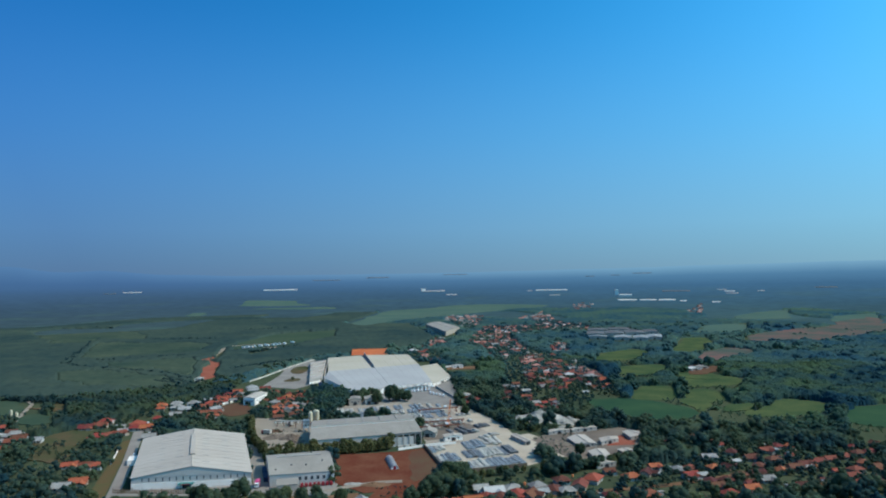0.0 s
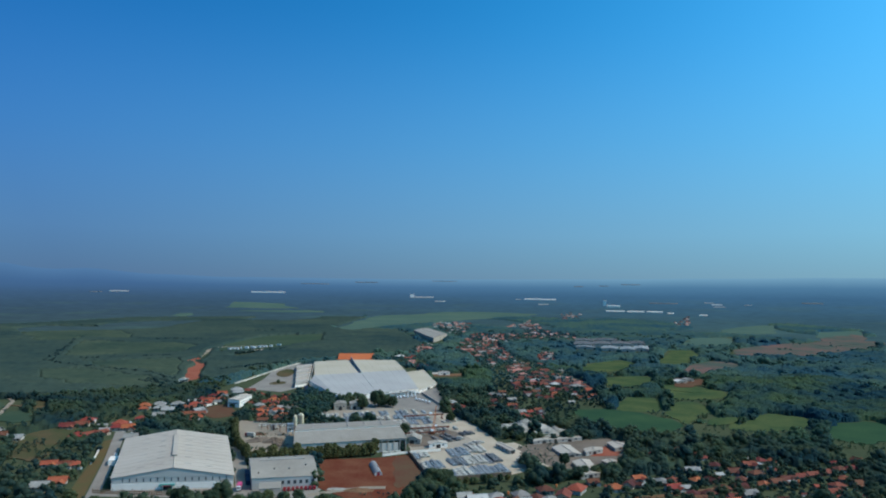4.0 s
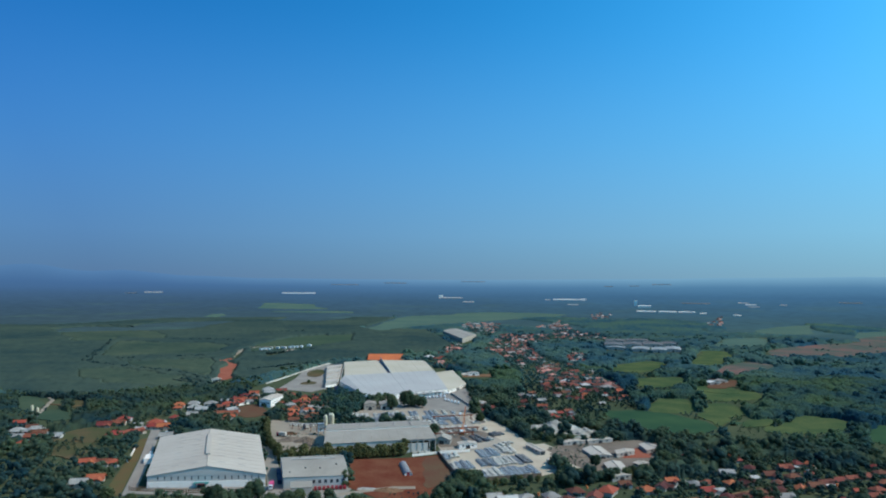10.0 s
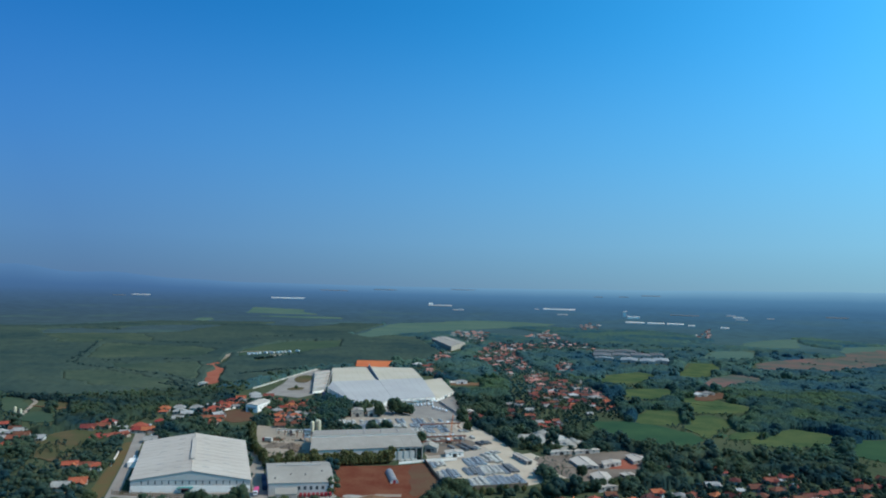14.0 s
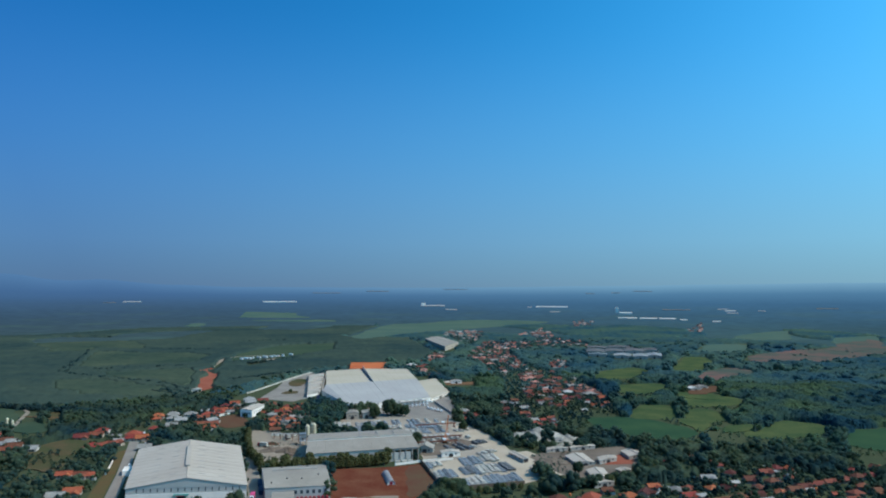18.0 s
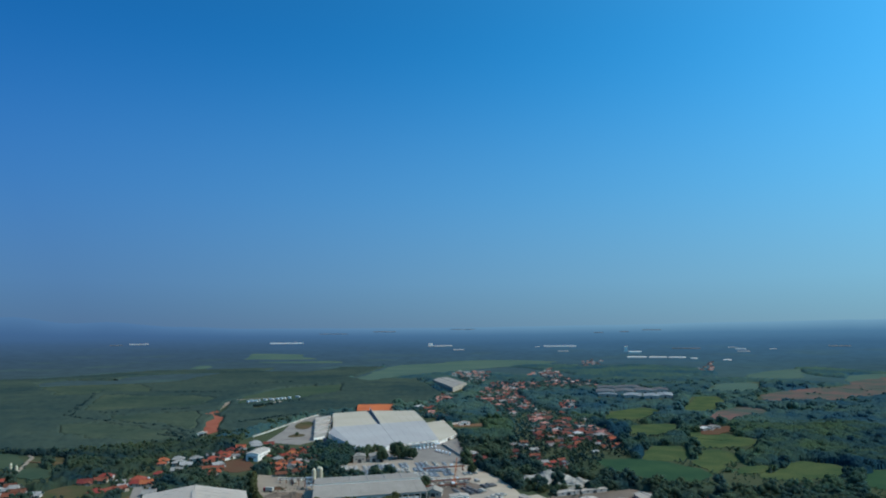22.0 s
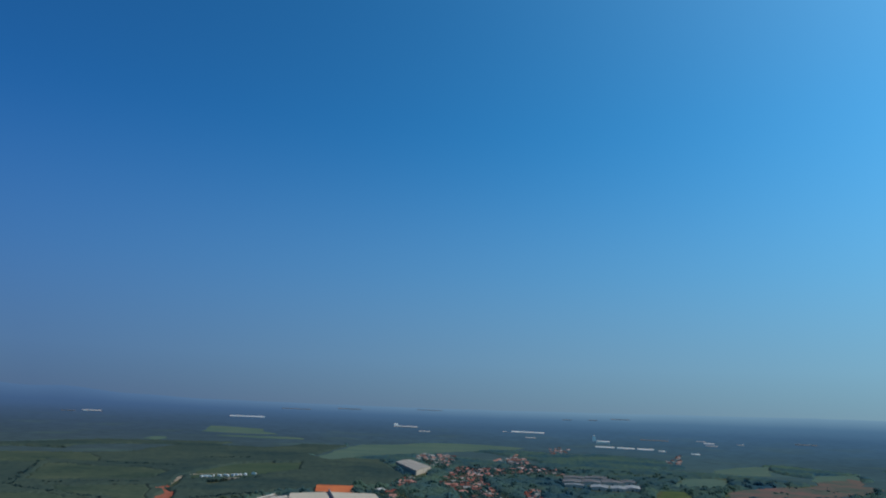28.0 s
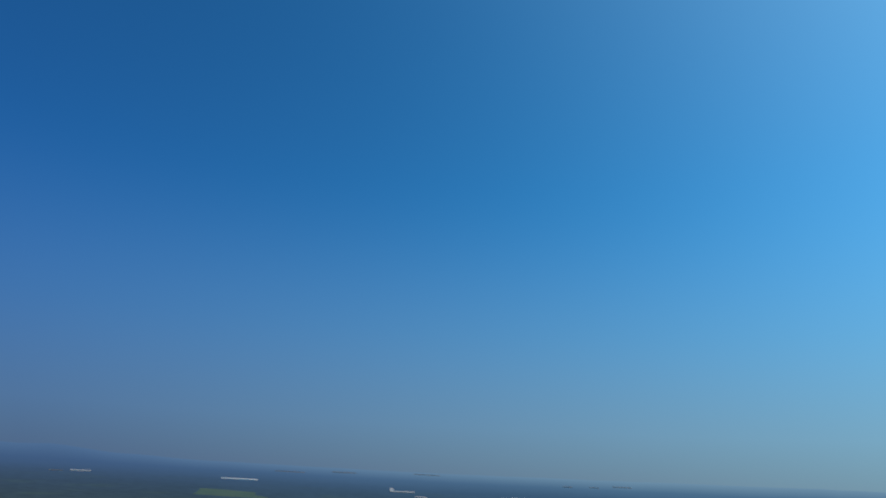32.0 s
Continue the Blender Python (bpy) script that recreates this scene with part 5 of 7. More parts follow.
village([(-43, 1219), (-9, 1336), (4, 1208), (-35, 1127)], 12, 13, 20, (5, 2, 2, 5, 3), 54)
village([(245, 677), (270, 715), (262, 669)], 4, 9, 10, (2, 2, 3, 2, 3), 55)
village([(-90, 1090), (-20, 1110), (0, 960), (-30, 980)], 6, 20, 20, (4, 3, 2, 4, 1), 8)


ob = part("far_houses", FAR_BM, M_WALL_CREAM, None)
for tile_mat in TILES:
    ob.data.materials.append(tile_mat)
tagged(ob, "faint red and grey roofs of distant village houses", "houses", kind="stuff")


# ---- small things round the houses ----
def lean_to(mat):
    o = thing("garden_shed", "small sheet-roofed lean-to shed in a garden", "shed", group="garden sheds")
    part("wall", boxed(0, 0, 0, 2.6, 2.0, 1.9), M_PLASTER, o)
    part("roof", slab(bmesh.new(), [(-1.7, -1.5, 1.9), (1.7, -1.5, 1.9), (1.7, 1.4, 2.4), (-1.7, 1.4, 2.4)], 0.1), mat, o)
    part("door", boxed(0.4, -1.03, 0, 0.8, 0.06, 1.7), M_BARK, o)
    return o


def water_tank():
    o = thing("water_tank", "orange plastic water tank on a steel stand", "water tank", group="water tanks")
    for sx in (-0.5, 0.5):
        for sy in (-0.5, 0.5):
            part("leg", boxed(sx, sy, 0, 0.1, 0.1, 3.2), M_RUST, o)
    part("platform", boxed(0, 0, 3.2, 1.4, 1.4, 0.1), M_RUST, o)
    bm = bmesh.new()
    rod(bm, (0, 0, 3.3), (0, 0, 4.6), 0.6, 12)
    rod(bm, (0, 0, 4.6), (0, 0, 4.9), 0.6, 12, 0.2)
    part("tank", bm, M_CRANE, o)
    return o


SMALL = [lean_to(TILES[4]), lean_to(TILES[3]), lean_to(TILES[6]), water_tank()]
small_rng = random.Random(77)
for hx, hy, half in list(HOMES):
    if math.hypot(hx, hy) > 640 or small_rng.random() < 0.35:
        continue
    a = small_rng.uniform(0, 6.28)
    x, y = hx + (half + 2.4) * math.cos(a), hy + (half + 2.4) * math.sin(a)
    if any(inside(t, x, y) for t in TAKEN) or any((x - u) ** 2 + (y - w) ** 2 < (r + 1.6) ** 2 for u, w, r in HOMES if (u, w) != (hx, hy)):
        continue
    k = small_rng.choices(range(4), (4, 3, 3, 1))[0]
    m = pose(x, y, 0, 0, 0, small_rng.uniform(0, 360))
    if SMALL[k].matrix_basis.translation.length < 1:
        SMALL[k].matrix_basis = m
    else:
        copy_thing(SMALL[k], m)
    HOMES.append((x, y, 1.2))

# ---- the casting yard ----
def stack(kind):
    """Long precast beams stacked on bearers, or blue steel moulds."""
    if kind == "mould":
        o = thing("steel_mould", "long blue steel casting mould on bearers", "mould", group="moulds in the yard")
        for i in range(3):
            part("mould_trough", boxed(-1.2 + 1.2 * i, 0.3 * (i % 2), 0.35, 0.95, 14.2, 0.8 + 0.3 * (i % 2)), M_BLUEPAINT, o)
            # raised dark strip paints the shade of a slot in the mould
            part("rim", boxed(-1.2 + 1.2 * i, 0.3 * (i % 2), 1.16 + 0.3 * (i % 2), 0.45, 13.8, 0.08), M_DAMP_SLOT, o, "dark strip painted as the mould's slot")
    else:
        damp = kind == "damp"
        o = thing("beam_stack", "stack of dark damp concrete beams" if damp else "stack of pale precast concrete beams", "concrete stack", group="beam stacks in the yard")
        mat = M_DAMP_SLOT if damp else M_CONCRETE
        for i in range(4):
            part("concrete_beam", boxed(-1.35 + 0.9 * i, 0.4 * (i % 2), 0.35, 0.62, 14.0 + 0.5 * (i % 3), 0.62), mat, o)
        for i in range(3):
            part("concrete_beam", boxed(-0.9 + 0.9 * i, -0.3 * (i % 2), 1.05, 0.62, 13.8, 0.62), mat, o)
    for y in (-5, 0, 5):
        part("bearer", boxed(0, y, 0.14, 3.5, 0.35, 0.22), M_BARK, o)
    return o


rng = random.Random(4)
STACKS = {}


def put_stack(x, y, turn, kind, long):
    m = pose(x, y, 0, 0, 0, turn) @ Matrix.Diagonal((1, long, rng.uniform(0.75, 1.3), 1))
    if kind in STACKS:
        copy_thing(STACKS[kind], m)
    else:
        STACKS[kind] = stack(kind)
        STACKS[kind].matrix_basis = m
    SPOTS.append((x, y, 6))


def stack_row(x0, y0, x1, y1, turn, step, moulds, damp, long):
    """Stacks side by side along a line, in runs of one kind, with a gap here and there."""
    f, L, kind = 0.0, math.hypot(x1 - x0, y1 - y0), ""
    while f < L:
        if not kind or rng.random() < 0.4:
            u = rng.random()
            kind = "mould" if u < moulds else "damp" if u < moulds + damp else "pile"
        k = f / L
        put_stack(x0 + (x1 - x0) * k, y0 + (y1 - y0) * k + rng.uniform(-1.2, 1.2), turn + rng.uniform(-2, 2), kind, long * rng.choice((1, 1, 0.95, 0.8, 0.65)))
        f += step * rng.uniform(0.95, 1.1) + (4.0 if rng.random() < 0.07 else 0.0)


for row in (
    (13, 433, 47, 447, 13, 3.6, 0.5, 0.15, 1.2), (13, 459, 47, 473, 13, 3.6, 0.55, 0.12, 1.25), (13, 485, 38, 498, 13, 3.6, 0.5, 0.15, 1.25),
    (-11, 474, -1, 480, 13, 3.9, 0.8, 0.1, 0.9), (-5, 449, 7, 456, 13, 3.9, 0.45, 0.1, 1.2),
    (-96, 590, -36, 607, 12, 4.1, 0.6, 0.2, 1.2), (-98, 612, -37, 631, 12, 4.1, 0.65, 0.15, 1.2), (-31, 588, 2, 594, 12, 4.0, 0.5, 0.2, 1.15), (-33, 610, -2, 614, 12, 4.0, 0.6, 0.2, 1.2), (-32, 632, -4, 636, 12, 4.0, 0.65, 0.2, 1.2),
    (-20, 564, 2, 570, 12, 4.6, 0.1, 0.3, 0.9), (6, 562, 22, 568, 12, 4.8, 0.1, 0.5, 0.8), (-16, 548, 8, 552, 14, 7.0, 0.1, 0.3, 0.7), (12, 524, 26, 534, 30, 6.0, 0.2, 0.4, 0.7), (26, 508, 38, 518, 30, 4.4, 0.2, 0.4, 0.6), (24, 545, 34, 552, 20, 4.6, 0.2, 0.5, 0.6), (2, 530, 12, 540, 24, 4.8, 0.1, 0.4, 0.6), (10, 592, 20, 598, 15, 4.6, 0.3, 0.3, 0.7),
):
    stack_row(*row)


def mast_crane(x, y, h, turn):
    o = thing("crane", "orange lattice-boom crane in the yard", "crane", pose(x, y, 0, 0, 0, turn))
    part("carriage", boxed(0, 0, 0.9, 3.2, 5.0, 1.6), M_CRANE, o)
    cab = part("cab", boxed(-0.9, 2.0, 2.5, 1.4, 1.8, 1.9), M_CRANE, o)
    part("cab_glass", boxed(-0.9, 2.94, 3.0, 1.1, 0.06, 1.0), M_GLASS, cab)
    for sx in (-1.5, 1.5):
        t = part("track", boxed(sx, 0, 0, 0.9, 5.6, 1.1), M_RUBBER, o, "black crawler track")
    bm = bmesh.new()
    tip = Vector((1.5, 5, h))
    for dx, dz in ((-0.7, 0), (0.7, 0), (-0.7, 1.0), (0.7, 1.0)):
        rod(bm, (dx, 1.5, 2.4 + dz), (tip.x + dx * 0.35, tip.y, tip.z + dz * 0.35), 0.13, 5)
    for i in range(14):
        f, g = i / 14, (i + 1) / 14
        a, b = Vector((-0.7, 1.5, 2.4)).lerp(tip, f), Vector((0.7, 1.5, 3.4)).lerp(tip, g)
        rod(bm, a, b, 0.07, 4)
    part("boom", bm, M_CRANE, o)
    bm = bmesh.new()
    rod(bm, tip, (tip.x, tip.y + 0.3, h * 0.35), 0.05, 4)
    part("hoist_rope", bm, M_RUBBER, o)
    part("hook_block", boxed(tip.x, tip.y + 0.3, h * 0.35 - 1, 0.6, 0.6, 1.0), M_RUST, o)
    part("counterweight", boxed(0, -3.0, 1.6, 3.0, 1.2, 1.8), M_RUST, o)


def gantry(x, y, turn, span, h):
    o = thing("gantry_crane", "red and white gantry crane over beam stacks", "gantry crane", pose(x, y, 0, 0, 0, turn), group="gantry cranes")
    for s in (-1, 1):
        for q in (-2.2, 2.2):
            bm = bmesh.new()
            rod(bm, (s * span / 2, q, 0.5), (s * span / 2, q * 0.3, h), 0.28, 6)
            part("leg", bm, M_RUST, o)
        part("wheel_beam", boxed(s * span / 2, 0, 0.2, 0.6, 6, 0.6), M_RUST, o)
    for q in (-0.9, 0.9):
        part("girder", boxed(0, q, h, span + 3, 0.4, 0.7), M_RUST, o)
    tr = part("trolley", boxed(span * 0.2, 0, h + 1.2, 2.2, 2.6, 1.2), M_WHITEPAINT, o, "white hoist trolley")
    for s in (-1, 1):
        part("rail", boxed(s * span / 2, 0, 0.12, 0.25, 26, 0.14), M_RUST, o, "rusty crane rail")


mast_crane(0.5, 547, 21, -10)
gantry(-6, 536, 16, 30, 3.2)
gantry(-4, 555, 16, 34, 3.0)
gantry(-8, 604, 18, 34, 3.4)
plain_shed("site_office", "low white-roofed site office in the yard", [(-2, 499), (11, 503), (10, 510), (-3, 506)], 3.2, 4.3, M_WHITE_ROOF, M_WALL_WHITE, "office", 2, 1, 3)
plain_shed("site_store", "grey-roofed open store beside the casting hall", [(-21, 514), (-9, 512), (-8, 524), (-20, 526)], 3.4, 6.0, M_GREY_ROOF, M_WALL_GREY, "shed", 2)


def conveyor(p, q, h0, h1):
    """A belt conveyor on trestles that rises to the batching tower."""
    o = thing("conveyor", "grey belt conveyor on steel trestles by the silos", "conveyor")
    bm = bmesh.new()
    for side in (-0.7, 0.7):
        rod(bm, (p[0], p[1] + side, h0), (q[0], q[1] + side, h1), 0.28, 5)
    part("truss", bm, M_WALL_GREY, o)
    n = 12
    for i in range(n):
        a, b = mid((*p, h0 + 0.3), (*q, h1 + 0.3), i / n), mid((*p, h0 + 0.3), (*q, h1 + 0.3), (i + 0.92) / n)
        part("belt_cover", slab(bmesh.new(), [(a[0], a[1] - 0.9, a[2]), (b[0], b[1] - 0.9, b[2]), (b[0], b[1] + 0.9, b[2]), (a[0], a[1] + 0.9, a[2])], 0.2), M_CONCRETE, o)
    for i in range(5):
        x, y, z = mid((*p, h0), (*q, h1), 0.08 + 0.21 * i)
        bm = bmesh.new()
        for side in (-1, 1):
            rod(bm, (x, y + side * 1.3, 0.1), (x, y + side * 0.6, z), 0.16, 5)
        part("trestle", bm, M_RUST, o)


def batching_tower(x, y):
    o = thing("batching_tower", "open blue steel batching tower beside the hall", "tower", pose(x, y, 0, 0, 0, 16))
    for sx in (-2, 2):
        for sy in (-2, 2):
            part("leg", boxed(sx, sy, 0, 0.35, 0.35, 9), M_BLUEPAINT, o)
    for z in (3.2, 6.2, 8.8):
        part("platform", boxed(0, 0, z, 4.8, 4.8, 0.3), M_BLUEPAINT, o)
    part("mixer_box", boxed(0, 0, 6.5, 3.4, 3.4, 2.2), M_WALL_GREY, o, "grey mixer housing")
    bm = bmesh.new()
    rod(bm, (0, 0, 3.4), (0, 0, 6.2), 0.4, 10, 1.5)
    part("hopper", bm, M_WALL_GREY, o)


conveyor((-141, 561), (-114, 546), 3.6, 7.0)
batching_tower(-111, 538)
for i in range(11):
    o = thing("column_mould", "pale concrete column lying on the works yard", "concrete column", pose(-143 + 2.4 * i, 571 - 0.15 * i, 0.15, 0, 0, 12 + 5 * math.sin(i * 2.1)), group="columns in the works yard")
    part("shaft", boxed(0, 0, 0.25, 0.9, 8.5, 0.9), M_CONCRETE, o)
    for k in (-2.8, 2.8):
        part("bearer", boxed(0, k, 0, 1.5, 0.3, 0.25), M_BARK, o)
plain_shed("gate_lodge", "white-roofed gate lodge beside the factory road", [(14, 672), (24, 676), (22, 684), (12, 680)], 3, 4.2, M_WHITE_ROOF, M_WALL_WHITE, "lodge", 2)
plain_shed("store_house", "white-roofed store on a bare plot", [(8, 893), (22, 896), (21, 903), (7, 900)], 3.5, 4.8, M_WHITE_ROOF, M_WALL_WHITE, "store", 2)


def tunnel_shed():
    """The half-round sheet hut on the red plot."""
    o = thing("tunnel_hut", "half-round grey sheet hut on red earth", "hut", pose(-36, 441, 0, 0, 0, 13))
    n, r, L = 10, 2.5, 25
    for k in range(n):
        a, b = math.pi * k / n, math.pi * (k + 1) / n
        pts = [(r * math.cos(a), -L / 2, r * math.sin(a) * 1.1), (r * math.cos(a), L / 2, r * math.sin(a) * 1.1), (r * math.cos(b), L / 2, r * math.sin(b) * 1.1), (r * math.cos(b), -L / 2, r * math.sin(b) * 1.1)]
        part("roof_sheet", slab(bmesh.new(), pts[::-1], 0.08), M_HUT, o)
    for i in range(9):
        bm = bmesh.new()
        for k in range(n):
            a, b = math.pi * k / n, math.pi * (k + 1) / n
            y = -L / 2 + L * i / 8
            rod(bm, (r * 1.02 * math.cos(a), y, r * 1.13 * math.sin(a)), (r * 1.02 * math.cos(b), y, r * 1.13 * math.sin(b)), 0.1, 4)
        part("rib", bm, M_WALL_GREY, o)
    bm = bmesh.new()
    vs = [bm.verts.new((r * 0.95 * math.cos(math.pi * k / n), -L / 2 + 0.3, r * math.sin(math.pi * k / n))) for k in range(n + 1)]
    bm.faces.new(vs)
    part("end_wall", bm, M_WALL_WHITE, o)
    part("door", boxed(0, -L / 2 + 0.15, 0, 1.8, 0.15, 2.1), M_REDPAINT, o, "red end door")
    SPOTS.append((-36, 441, 18))


tunnel_shed()


def truck(label, cargo, cab):
    o = thing("lorry", label, "lorry", group="parked lorries")
    part("chassis", boxed(0, 0, 0.7, 2.0, 8.0, 0.3), M_RUBBER, o)
    cb = part("cab", boxed(0, 3.3, 0.9, 2.3, 1.7, 2.1), cab, o)
    part("windscreen", boxed(0, 4.17, 1.9, 2.0, 0.06, 0.8), M_GLASS, cb)
    part("cargo_box", boxed(0, -0.9, 1.0, 2.4, 6.2, 2.5), cargo, o)
    for x in (-1.0, 1.0):
        for y in (3.1, -1.8, -3.0):
            bm = bmesh.new()
            rod(bm, (x - 0.14, y, 0.5), (x + 0.14, y, 0.5), 0.5, 10)
            part("wheel", bm, M_RUBBER, o)
    return o


tw = truck("white box lorry parked on the asphalt", M_WHITEPAINT, M_WHITEPAINT)
tw.matrix_basis = pose(-41, 730, 0.2, 0, 0, 34)
for i in range(13):
    copy_thing(tw, pose(-352 + 5.2 * i + rng.uniform(-3, 3), 1190 + 6.0 * i + rng.uniform(-12, 12), 0.2, 0, 0, 40 + rng.uniform(-30, 30)))
tp = truck("lorry under a faded magenta tarpaulin", M_PINK, M_WHITEPAINT)
tp.matrix_basis = pose(-110.5, 397.5, 0.15, 0, 0, 190)


def van(label, paint):
    o = thing("van", label, "van", group="vans before the arched shed")
    bm = bmesh.new()
    box(bm, 0, 0, 0.35, 1.7, 4.0, 0.75)
    bmesh.ops.bevel(bm, geom=bm.edges[:], offset=0.12, segments=2, affect="EDGES")
    bd = part("body", bm, paint, o)
    bm = bmesh.new()
    box(bm, 0, -0.2, 1.05, 1.55, 2.9, 0.8)
    bmesh.ops.bevel(bm, geom=bm.edges[:], offset=0.2, segments=2, affect="EDGES")
    part("cabin", bm, paint, o)
    part("windscreen", boxed(0, 1.22, 1.2, 1.35, 0.08, 0.5), M_GLASS, o)
    for x in (-0.75, 0.75):
        for y in (-1.25, 1.25):
            bm = bmesh.new()
            rod(bm, (x - 0.1, y, 0.32), (x + 0.1, y, 0.32), 0.32, 10)
            part("wheel", bm, M_RUBBER, o)
    return o


vr = van("dark red van parked in a row", M_REDPAINT)
vr.matrix_basis = pose(-84.5, 396.8, 0.16, 0, 0, 10)
for i in range(1, 8):
    copy_thing(vr, pose(-84.5 + 2.35 * i, 396.8 + 0.46 * i, 0.16, 0, 0, 10 + rng.uniform(-3, 3)))
for i in range(17):
    if i < 12:  # two rows before the factory, a third along the wall
        x, y, a = -38 + 3.9 * (i % 6) + 3 * (i // 6), 712 + 2.0 * (i % 6) + 19 * (i // 6), 14
    else:
        x, y, a = -17 + 3.4 * (i - 12), 702 - 4.6 * (i - 12), 8
    copy_thing(tw, pose(x, y, 0.2, 0, 0, a + rng.uniform(-8, 8)) @ Matrix.Scale(0.66, 4))["label"] = "small white box lorry before the factory"
vw = van("white van parked beside the village road", M_WHITEPAINT)
vw["group"] = "vans beside the village road"
vw.matrix_basis = pose(-246, 562, 0.22, 0, 0, 20)
for x, y, a in ((-240, 549, 24), (-251, 574, 30), (-233, 536, 18), (-215, 470, 16)):
    copy_thing(vw, pose(x, y, 0.22, 0, 0, a))
for i in range(2):
    # added navy blocks stand in for the arched shed's side in shadow
    o = thing("container", "navy block for the shaded gap between the sheds", "container", pose(-109.5 - 4.0 * i, 412 + 13 * i, 0.15, 0, 0, 17), group="navy containers")
    part("shade_block", boxed(0, 0, 0.1, 2.5, 12, 2.6), M_NAVY, o)
    for y in (-6.02, 6.02):
        part("container_door", boxed(0, y, 0.2, 2.3, 0.08, 2.4), M_NAVY, o)
    for k in range(9):
        for x in (-1.28, 1.28):
            part("corrugation", boxed(x, -5.2 + 1.3 * k, 0.2, 0.07, 0.5, 2.4), M_NAVY, o)
tr = truck("red-cabbed lorry with a pale load", M_CONCRETE, M_REDPAINT)
tr.matrix_basis = pose(-128, 560, 0.2, 0, 0, 30)
copy_thing(tr, pose(-140, 530, 0.2, 0, 0, 70))
SPOTS.append((-140, 530, 5))


# ---- walls, fences, heaps ----
def boundary(name, label, pts, h, th, mat, bay=4.0, category="wall"):
    """A wall of bays between posts along a line."""
    o = thing(name, label, category)
    for p, q in zip(pts, pts[1:]):
        L = math.hypot(q[0] - p[0], q[1] - p[1])
        n = max(1, round(L / bay))
        for i in range(n):
            a, b = mid(p, q, i / n), mid(p, q, (i + 1) / n)
            part("wall_bay", wall_between(bmesh.new(), a, b, 0, h, th), mat, o)
            part("post", boxed(a[0], a[1], 0, th + 0.2, th + 0.2, h + 0.25, on_wall(p, q, 0, 0)[2]), mat, o)


boundary("boundary_wall", "white plastered roadside wall", [(-221, 449), (-228, 470), (-236, 492)], 1.8, 0.25, M_WALL_WHITE, 6)
boundary("boundary_wall", "long pale concrete wall at the plantation's edge", [(-231, 800), (-225, 830), (-218, 880), (-211, 930), (-204, 968), (-197, 1000), (-180, 1025)], 1.7, 0.5, M_CONCRETE, 12)
boundary("boundary_wall", "pale wall of the village yard", [(-219, 650), (-213, 663), (-207, 674)], 2.0, 0.3, M_WALL_WHITE, 5)
boundary("boundary_wall", "dark stained yard wall", [(-17, 486), (-5, 436), (11, 420), (50, 432)], 2.2, 0.3, M_DARKYARD, 6)
boundary("boundary_wall", "grey wall along the lorry park", [(-12, 741), (11, 657), (24, 648)], 2.4, 0.3, M_WALL_GREY, 8)
boundary("boundary_wall", "pale low wall north of the red plot", [(-34, 476), (-17, 485), (6, 492)], 1.6, 0.3, M_WALL_WHITE, 6)
boundary("boundary_wall", "pale wall beside the bare plot", [(-2, 900), (40, 918), (48, 890)], 2.4, 0.3, M_WALL_WHITE, 8)
boundary("boundary_wall", "pale wall round the ash yard", [(84, 535), (112, 548), (145, 540)], 1.6, 0.4, M_CONCRETE, 7)


def paling(p, q):
    o = thing("fence", "brown wooden paling fence with tall posts", "fence")
    n = 34
    for i in range(n + 1):
        x, y = mid(p, q, i / n)
        part("post", boxed(x, y, 0, 0.35, 0.35, 2.6 + 0.5 * (i % 4 == 0), 2), M_BROWNFENCE, o)
    for z in (0.5, 1.6):
        part("rail", wall_between(bmesh.new(), p, q, z, z + 0.3, 0.15), M_BROWNFENCE, o)


paling((-190, 389), (-142, 386))


def heap(name, x, y, rx, ry, h, mat, label, seed, turn=0):
    """A loose heap with an uneven surface."""
    bm = bmesh.new()
    n, k = 40, 14
    rows = []
    for i in range(k + 1):
        f = i / k
        row = []
        for j in range(n):
            a = 2 * math.pi * j / n
            e = 1 + 0.3 * noise.noise((math.cos(a) * 2 + seed, math.sin(a) * 2, f * 3))
            rr = f * e
            z = h * max(0, (1 - f ** 1.3)) * (1 + 0.5 * noise.noise((math.cos(a) * f * 3, math.sin(a) * f * 3, seed)) + 0.22 * noise.noise((math.cos(a) * f * 9, math.sin(a) * f * 9, seed))) - 0.05
            row.append(bm.verts.new((rx * rr * math.cos(a), ry * rr * math.sin(a), z if i < k else -0.1)))
        rows.append(row)
    for i in range(k):
        for j in range(n):
            m = (j + 1) % n
            bm.faces.new((rows[i][j], rows[i + 1][j], rows[i + 1][m], rows[i][m]))
    o = part(name, bm, mat, None)
    o.matrix_basis = pose(x, y, 0, 0, 0, turn)
    tagged(o, label, "heap")
    SPOTS.append((x, y, max(rx, ry)))


SPOTS.append((76, 530, 9)), SPOTS.append((94, 538, 9))
heap("stone_mound", 80, 570, 22, 14, 7.0, M_STONE, "large pale heap of crushed stone", 1.0, -20)
heap("stone_mound", 62, 566, 14, 9, 4.6, M_STONE, "broad grey stone heap", 5.5, 10)
heap("stone_mound", 66, 556, 10, 7, 3.2, M_STONE, "smaller pale stone heap", 2.0)
heap("stone_mound", 98, 556, 15, 8, 4.4, M_STONE, "pale loose rubble heap", 3.0)
heap("ash_mound", 76, 485, 13, 9, 3.0, M_DARKYARD, "dark brown ash heap", 4.0)
heap("gravel_mound", -118, 516, 9, 8, 3.4, M_DARKYARD, "dark gravel heap in the works yard", 5.0)
heap("gravel_mound", -130, 520, 12, 8, 2.4, M_DARKYARD, "broad dark spoil heap in the works yard", 9.0, 30)
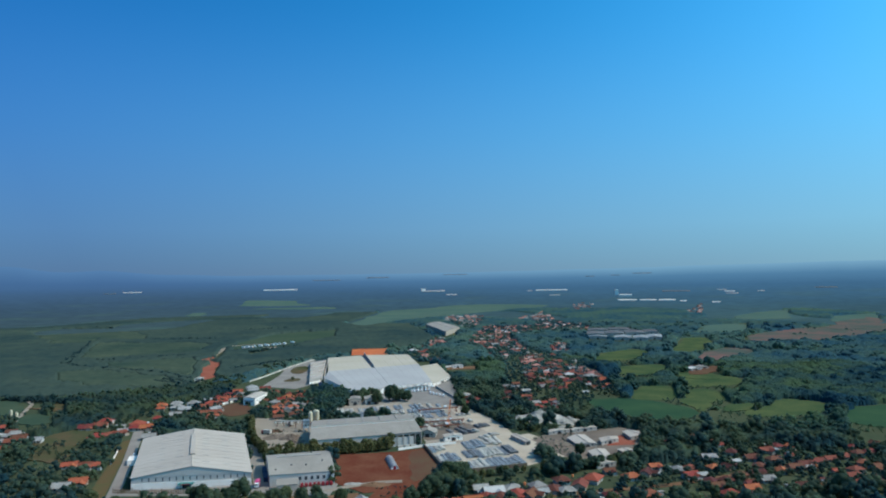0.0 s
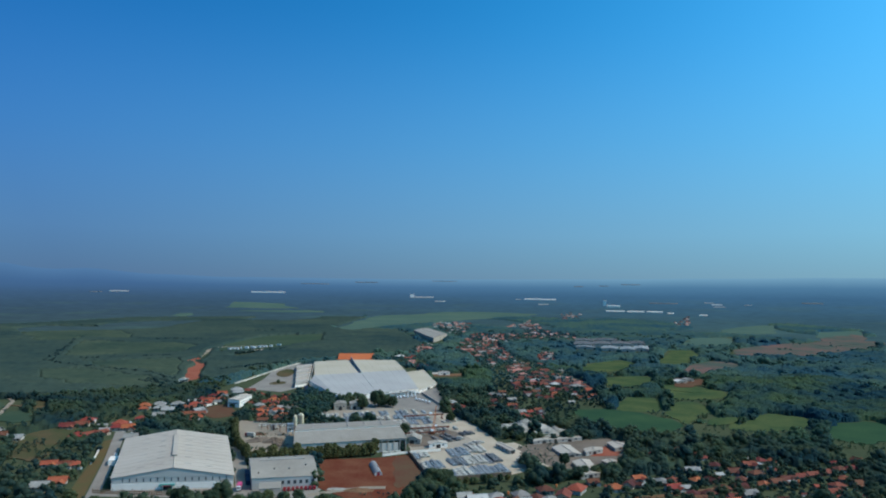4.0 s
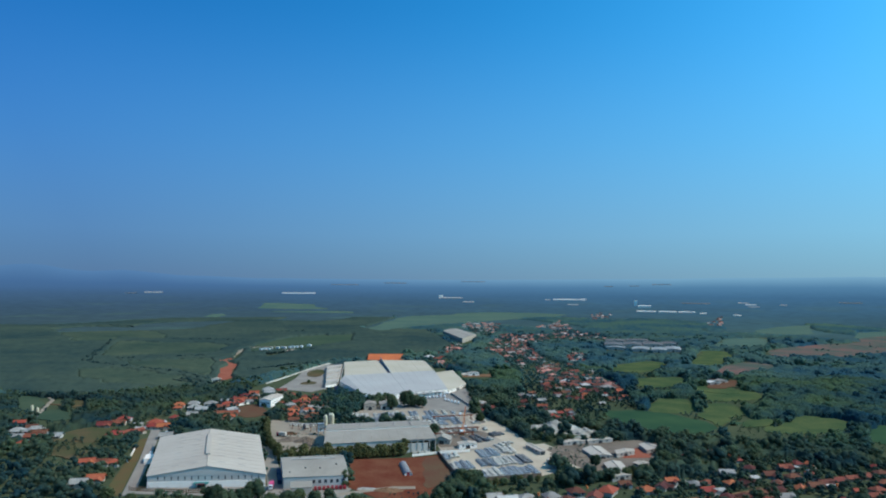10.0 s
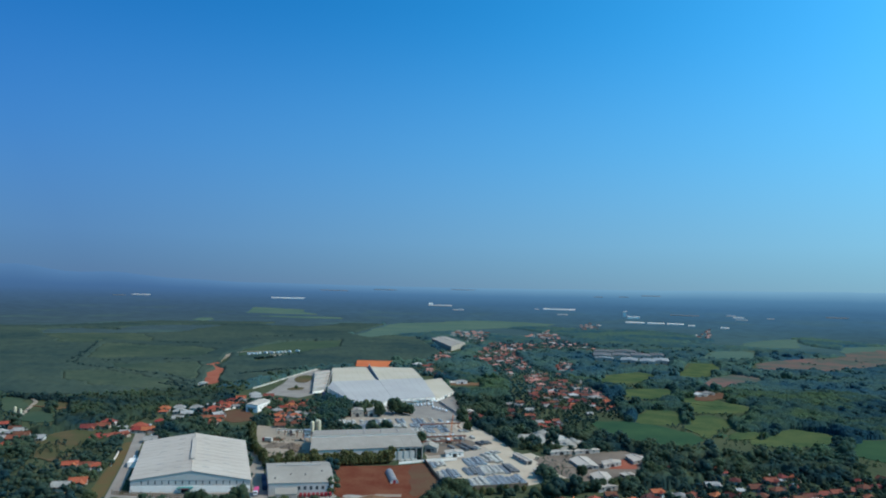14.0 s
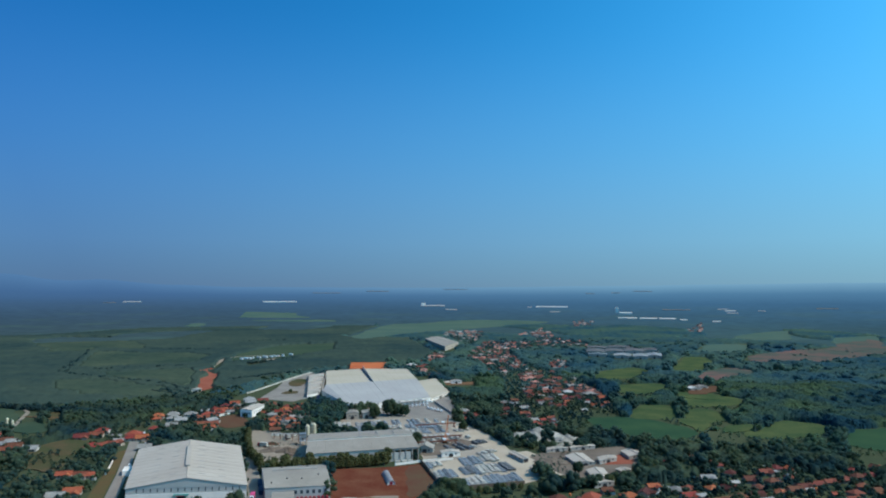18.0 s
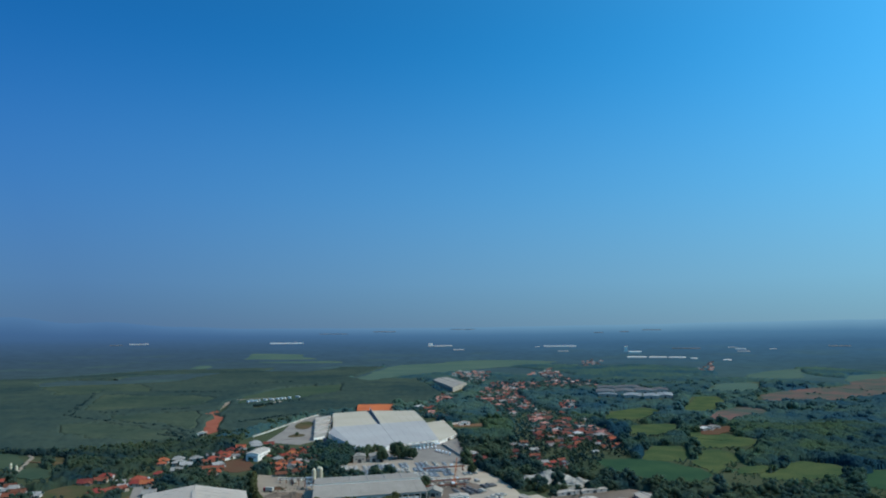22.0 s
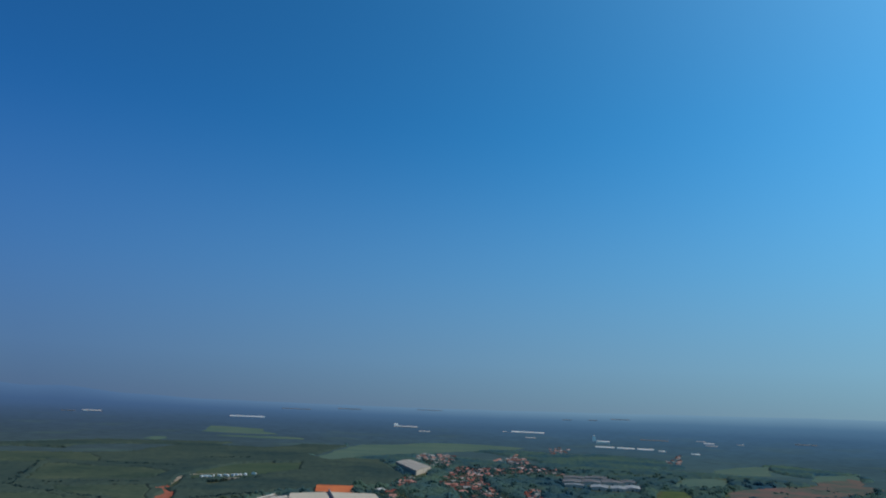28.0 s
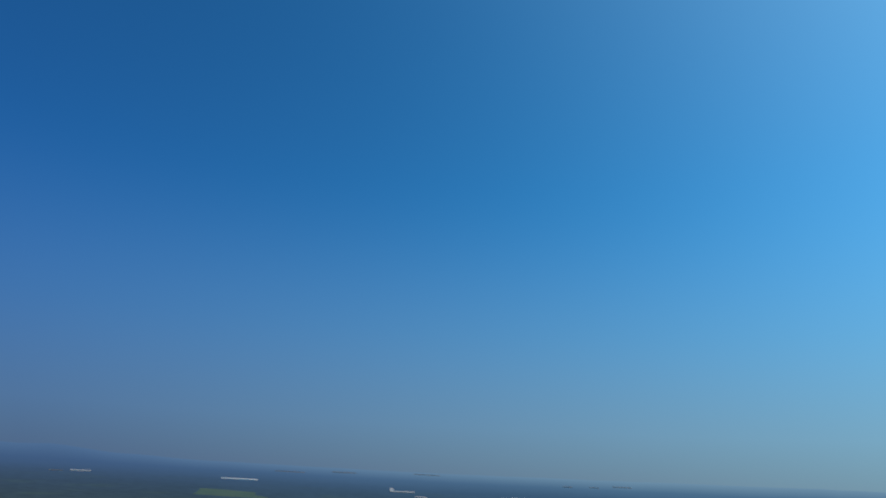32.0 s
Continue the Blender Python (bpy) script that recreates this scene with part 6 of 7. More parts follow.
heap("gravel_mound", -136, 540, 7, 5, 1.6, M_DRYEARTH, "low brown earth heap in the works yard", 10.0)
heap("gravel_mound", -112, 505, 7, 6, 2.6, M_DARKYARD, "dark sand heap in the works yard", 6.0)
heap("earth_mound", -42, 398, 9, 5, 1.6, M_SOIL, "low pale earth heap on the red plot", 7.0)
heap("earth_mound", -55, 400, 7, 3, 1.0, M_STONE, "low grey rubble heap", 8.0)


# ---- far industrial halls, on the plain and towards the skyline ----
def far_hall(x, y, z, w, d, h, turn, label, roof=None):
    o = thing("distant_hall", label, "factory hall", pose(x, y, z, 0, 0, turn), group="distant halls")
    top = h * 0.25 + (h * 0.65 if "tower" in label or "tall" in label else 0)
    # duller roof and wall colours stand in for haze on distant halls
    cover = roof or (M_FAR_ROOF if "row of white" in label or "tall" in label else M_BLUE_ROOF)
    part("wall", boxed(0, 0, -1, w, d, top + 1), M_WALL_WHITE if cover is M_FAR_ROOF else M_WALL_GREY, o)
    part("roof", slab(bmesh.new(), [(-w / 2 - 0.6, -d / 2 - 1, top), (w / 2 + 0.6, -d / 2 - 1, top), (w / 2 + 0.6, d * 0.42, top + d * 0.10), (-w / 2 - 0.6, d * 0.42, top + d * 0.10)], 0.4), cover, o)
    part("roof", slab(bmesh.new(), [(-w / 2 - 0.6, d * 0.42, top + d * 0.10), (w / 2 + 0.6, d * 0.42, top + d * 0.10), (w / 2 + 0.6, d / 2 + 1, top), (-w / 2 - 0.6, d / 2 + 1, top)], 0.4), cover, o)


def far_works(x, y, w, d, h, label, roof=None):
    """A distant hall that turns its long side to the camera."""
    r, az = math.hypot(x, y), math.atan2(x, y)
    far_hall(x, y, land_height(r, az), w, d, h, -math.degrees(az), label, roof)


far_works(828, 3281, 15, 12, 26, "tall white tower of a distant mill")
far_works(846, 3190, 57, 24, 7, "row of white halls beside a distant mill tower")
far_works(790, 2952, 78, 26, 6, "row of white halls along the far plain")
far_works(872, 2925, 70, 26, 5, "row of white halls along the far plain")
far_works(946, 2900, 66, 26, 6, "row of white halls along the far plain")
far_works(991, 2832, 26, 20, 6, "row of white halls, the smallest, far off")
far_works(1138, 3352, 130, 26, 4, "faint pale hall behind the white row", M_HAZED_ROOF)
far_works(1352, 3323, 42, 18, 6, "small white distant factory hall")
far_works(1354, 3236, 46, 18, 6, "row of white halls in the distance")
far_works(1320, 3125, 50, 18, 5, "small white distant factory hall")
far_works(1085, 2724, 30, 18, 8, "row of white halls, one alone before the wood")
far_works(1481, 3185, 30, 16, 5, "small white distant factory hall")
far_works(570, 3640, 168, 30, 6, "row of white halls, one very long, far off")
far_works(540, 3345, 50, 18, 5, "small white distant factory hall")
far_works(452, 3640, 24, 16, 6, "small white distant factory hall")
far_works(-66, 3743, 128, 34, 9, "long white hall far off")
far_works(-120, 3760, 22, 22, 14, "tall pale end of a distant hall")
far_works(32, 3512, 56, 24, 5, "pale distant factory hall")
far_works(-460, 4625, 150, 30, 5, "faint pale hall near the skyline", M_HAZED_ROOF)
far_works(-780, 4468, 180, 24, 3, "faint pale hall near the skyline", M_HAZED_ROOF)
far_works(-1677, 3640, 92, 30, 7, "long white hall far across the plain")
far_works(-1760, 3560, 60, 20, 4, "pale distant factory hall", M_HAZED_ROOF)
far_works(-940, 3872, 186, 30, 7, "row of white halls, one very long, across the plain")
far_works(73, 4779, 170, 26, 3, "faint pale hall near the skyline", M_HAZED_ROOF)
far_works(932, 4366, 56, 24, 4, "faint pale hall near the skyline", M_HAZED_ROOF)
far_works(1095, 4369, 56, 24, 4, "faint pale hall near the skyline", M_HAZED_ROOF)
far_works(1276, 4395, 116, 26, 4, "faint pale hall near the skyline", M_HAZED_ROOF)
far_works(1792, 3196, 90, 26, 3, "faint pale factory hall far off", M_HAZED_ROOF)


# ---- trees ----
def blob(rng, n_lat=4, n_lon=7):
    """An uneven closed lump of unit radius: corners and triangles."""
    v = [(0, 0, 1.0)]
    for i in range(1, n_lat):
        for j in range(n_lon):
            th, ph = math.pi * i / n_lat, 2 * math.pi * (j + 0.5 * (i % 2)) / n_lon
            k = rng.uniform(0.72, 1.12)
            v.append((k * math.sin(th) * math.cos(ph), k * math.sin(th) * math.sin(ph), k * math.cos(th)))
    v.append((0, 0, -0.8))
    f = []
    for j in range(n_lon):
        m = (j + 1) % n_lon
        f.append((0, 1 + j, 1 + m))
        for i in range(n_lat - 2):
            a, b = 1 + i * n_lon, 1 + (i + 1) * n_lon
            f += [(a + j, b + j, b + m), (a + j, b + m, a + m)]
        b = 1 + (n_lat - 2) * n_lon
        f.append((b + j, len(v) - 1, b + m))
    return np.array(v), np.array(f)


def crown_arrays(rng, radius, low, high, lumps, leaves, size, cut=(4, 6)):
    """A crown of uneven lumps, each with small leaf sprays standing off it."""
    V, F, n = [], [], 0
    for k in range(lumps):
        u, a = -0.4 + 1.35 * (k + rng.random()) / lumps, 2.4 * k + rng.uniform(-0.5, 0.5)
        q = math.sqrt(max(0.0, 1 - min(1.0, u * u))) * rng.uniform(0.5, 0.66)
        c = np.array((radius * q * math.cos(a), radius * q * math.sin(a), low + (high - low) * (0.31 + 0.45 * u)))
        r = radius * rng.uniform(0.38, 0.54)
        bv, bf = blob(rng, *cut)
        V.append(bv * (r * 0.86, r * 0.86, r * 0.74) + c)
        F.append(bf + n)
        n += len(bv)
        for i in range(leaves):
            u, ph = rng.uniform(-0.5, 1.0), rng.uniform(0, 2 * math.pi)
            s = math.sqrt(1 - min(1, u * u))
            d = np.array((s * math.cos(ph), s * math.sin(ph), u))
            p = c + d * (r, r, r * 0.78) * rng.uniform(0.82, 1.14)
            e1 = np.cross(d, (rng.uniform(-1, 1), rng.uniform(-1, 1), rng.uniform(-1, 1)))
            e1 /= np.linalg.norm(e1) + 1e-6
            e2 = np.cross(d, e1) + d * rng.uniform(-0.5, 0.5)
            w = size * rng.uniform(0.6, 1.3)
            V.append(np.array((p - e1 * w - e2 * w * 0.4, p + e1 * w * 0.2 - e2 * w, p + e1 * w + e2 * w * 0.3, p - e1 * w * 0.3 + e2 * w + d * w * 0.3)))
            F.append(np.array(((0, 1, 2), (0, 2, 3))) + n)
            n += 4
    return np.concatenate(V), np.concatenate(F)


def mesh_of(name, v, f, mat, smooth=True):
    me = bpy.data.meshes.new(name)
    me.vertices.add(len(v))
    me.vertices.foreach_set("co", np.asarray(v, np.float32).ravel())
    k = f.shape[1]
    me.loops.add(len(f) * k)
    me.loops.foreach_set("vertex_index", np.asarray(f, np.int32).ravel())
    me.polygons.add(len(f))
    me.polygons.foreach_set("loop_start", np.arange(0, len(f) * k, k, dtype=np.int32))
    me.polygons.foreach_set("use_smooth", np.full(len(f), smooth))
    me.update(calc_edges=True)
    me.materials.append(mat)
    return me


def trunk_mesh(rng, low, radius, high):
    bm = bmesh.new()
    rod(bm, (0, 0, -0.2), (0.15, 0.1, low + 0.5), 0.34, 7, 0.22)
    for k in range(4):
        a = k * 1.57 + rng.uniform(-0.4, 0.4)
        rod(bm, (0.12, 0.08, low * 0.75), (radius * 0.5 * math.cos(a), radius * 0.5 * math.sin(a), low + (high - low) * 0.45), 0.16, 5, 0.07)
    return bm


trng = random.Random(11)
KINDS = []
for i in range(9):
    R = trng.uniform(3.8, 6.0)
    hi = trng.uniform(8.5, 13.0)
    lo = hi * 0.13
    mat = LEAVES[(0, 1, 0, 1, 0, 1, 2, 0, 1)[i]]
    KINDS.append((R, lo, hi, mesh_of("crown", *crown_arrays(trng, R, lo, hi, 16, 36, 0.46), mat), mat))
# slim upright trees for the hedges
for i in range(3):
    KINDS.append((2.6, 0.4, 8.0 + i, mesh_of("crown", *crown_arrays(trng, 2.6, 0.4, 8.0 + i, 14, 40, 0.42), LEAVES[2 if i != 1 else 1]), LEAVES[2]))
TRUNKS = []
for R, lo, hi, me, mat in KINDS:
    o = part("trunk", trunk_mesh(trng, lo, R, hi), M_BARK, None)
    TRUNKS.append(o.data)
    bpy.data.objects.remove(o)
TREE_COUNT = [0]
TREE_WORDS = ["broad dark green tree", "broad mid-green tree", "yellow-green tree"]


def put_tree(x, y, k, s=1.0, where="among the village houses"):
    R, lo, hi, me, mat = KINDS[k]
    word = "slim yellow-green hedge tree" if k > 8 else TREE_WORDS[LEAVES.index(mat)]
    o = thing("tree", f"{word} {where}", "tree", pose(x, y, 0, 0, 0, trng.uniform(0, 360)), group="trees")
    o.scale = (s, s, s * trng.uniform(0.85, 1.12))
    for name, data in (("trunk", TRUNKS[k]), ("crown", me)):
        c = new(name, data)
        c.parent = o
    SPOTS.append((x, y, R * s * 0.8))
    TREE_COUNT[0] += 1


def tree_line(x0, y0, x1, y1, step, kinds, s=1.0, where="in a hedge row", jit=0.8):
    L = math.hypot(x1 - x0, y1 - y0)
    n = max(1, round(L / step))
    for i in range(n + 1):
        f = i / n
        put_tree(x0 + (x1 - x0) * f + trng.uniform(-jit, jit), y0 + (y1 - y0) * f + trng.uniform(-jit, jit), trng.choice(kinds), s * trng.uniform(0.85, 1.15), where)


# hedges and lone trees between the works
tree_line(-120, 457, -40, 480.5, 2.5, (9, 9, 11), 1.15, "in the hedge before the casting hall")
tree_line(-119, 453.5, -42, 476.5, 2.8, (9, 11), 1.0, "in the hedge before the casting hall")
tree_line(-166, 578, -149, 522, 4.0, (9, 11), 1.0, "in the row behind the warehouse")
tree_line(-148, 516, -124, 464, 4.0, (9, 11), 1.0, "in the row beside the warehouse")
for x, y, k, s in ((-131, 362, 0, 1.2), (-123, 358, 2, 1.2), (-116, 362, 4, 1.25), (-113, 374, 0, 1.2), (-101, 362, 1, 1.0), (-94, 370, 2, 0.9), (-86, 358, 4, 0.8), (-178, 365, 1, 0.7), (-194, 372, 3, 0.7), (-170, 362, 0, 0.6), (-73, 379, 0, 0.7), (-80, 380, 6, 0.5),
                   (1, 396, 0, 1.3), (-4, 388, 2, 1.2), (6, 405, 4, 1.1), (-9, 378, 0, 1.2), (4, 381, 1, 1.1), (10, 412, 0, 0.8), (-78, 366, 0, 0.9), (-68, 362, 2, 0.85), (-20, 364, 0, 1.0), (-13, 369, 4, 1.0), (-28, 358, 1, 0.8), (-98, 354, 1, 0.9), (-88, 372, 3, 0.7), (-58, 371, 1, 0.7)):
    put_tree(x, y, k, s, "at the edge of the works")
for x, y, k, s in ((-52, 662, 0, 1.5), (-46, 666, 2, 1.4), (-56, 668, 4, 1.4), (-66, 648, 0, 1.2), (-38, 660, 4, 1.1), (-22, 545, 0, 0.9), (62, 535, 1, 0.6), (70, 532, 0, 0.6), (84, 534, 2, 0.55), (78, 531, 0, 0.6), (16, 596, 1, 0.8), (-183, 812, 1, 0.45), (66, 526, 1, 0.55), (74, 524, 0, 0.5), (57, 532, 2, 0.55), (88, 455, 0, 0.8)):
    put_tree(x, y, k, s, "beside the casting yard")
tree_line(16, 408, 60, 421, 5.0, (0, 1, 2, 4, 6), 0.5, "along the yard wall", 2)
tree_line(60, 421, 108, 434, 5.5, (0, 1, 2, 4), 0.7, "behind the village row", 2)


def free(x, y, grow=0.0):
    """Which of the points are clear of all that is built."""
    ok = np.ones(len(x), bool)
    for p in TAKEN:
        ok &= ~inside(p, x, y)
    for a, b, r in SPOTS:
        ok &= (x - a) ** 2 + (y - b) ** 2 > (r + grow) ** 2
    return ok


def strewn(n, r0, r1, a0, a1, seed):
    """Points spread evenly over a sector round the camera's foot."""
    g = np.random.default_rng(seed)
    r = np.sqrt(g.uniform(r0 * r0, r1 * r1, n))
    a = np.radians(g.uniform(a0, a1, n))
    return r * np.sin(a), r * np.cos(a)


def thinned(x, y, gap):
    """Drops points nearer than gap to an earlier one."""
    cells, keep = {}, []
    for i in range(len(x)):
        c = (int(x[i] // gap), int(y[i] // gap))
        near = [j for dx in (-1, 0, 1) for dy in (-1, 0, 1) for j in cells.get((c[0] + dx, c[1] + dy), ())]
        if all((x[i] - x[j]) ** 2 + (y[i] - y[j]) ** 2 > gap * gap for j in near):
            cells.setdefault(c, []).append(i)
            keep.append(i)
    return x[keep], y[keep]


def settled(x, y):
    """Which of the points lie in a village."""
    r = np.zeros(len(x), bool)
    for p in VILLAGES:
        r |= inside(p, x, y)
    return r


PLANTATION = [(-2200, 2880), (-640, 760), (-470, 700), (-390, 700), (-300, 760), (-250, 850), (-232, 930), (-190, 1040), (-120, 1110), (-30, 1180), (-20, 1330), (-90, 1720), (-280, 1820), (-200, 2000), (-260, 2550), (-700, 2620), (-900, 2880)]

# single trees nearest to the camera
x, y = strewn(2900, 318, 560, -38, 38, 21)
ok = free(x, y, 1.5)
x, y = thinned(x[ok], y[ok], 6.2)
ok = ((x > -110) | (x < -200) | (y > 372)) & ~settled(x, y)
x, y = x[ok], y[ok]
order = np.argsort(x * x + y * y)[: max(0, 296 - TREE_COUNT[0])]
for i in order:
    put_tree(float(x[i]), float(y[i]), trng.choice((0, 1, 2, 3, 4, 5, 7, 8, 6, 6, 1, 3)), trng.uniform(0.55, 0.95))


def woods(name, x, y, label, lumps, leaves, size, seed, smin=0.6, smax=1.1, mat=None, hs=1.0, cut=(4, 6), rad=(4.0, 6.2)):
    """Many trees in one mesh."""
    rng = random.Random(seed)
    temps = [crown_arrays(rng, rng.uniform(*rad), 1.0, rng.uniform(8, 12) * hs, lumps, leaves, size, cut) for _ in range(7)]
    g = np.random.default_rng(seed)
    V, F, n = [], [], 0
    for i in range(len(x)):
        v, f = temps[i % 7]
        a, s = g.uniform(0, 6.28), g.uniform(smin, smax)
        c, d = math.cos(a) * s, math.sin(a) * s
        w = np.empty_like(v)
        w[:, 0], w[:, 1], w[:, 2] = v[:, 0] * c - v[:, 1] * d + x[i], v[:, 0] * d + v[:, 1] * c + y[i], v[:, 2] * s * g.uniform(0.8, 1.15)
        V.append(w)
        F.append(f + n)
        n += len(v)
    ob = new(name, mesh_of(name, np.concatenate(V), np.concatenate(F), mat or M_WOODS))
    return tagged(ob, label, "woods", kind="stuff")


def clumpy(x, y, scale, cut, seed=0.0):
    """Keeps points where a slow noise is above cut."""
    return np.array([noise.noise((a * scale + seed, b * scale, seed)) > cut for a, b in zip(x, y)], bool)


x, y = strewn(46000, 318, 950, -38, 40, 22)
ok = free(x, y, 1.0) & ~inside(PLANTATION, x, y)
x, y = thinned(x[ok], y[ok], 6.8)
ok = clumpy(x, y, 0.011, -0.3, 3.0) & ~settled(x, y)
x, y = x[ok], y[ok]
west = x < -100 - 0.0 * y
yard_side = ~west & (((x < 135) & (y < 760)) | (x * x + y * y < 570 ** 2))
woods("woods", x[yard_side], y[yard_side], "olive green trees round the works and the eastern lane", 8, 9, 0.75, 16, 0.5, 1.1, M_WARMWOODS, 1.05, rad=(5.2, 7.4))
west_or_yard = west | yard_side
sx, sy = x[~west_or_yard], y[~west_or_yard]
edge = np.hypot(sx, sy) < 665
bx, by = thinned(sx[~edge], sy[~edge], 15)
sx, sy = np.concatenate((sx[edge], bx)), np.concatenate((sy[edge], by))
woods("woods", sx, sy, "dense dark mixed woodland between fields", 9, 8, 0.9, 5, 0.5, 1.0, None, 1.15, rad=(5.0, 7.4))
woods("woods", x[west], y[west], "warm green mixed woodland round the western village", 4, 7, 0.9, 15, 0.45, 0.95, M_WARMWOODS, rad=(5.4, 7.4))
x, y = strewn(70000, 318, 1800, -34, 36, 25)
ok = settled(x, y)
for a, c, r in HOMES:
    ok &= (x - a) ** 2 + (y - c) ** 2 > (r - 0.3) ** 2
for p in TAKEN:
    ok &= ~inside(p, x, y)
x, y = thinned(x[ok], y[ok], 5.2)
fore = x * x + y * y < 430 ** 2
back = x * x + y * y > 820 ** 2
bx, by = thinned(x[back], y[back], 7.2)
woods("garden_trees", bx, by, "low trees among the roofs of distant villages", 5, 3, 1.1, 44, 0.34, 0.72, M_FARWOODS, rad=(5, 7))
woods("garden_trees", x[~fore & ~back], y[~fore & ~back], "small garden trees among village houses", 6, 5, 0.8, 10, 0.30, 0.66, M_WARMWOODS)
woods("garden_trees", x[fore], y[fore], "low green garden trees between close-set houses", 5, 14, 0.6, 37, 0.18, 0.5, M_WARMWOODS)
# taller trees between the older eastern houses
x, y = strewn(6000, 360, 540, 14, 36, 35)
ok = settled(x, y)
for a, c, r in HOMES:
    ok &= (x - a) ** 2 + (y - c) ** 2 > (r * 0.8) ** 2
x, y = thinned(x[ok], y[ok], 10.5)
woods("garden_trees", x, y, "taller dark trees between brown-roofed houses", 8, 10, 0.6, 36, 0.4, 0.72, M_WARMWOODS)
x, y = strewn(26000, 950, 1700, -38, 40, 23)
ok = free(x, y, 2.0) & ~inside(PLANTATION, x, y)
x, y = thinned(x[ok], y[ok], 24.0)
ok = clumpy(x, y, 0.006, -0.3, 6.0) & ~settled(x, y)
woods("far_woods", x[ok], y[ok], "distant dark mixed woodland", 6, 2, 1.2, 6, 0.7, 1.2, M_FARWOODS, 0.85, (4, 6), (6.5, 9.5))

# scattered trees on the far fields
x, y = strewn(30000, 900, 1700, 5, 40, 38)
ok = np.zeros(len(x), bool)
for p in FIELDS[9:11]:
    ok |= inside(p, x, y)
x, y = x[ok], y[ok]
ok = clumpy(x, y, 0.02, 0.3, 4.0)
x, y = thinned(x[ok], y[ok], 15)
woods("far_woods", x, y, "scattered trees and hedges on distant fields", 5, 2, 1.2, 39, 0.25, 0.5, M_FARWOODS, 0.45, (4, 6), (6, 9))


# ---- plantation: an even, low canopy in blocks ----
def canopy(name, label, keep, a0, a1, r0, r1, top, rough, mat, seed, na=230, step=1.0085):
    """A bumpy sheet of close-set crowns where keep(x, y) holds."""
    g = np.random.default_rng(seed)
    rs, r = [], r0
    while r < r1:
        rs.append(r)
        r *= step
    az = np.radians(np.linspace(a0, a1, na))
    rr, aa = np.meshgrid(rs, az, indexing="ij")
    rr = rr * (1 + g.uniform(-0.003, 0.003, rr.shape))
    aa = aa + g.uniform(-0.0006, 0.0006, aa.shape)
    x, y = rr * np.sin(aa), rr * np.cos(aa)
    ok = (keep(x.ravel(), y.ravel()) & free(x.ravel(), y.ravel(), 5.0)).reshape(x.shape)
    k = 0.16 if r0 < 600 else 0.1
    lumps = np.array([noise.noise((u * k, w * k, seed)) + 0.5 * noise.noise((u * k * 0.25, w * k * 0.25, seed + 5)) for u, w in zip(x.ravel(), y.ravel())]).reshape(x.shape)
    z = np.where(ok, top + rough * (1.3 * lumps + g.uniform(-0.35, 0.35, x.shape)), -0.6)
    v = np.stack([x, y, z], -1).reshape(-1, 3)
    i, j = np.meshgrid(np.arange(len(rs) - 1), np.arange(na - 1), indexing="ij")
    a = (i * na + j).ravel()
    f = np.stack([a, a + 1, a + na + 1, a + na], -1)
    f = f[ok.ravel()[f].any(axis=1)]
    ob = new(name, mesh_of(name, v, f, mat))
    tagged(ob, label, name.replace("_", " "), kind="stuff")


def tree_tops(x, y, cell, seed):
    """The height, from 0 to 1, of close-set domed crowns at the points: one crown of its own size in every cell of a jittered grid."""
    best = np.zeros(x.shape)
    ci, cj = np.floor(x / cell).astype(np.int64), np.floor(y / cell).astype(np.int64)
    for di in (-1, 0, 1):
        for dj in (-1, 0, 1):
            i, j = ci + di, cj + dj
            h = [np.modf(np.abs(np.sin(i * a + j * b + seed * 1.7) * 43758.5453))[0] for a, b in ((12.9898, 78.233), (39.346, 11.135), (73.156, 52.235), (7.431, 95.77))]
            dx, dy = x - (i + 0.15 + 0.7 * h[0]) * cell, y - (j + 0.15 + 0.7 * h[1]) * cell
            r = cell * (0.62 + 0.45 * h[2])
            best = np.maximum(best, np.sqrt(np.clip(1 - (dx * dx + dy * dy) / (r * r), 0, 1)) * (0.6 + 0.4 * h[3]))
    return best


def slow_noise(x, y, scale, seed):
    return np.array([noise.noise((u * scale, w * scale, seed)) for u, w in zip(x.ravel(), y.ravel())]).reshape(x.shape)


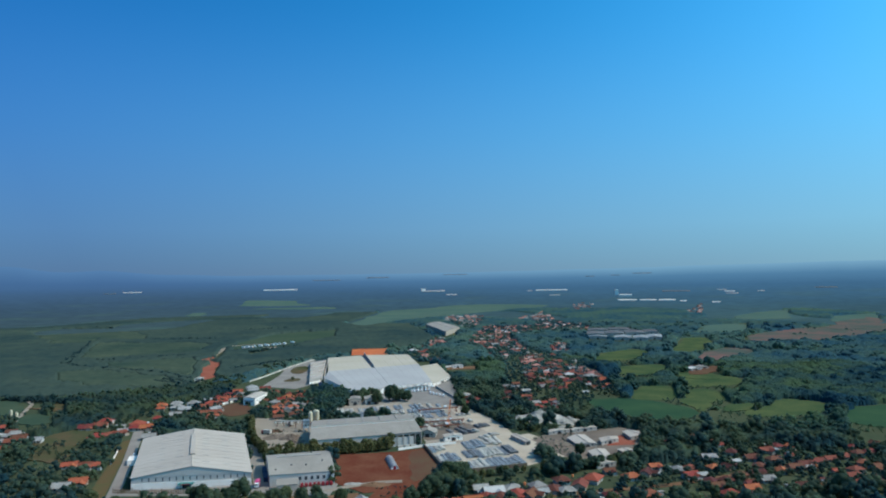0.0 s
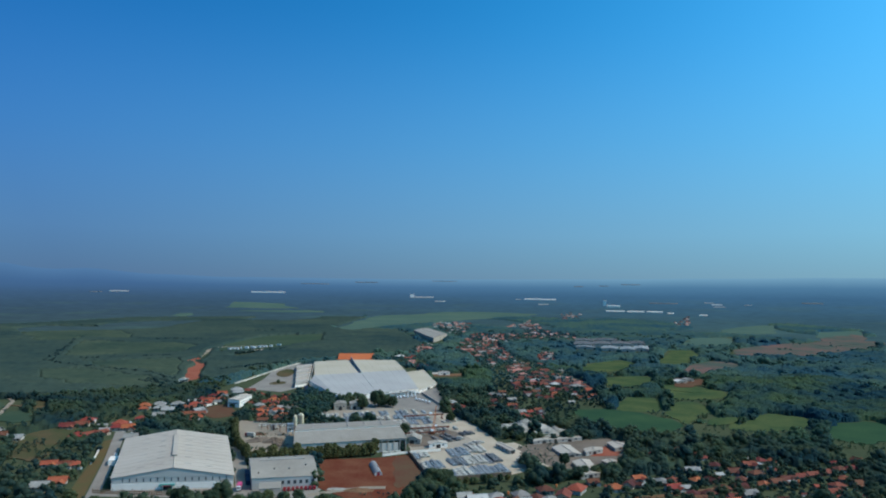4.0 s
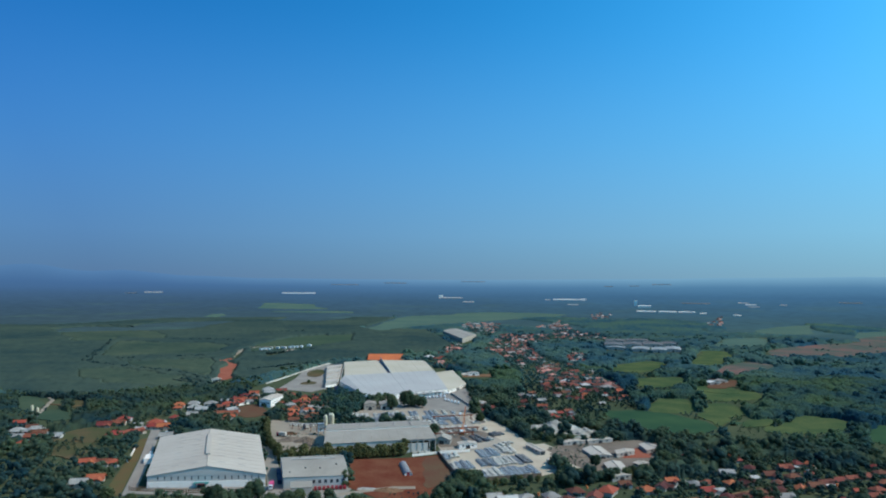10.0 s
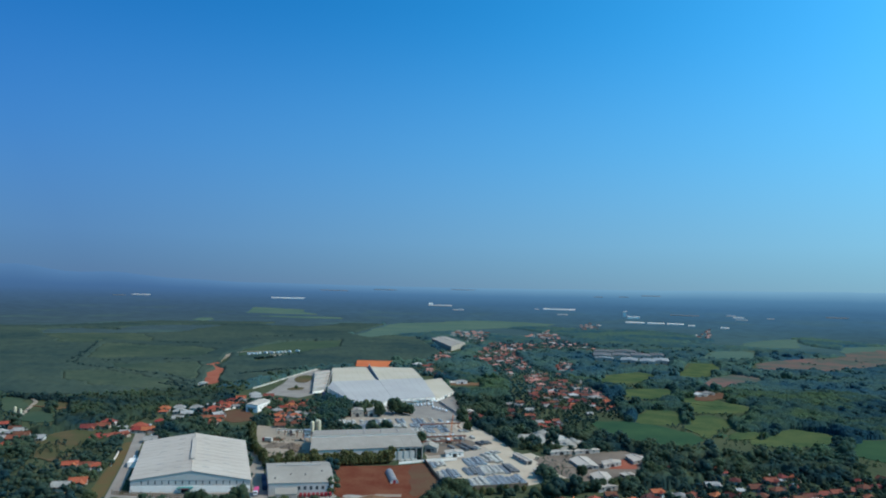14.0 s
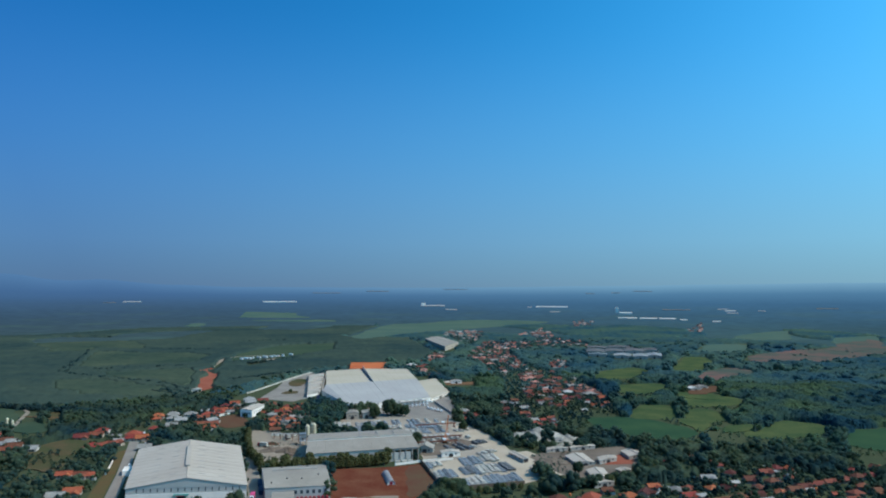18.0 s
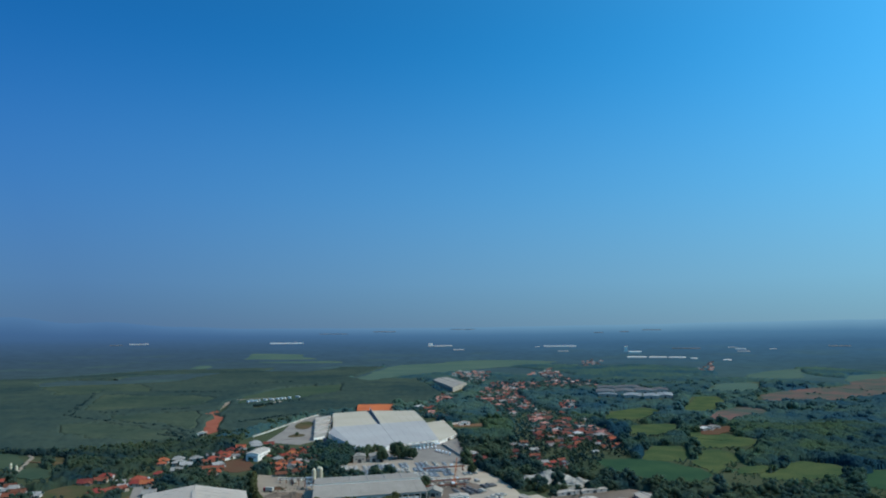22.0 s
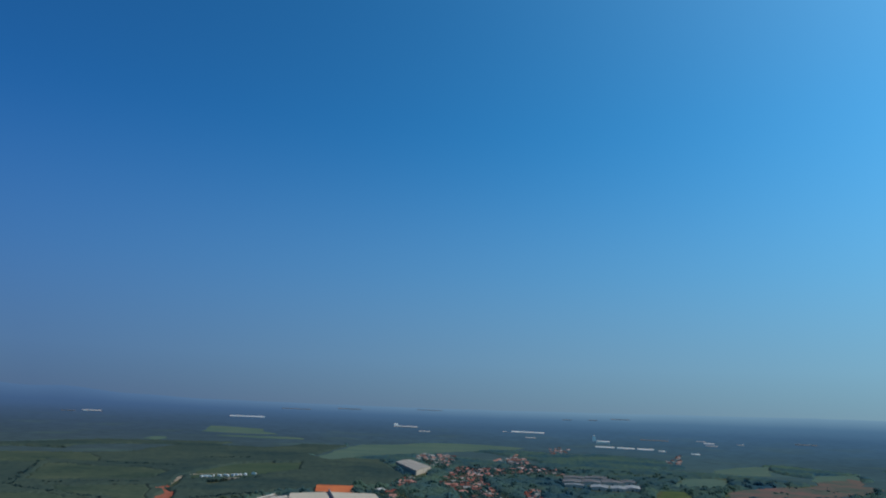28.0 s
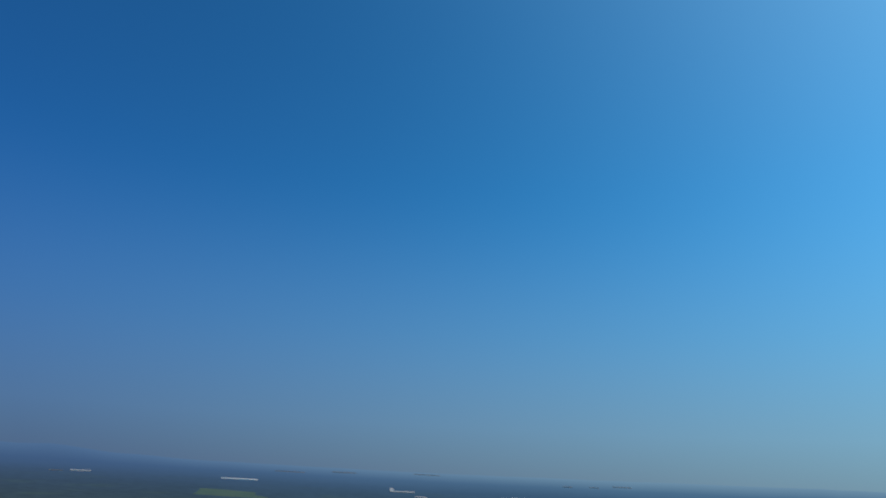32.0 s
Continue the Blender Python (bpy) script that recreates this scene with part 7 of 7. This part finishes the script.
def wood_sheet(name, label, keep, a0, a1, r0, r1, dr, na, cell, low, tall, mat, seed):
    """A wood seen from above: one sheet over close-set crowns, thinning to scrub along its uneven edges."""
    g = np.random.default_rng(seed)
    rs = np.arange(r0, r1, dr)
    az = np.radians(np.linspace(a0, a1, na))
    rr, aa = np.meshgrid(rs, az, indexing="ij")
    rr = rr + g.uniform(-0.35, 0.35, rr.shape) * dr
    aa = aa + g.uniform(-0.35, 0.35, rr.shape) * (az[1] - az[0])
    x, y = rr * np.sin(aa), rr * np.cos(aa)
    wx, wy = x + 5 * slow_noise(x, y, 0.06, seed + 1.5), y + 9 * slow_noise(x, y, 0.06, seed + 8.5)
    ok = (keep(wx.ravel(), wy.ravel()) & free(wx.ravel(), wy.ravel(), 3.0) & free(x.ravel(), y.ravel(), 1.0)).reshape(x.shape)
    deep = np.pad(ok.astype(float), 3)
    for ax in (0, 1):
        deep = sum(np.roll(deep, k, ax) for k in range(-3, 4)) / 7
    deep = np.clip((deep[3:-3, 3:-3] - 0.25) / 0.75, 0, 1)
    swell = slow_noise(x, y, 0.012, seed)
    tops = tree_tops(x, y, cell, seed) * (1 + 0.6 * swell)
    z = low * (0.4 + 0.6 * deep) + tall * tops * (0.35 + 0.65 * deep) + 2.0 * swell * deep + 0.9 * slow_noise(x, y, 0.3, seed + 3) + g.uniform(-0.6, 0.6, x.shape)
    v = np.stack([x, y, np.where(ok, z, -0.6)], -1).reshape(-1, 3)
    i, j = np.meshgrid(np.arange(len(rs) - 1), np.arange(na - 1), indexing="ij")
    a = (i * na + j).ravel()
    f = np.stack([a, a + 1, a + na + 1, a + na], -1)
    f = f[ok.ravel()[f].any(axis=1)]
    tagged(new(name, mesh_of(name, v, f, mat, False)), label, "woods", kind="stuff")


def thins_out(x, y):
    """The canopy breaks up into blocks towards the far plain."""
    r = np.hypot(x, y)
    n = np.array([noise.noise((a * 0.0045, b * 0.0028, 3.3)) for a, b in zip(x, y)])
    return n > (r - 2120) / 900


YOUNG = [[(-999, 1621), (-993, 1755), (-846, 1741), (-649, 1476), (-613, 1391), (-719, 1398), (-696, 1320), (-750, 1308)],
         [(-674, 1322), (-566, 1294), (-496, 1305), (-427, 1245), (-415, 1117), (-539, 1054), (-567, 1053)],
         [(-506, 986), (-453, 945), (-374, 897), (-318, 840), (-351, 949), (-387, 1030), (-472, 1002)],
         [(-516, 903), (-459, 911), (-359, 847), (-307, 795), (-303, 745), (-372, 760), (-459, 816)]]


def young(x, y):
    """Which of the points lie in the younger, paler blocks."""
    wx, wy = x + 9 * slow_noise(x, y, 0.02, 2.0), y + 22 * slow_noise(x, y, 0.02, 6.0)
    return np.any([inside(p, wx, wy) for p in YOUNG], axis=0)


canopy("plantation", "even dark green canopy of a tree plantation", lambda x, y: inside(PLANTATION, x, y) & thins_out(x * 0.98, y * 0.98) & ~young(x, y), -42, 2, 690, 2350, 4.0, 1.2, M_PLANT, 8, 300, 1.006)
canopy("plantation", "younger olive blocks of the tree plantation", lambda x, y: inside(PLANTATION, x, y) & young(x, y), -42, -14, 740, 1780, 3.2, 0.9, M_YOUNG, 18, 200, 1.005)
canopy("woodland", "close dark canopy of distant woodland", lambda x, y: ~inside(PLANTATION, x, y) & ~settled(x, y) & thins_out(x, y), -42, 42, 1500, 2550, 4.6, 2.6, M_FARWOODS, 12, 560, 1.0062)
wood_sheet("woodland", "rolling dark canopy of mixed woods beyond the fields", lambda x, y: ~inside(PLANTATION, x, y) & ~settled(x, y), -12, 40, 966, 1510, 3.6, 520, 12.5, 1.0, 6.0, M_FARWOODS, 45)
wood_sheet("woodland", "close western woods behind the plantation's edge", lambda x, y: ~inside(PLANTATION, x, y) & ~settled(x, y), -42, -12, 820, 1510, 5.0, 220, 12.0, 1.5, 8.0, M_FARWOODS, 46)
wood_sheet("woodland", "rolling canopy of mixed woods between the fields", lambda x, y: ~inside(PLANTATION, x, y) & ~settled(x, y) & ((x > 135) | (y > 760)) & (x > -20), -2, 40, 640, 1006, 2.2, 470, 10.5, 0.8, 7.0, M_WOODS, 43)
canopy("woodland", "close olive canopy between the works and the village", lambda x, y: ~settled(x, y) & clumpy(x, y, 0.011, -0.3, 3.0) & (x > 15) & ((x < 135) | (x * x + y * y < 668 ** 2)) & (y < 760), -2, 42, 440, 770, 4.2, 2.2, M_WARMWOODS, 17, 420, 1.0048)
canopy("woodland", "close warm green canopy of the western woods", lambda x, y: ~inside(PLANTATION, x, y) & ~settled(x, y) & (x < -150), -42, -8, 560, 826, 4.0, 2.4, M_WARMWOODS, 14, 300, 1.0048)
# low growth along the near edges of the fields
x, y = strewn(60000, 380, 1300, -36, 40, 27)
ok = np.zeros(len(x), bool)
for p in FIELDS:
    if math.dist(p[0], (0, 0)) < 1300:
        ok |= inside(nearer(p, 0.95), x, y)
for p in FIELDS:
    ok &= ~inside(p, x, y)
ok &= ~settled(x, y)
x, y = thinned(x[ok], y[ok], 3.4)
woods("shrubs", x, y, "low green shrubs along the field edges", 3, 6, 0.8, 28, 0.2, 0.36)
# tall clump of trees between the western village and the factory
x, y = strewn(9000, 590, 830, -14, -6, 29)
ok = inside([(-140, 725), (-118, 728), (-102, 706), (-96, 672), (-94, 640), (-112, 606), (-139, 618), (-145, 665)], x, y)
for a, c, r in HOMES:
    ok &= (x - a) ** 2 + (y - c) ** 2 > (r + 0.5) ** 2
x, y = thinned(x[ok], y[ok], 4.6)
woods("woods", x, y, "dark tall trees crowding the factory's corner", 5, 16, 0.8, 30, 0.55, 0.95)
# bushes strewn over the grass slope and before the warehouse fence
x, y = strewn(9000, 330, 580, -36, -16, 33)
ok = (inside(FIELDS[-1], x, y) & clumpy(x, y, 0.05, -0.12, 2.0)) | inside([(-207, 342), (-125, 340), (-128, 372), (-140, 378), (-205, 374)], x, y)
for a, c, r in HOMES:
    ok &= (x - a) ** 2 + (y - c) ** 2 > (r + 0.5) ** 2
x, y = thinned(x[ok], y[ok], 3.8)
woods("shrubs", x, y, "dusty green bushes on dry grass", 4, 14, 0.6, 34, 0.18, 0.46, M_WARMWOODS)

x, y = strewn(16000, 360, 560, -20, 20, 61)
ok = inside([(-64, 384), (-40, 372), (-6, 374), (-4, 398), (-40, 392)], x, y) & clumpy(x, y, 0.08, 0.10, 7.0)
ok |= inside([(62, 500), (76, 518), (100, 527), (86, 500), (84, 470), (76, 456)], x, y) & clumpy(x, y, 0.06, 0.0, 9.0)
ok |= inside([(-170, 594), (-150, 590), (-104, 566), (-104, 500), (-122, 480), (-138, 488)], x, y) & clumpy(x, y, 0.07, 0.22, 11.0)
x, y = thinned(x[ok], y[ok], 2.6)
woods("shrubs", x, y, "dry scrub on the bare plots", 3, 10, 0.5, 62, 0.10, 0.26, M_WARMWOODS)


def wind_break(x0, y0, x1, y1, step, seed):
    n = int(math.hypot(x1 - x0, y1 - y0) / step)
    g = np.random.default_rng(seed)
    f = np.linspace(0, 1, n)
    return x0 + (x1 - x0) * f + g.uniform(-3, 3, n), y0 + (y1 - y0) * f + g.uniform(-3, 3, n)


rows = [wind_break(*r, 2.4, i) for i, r in enumerate((
    (-545, 978, -611, 1134), (-611, 1134, -701, 1344), (-552, 978, -618, 1134), (-521, 1019, -404, 1075), (-536, 965, -437, 913), (-437, 913, -361, 868), (-361, 868, -300, 810),
    (-592, 1365, -459, 1361), (-592, 1376, -459, 1372), (-967, 1787, -854, 1742), (-470, 1580, -378, 1637),
    (-470, 712, -360, 678), (-475, 706, -365, 670), (-340, 815, -290, 780), (-345, 806, -300, 775),
    (-290, 900, -215, 1000), (-280, 905, -222, 985), (-330, 1110, -255, 1200)))]
woods("tree_belts", np.concatenate([r[0] for r in rows]), np.concatenate([r[1] for r in rows]), "dark tree belts between plantation blocks", 4, 3, 1.0, 9, 0.5, 0.75, M_BELT, 0.75)
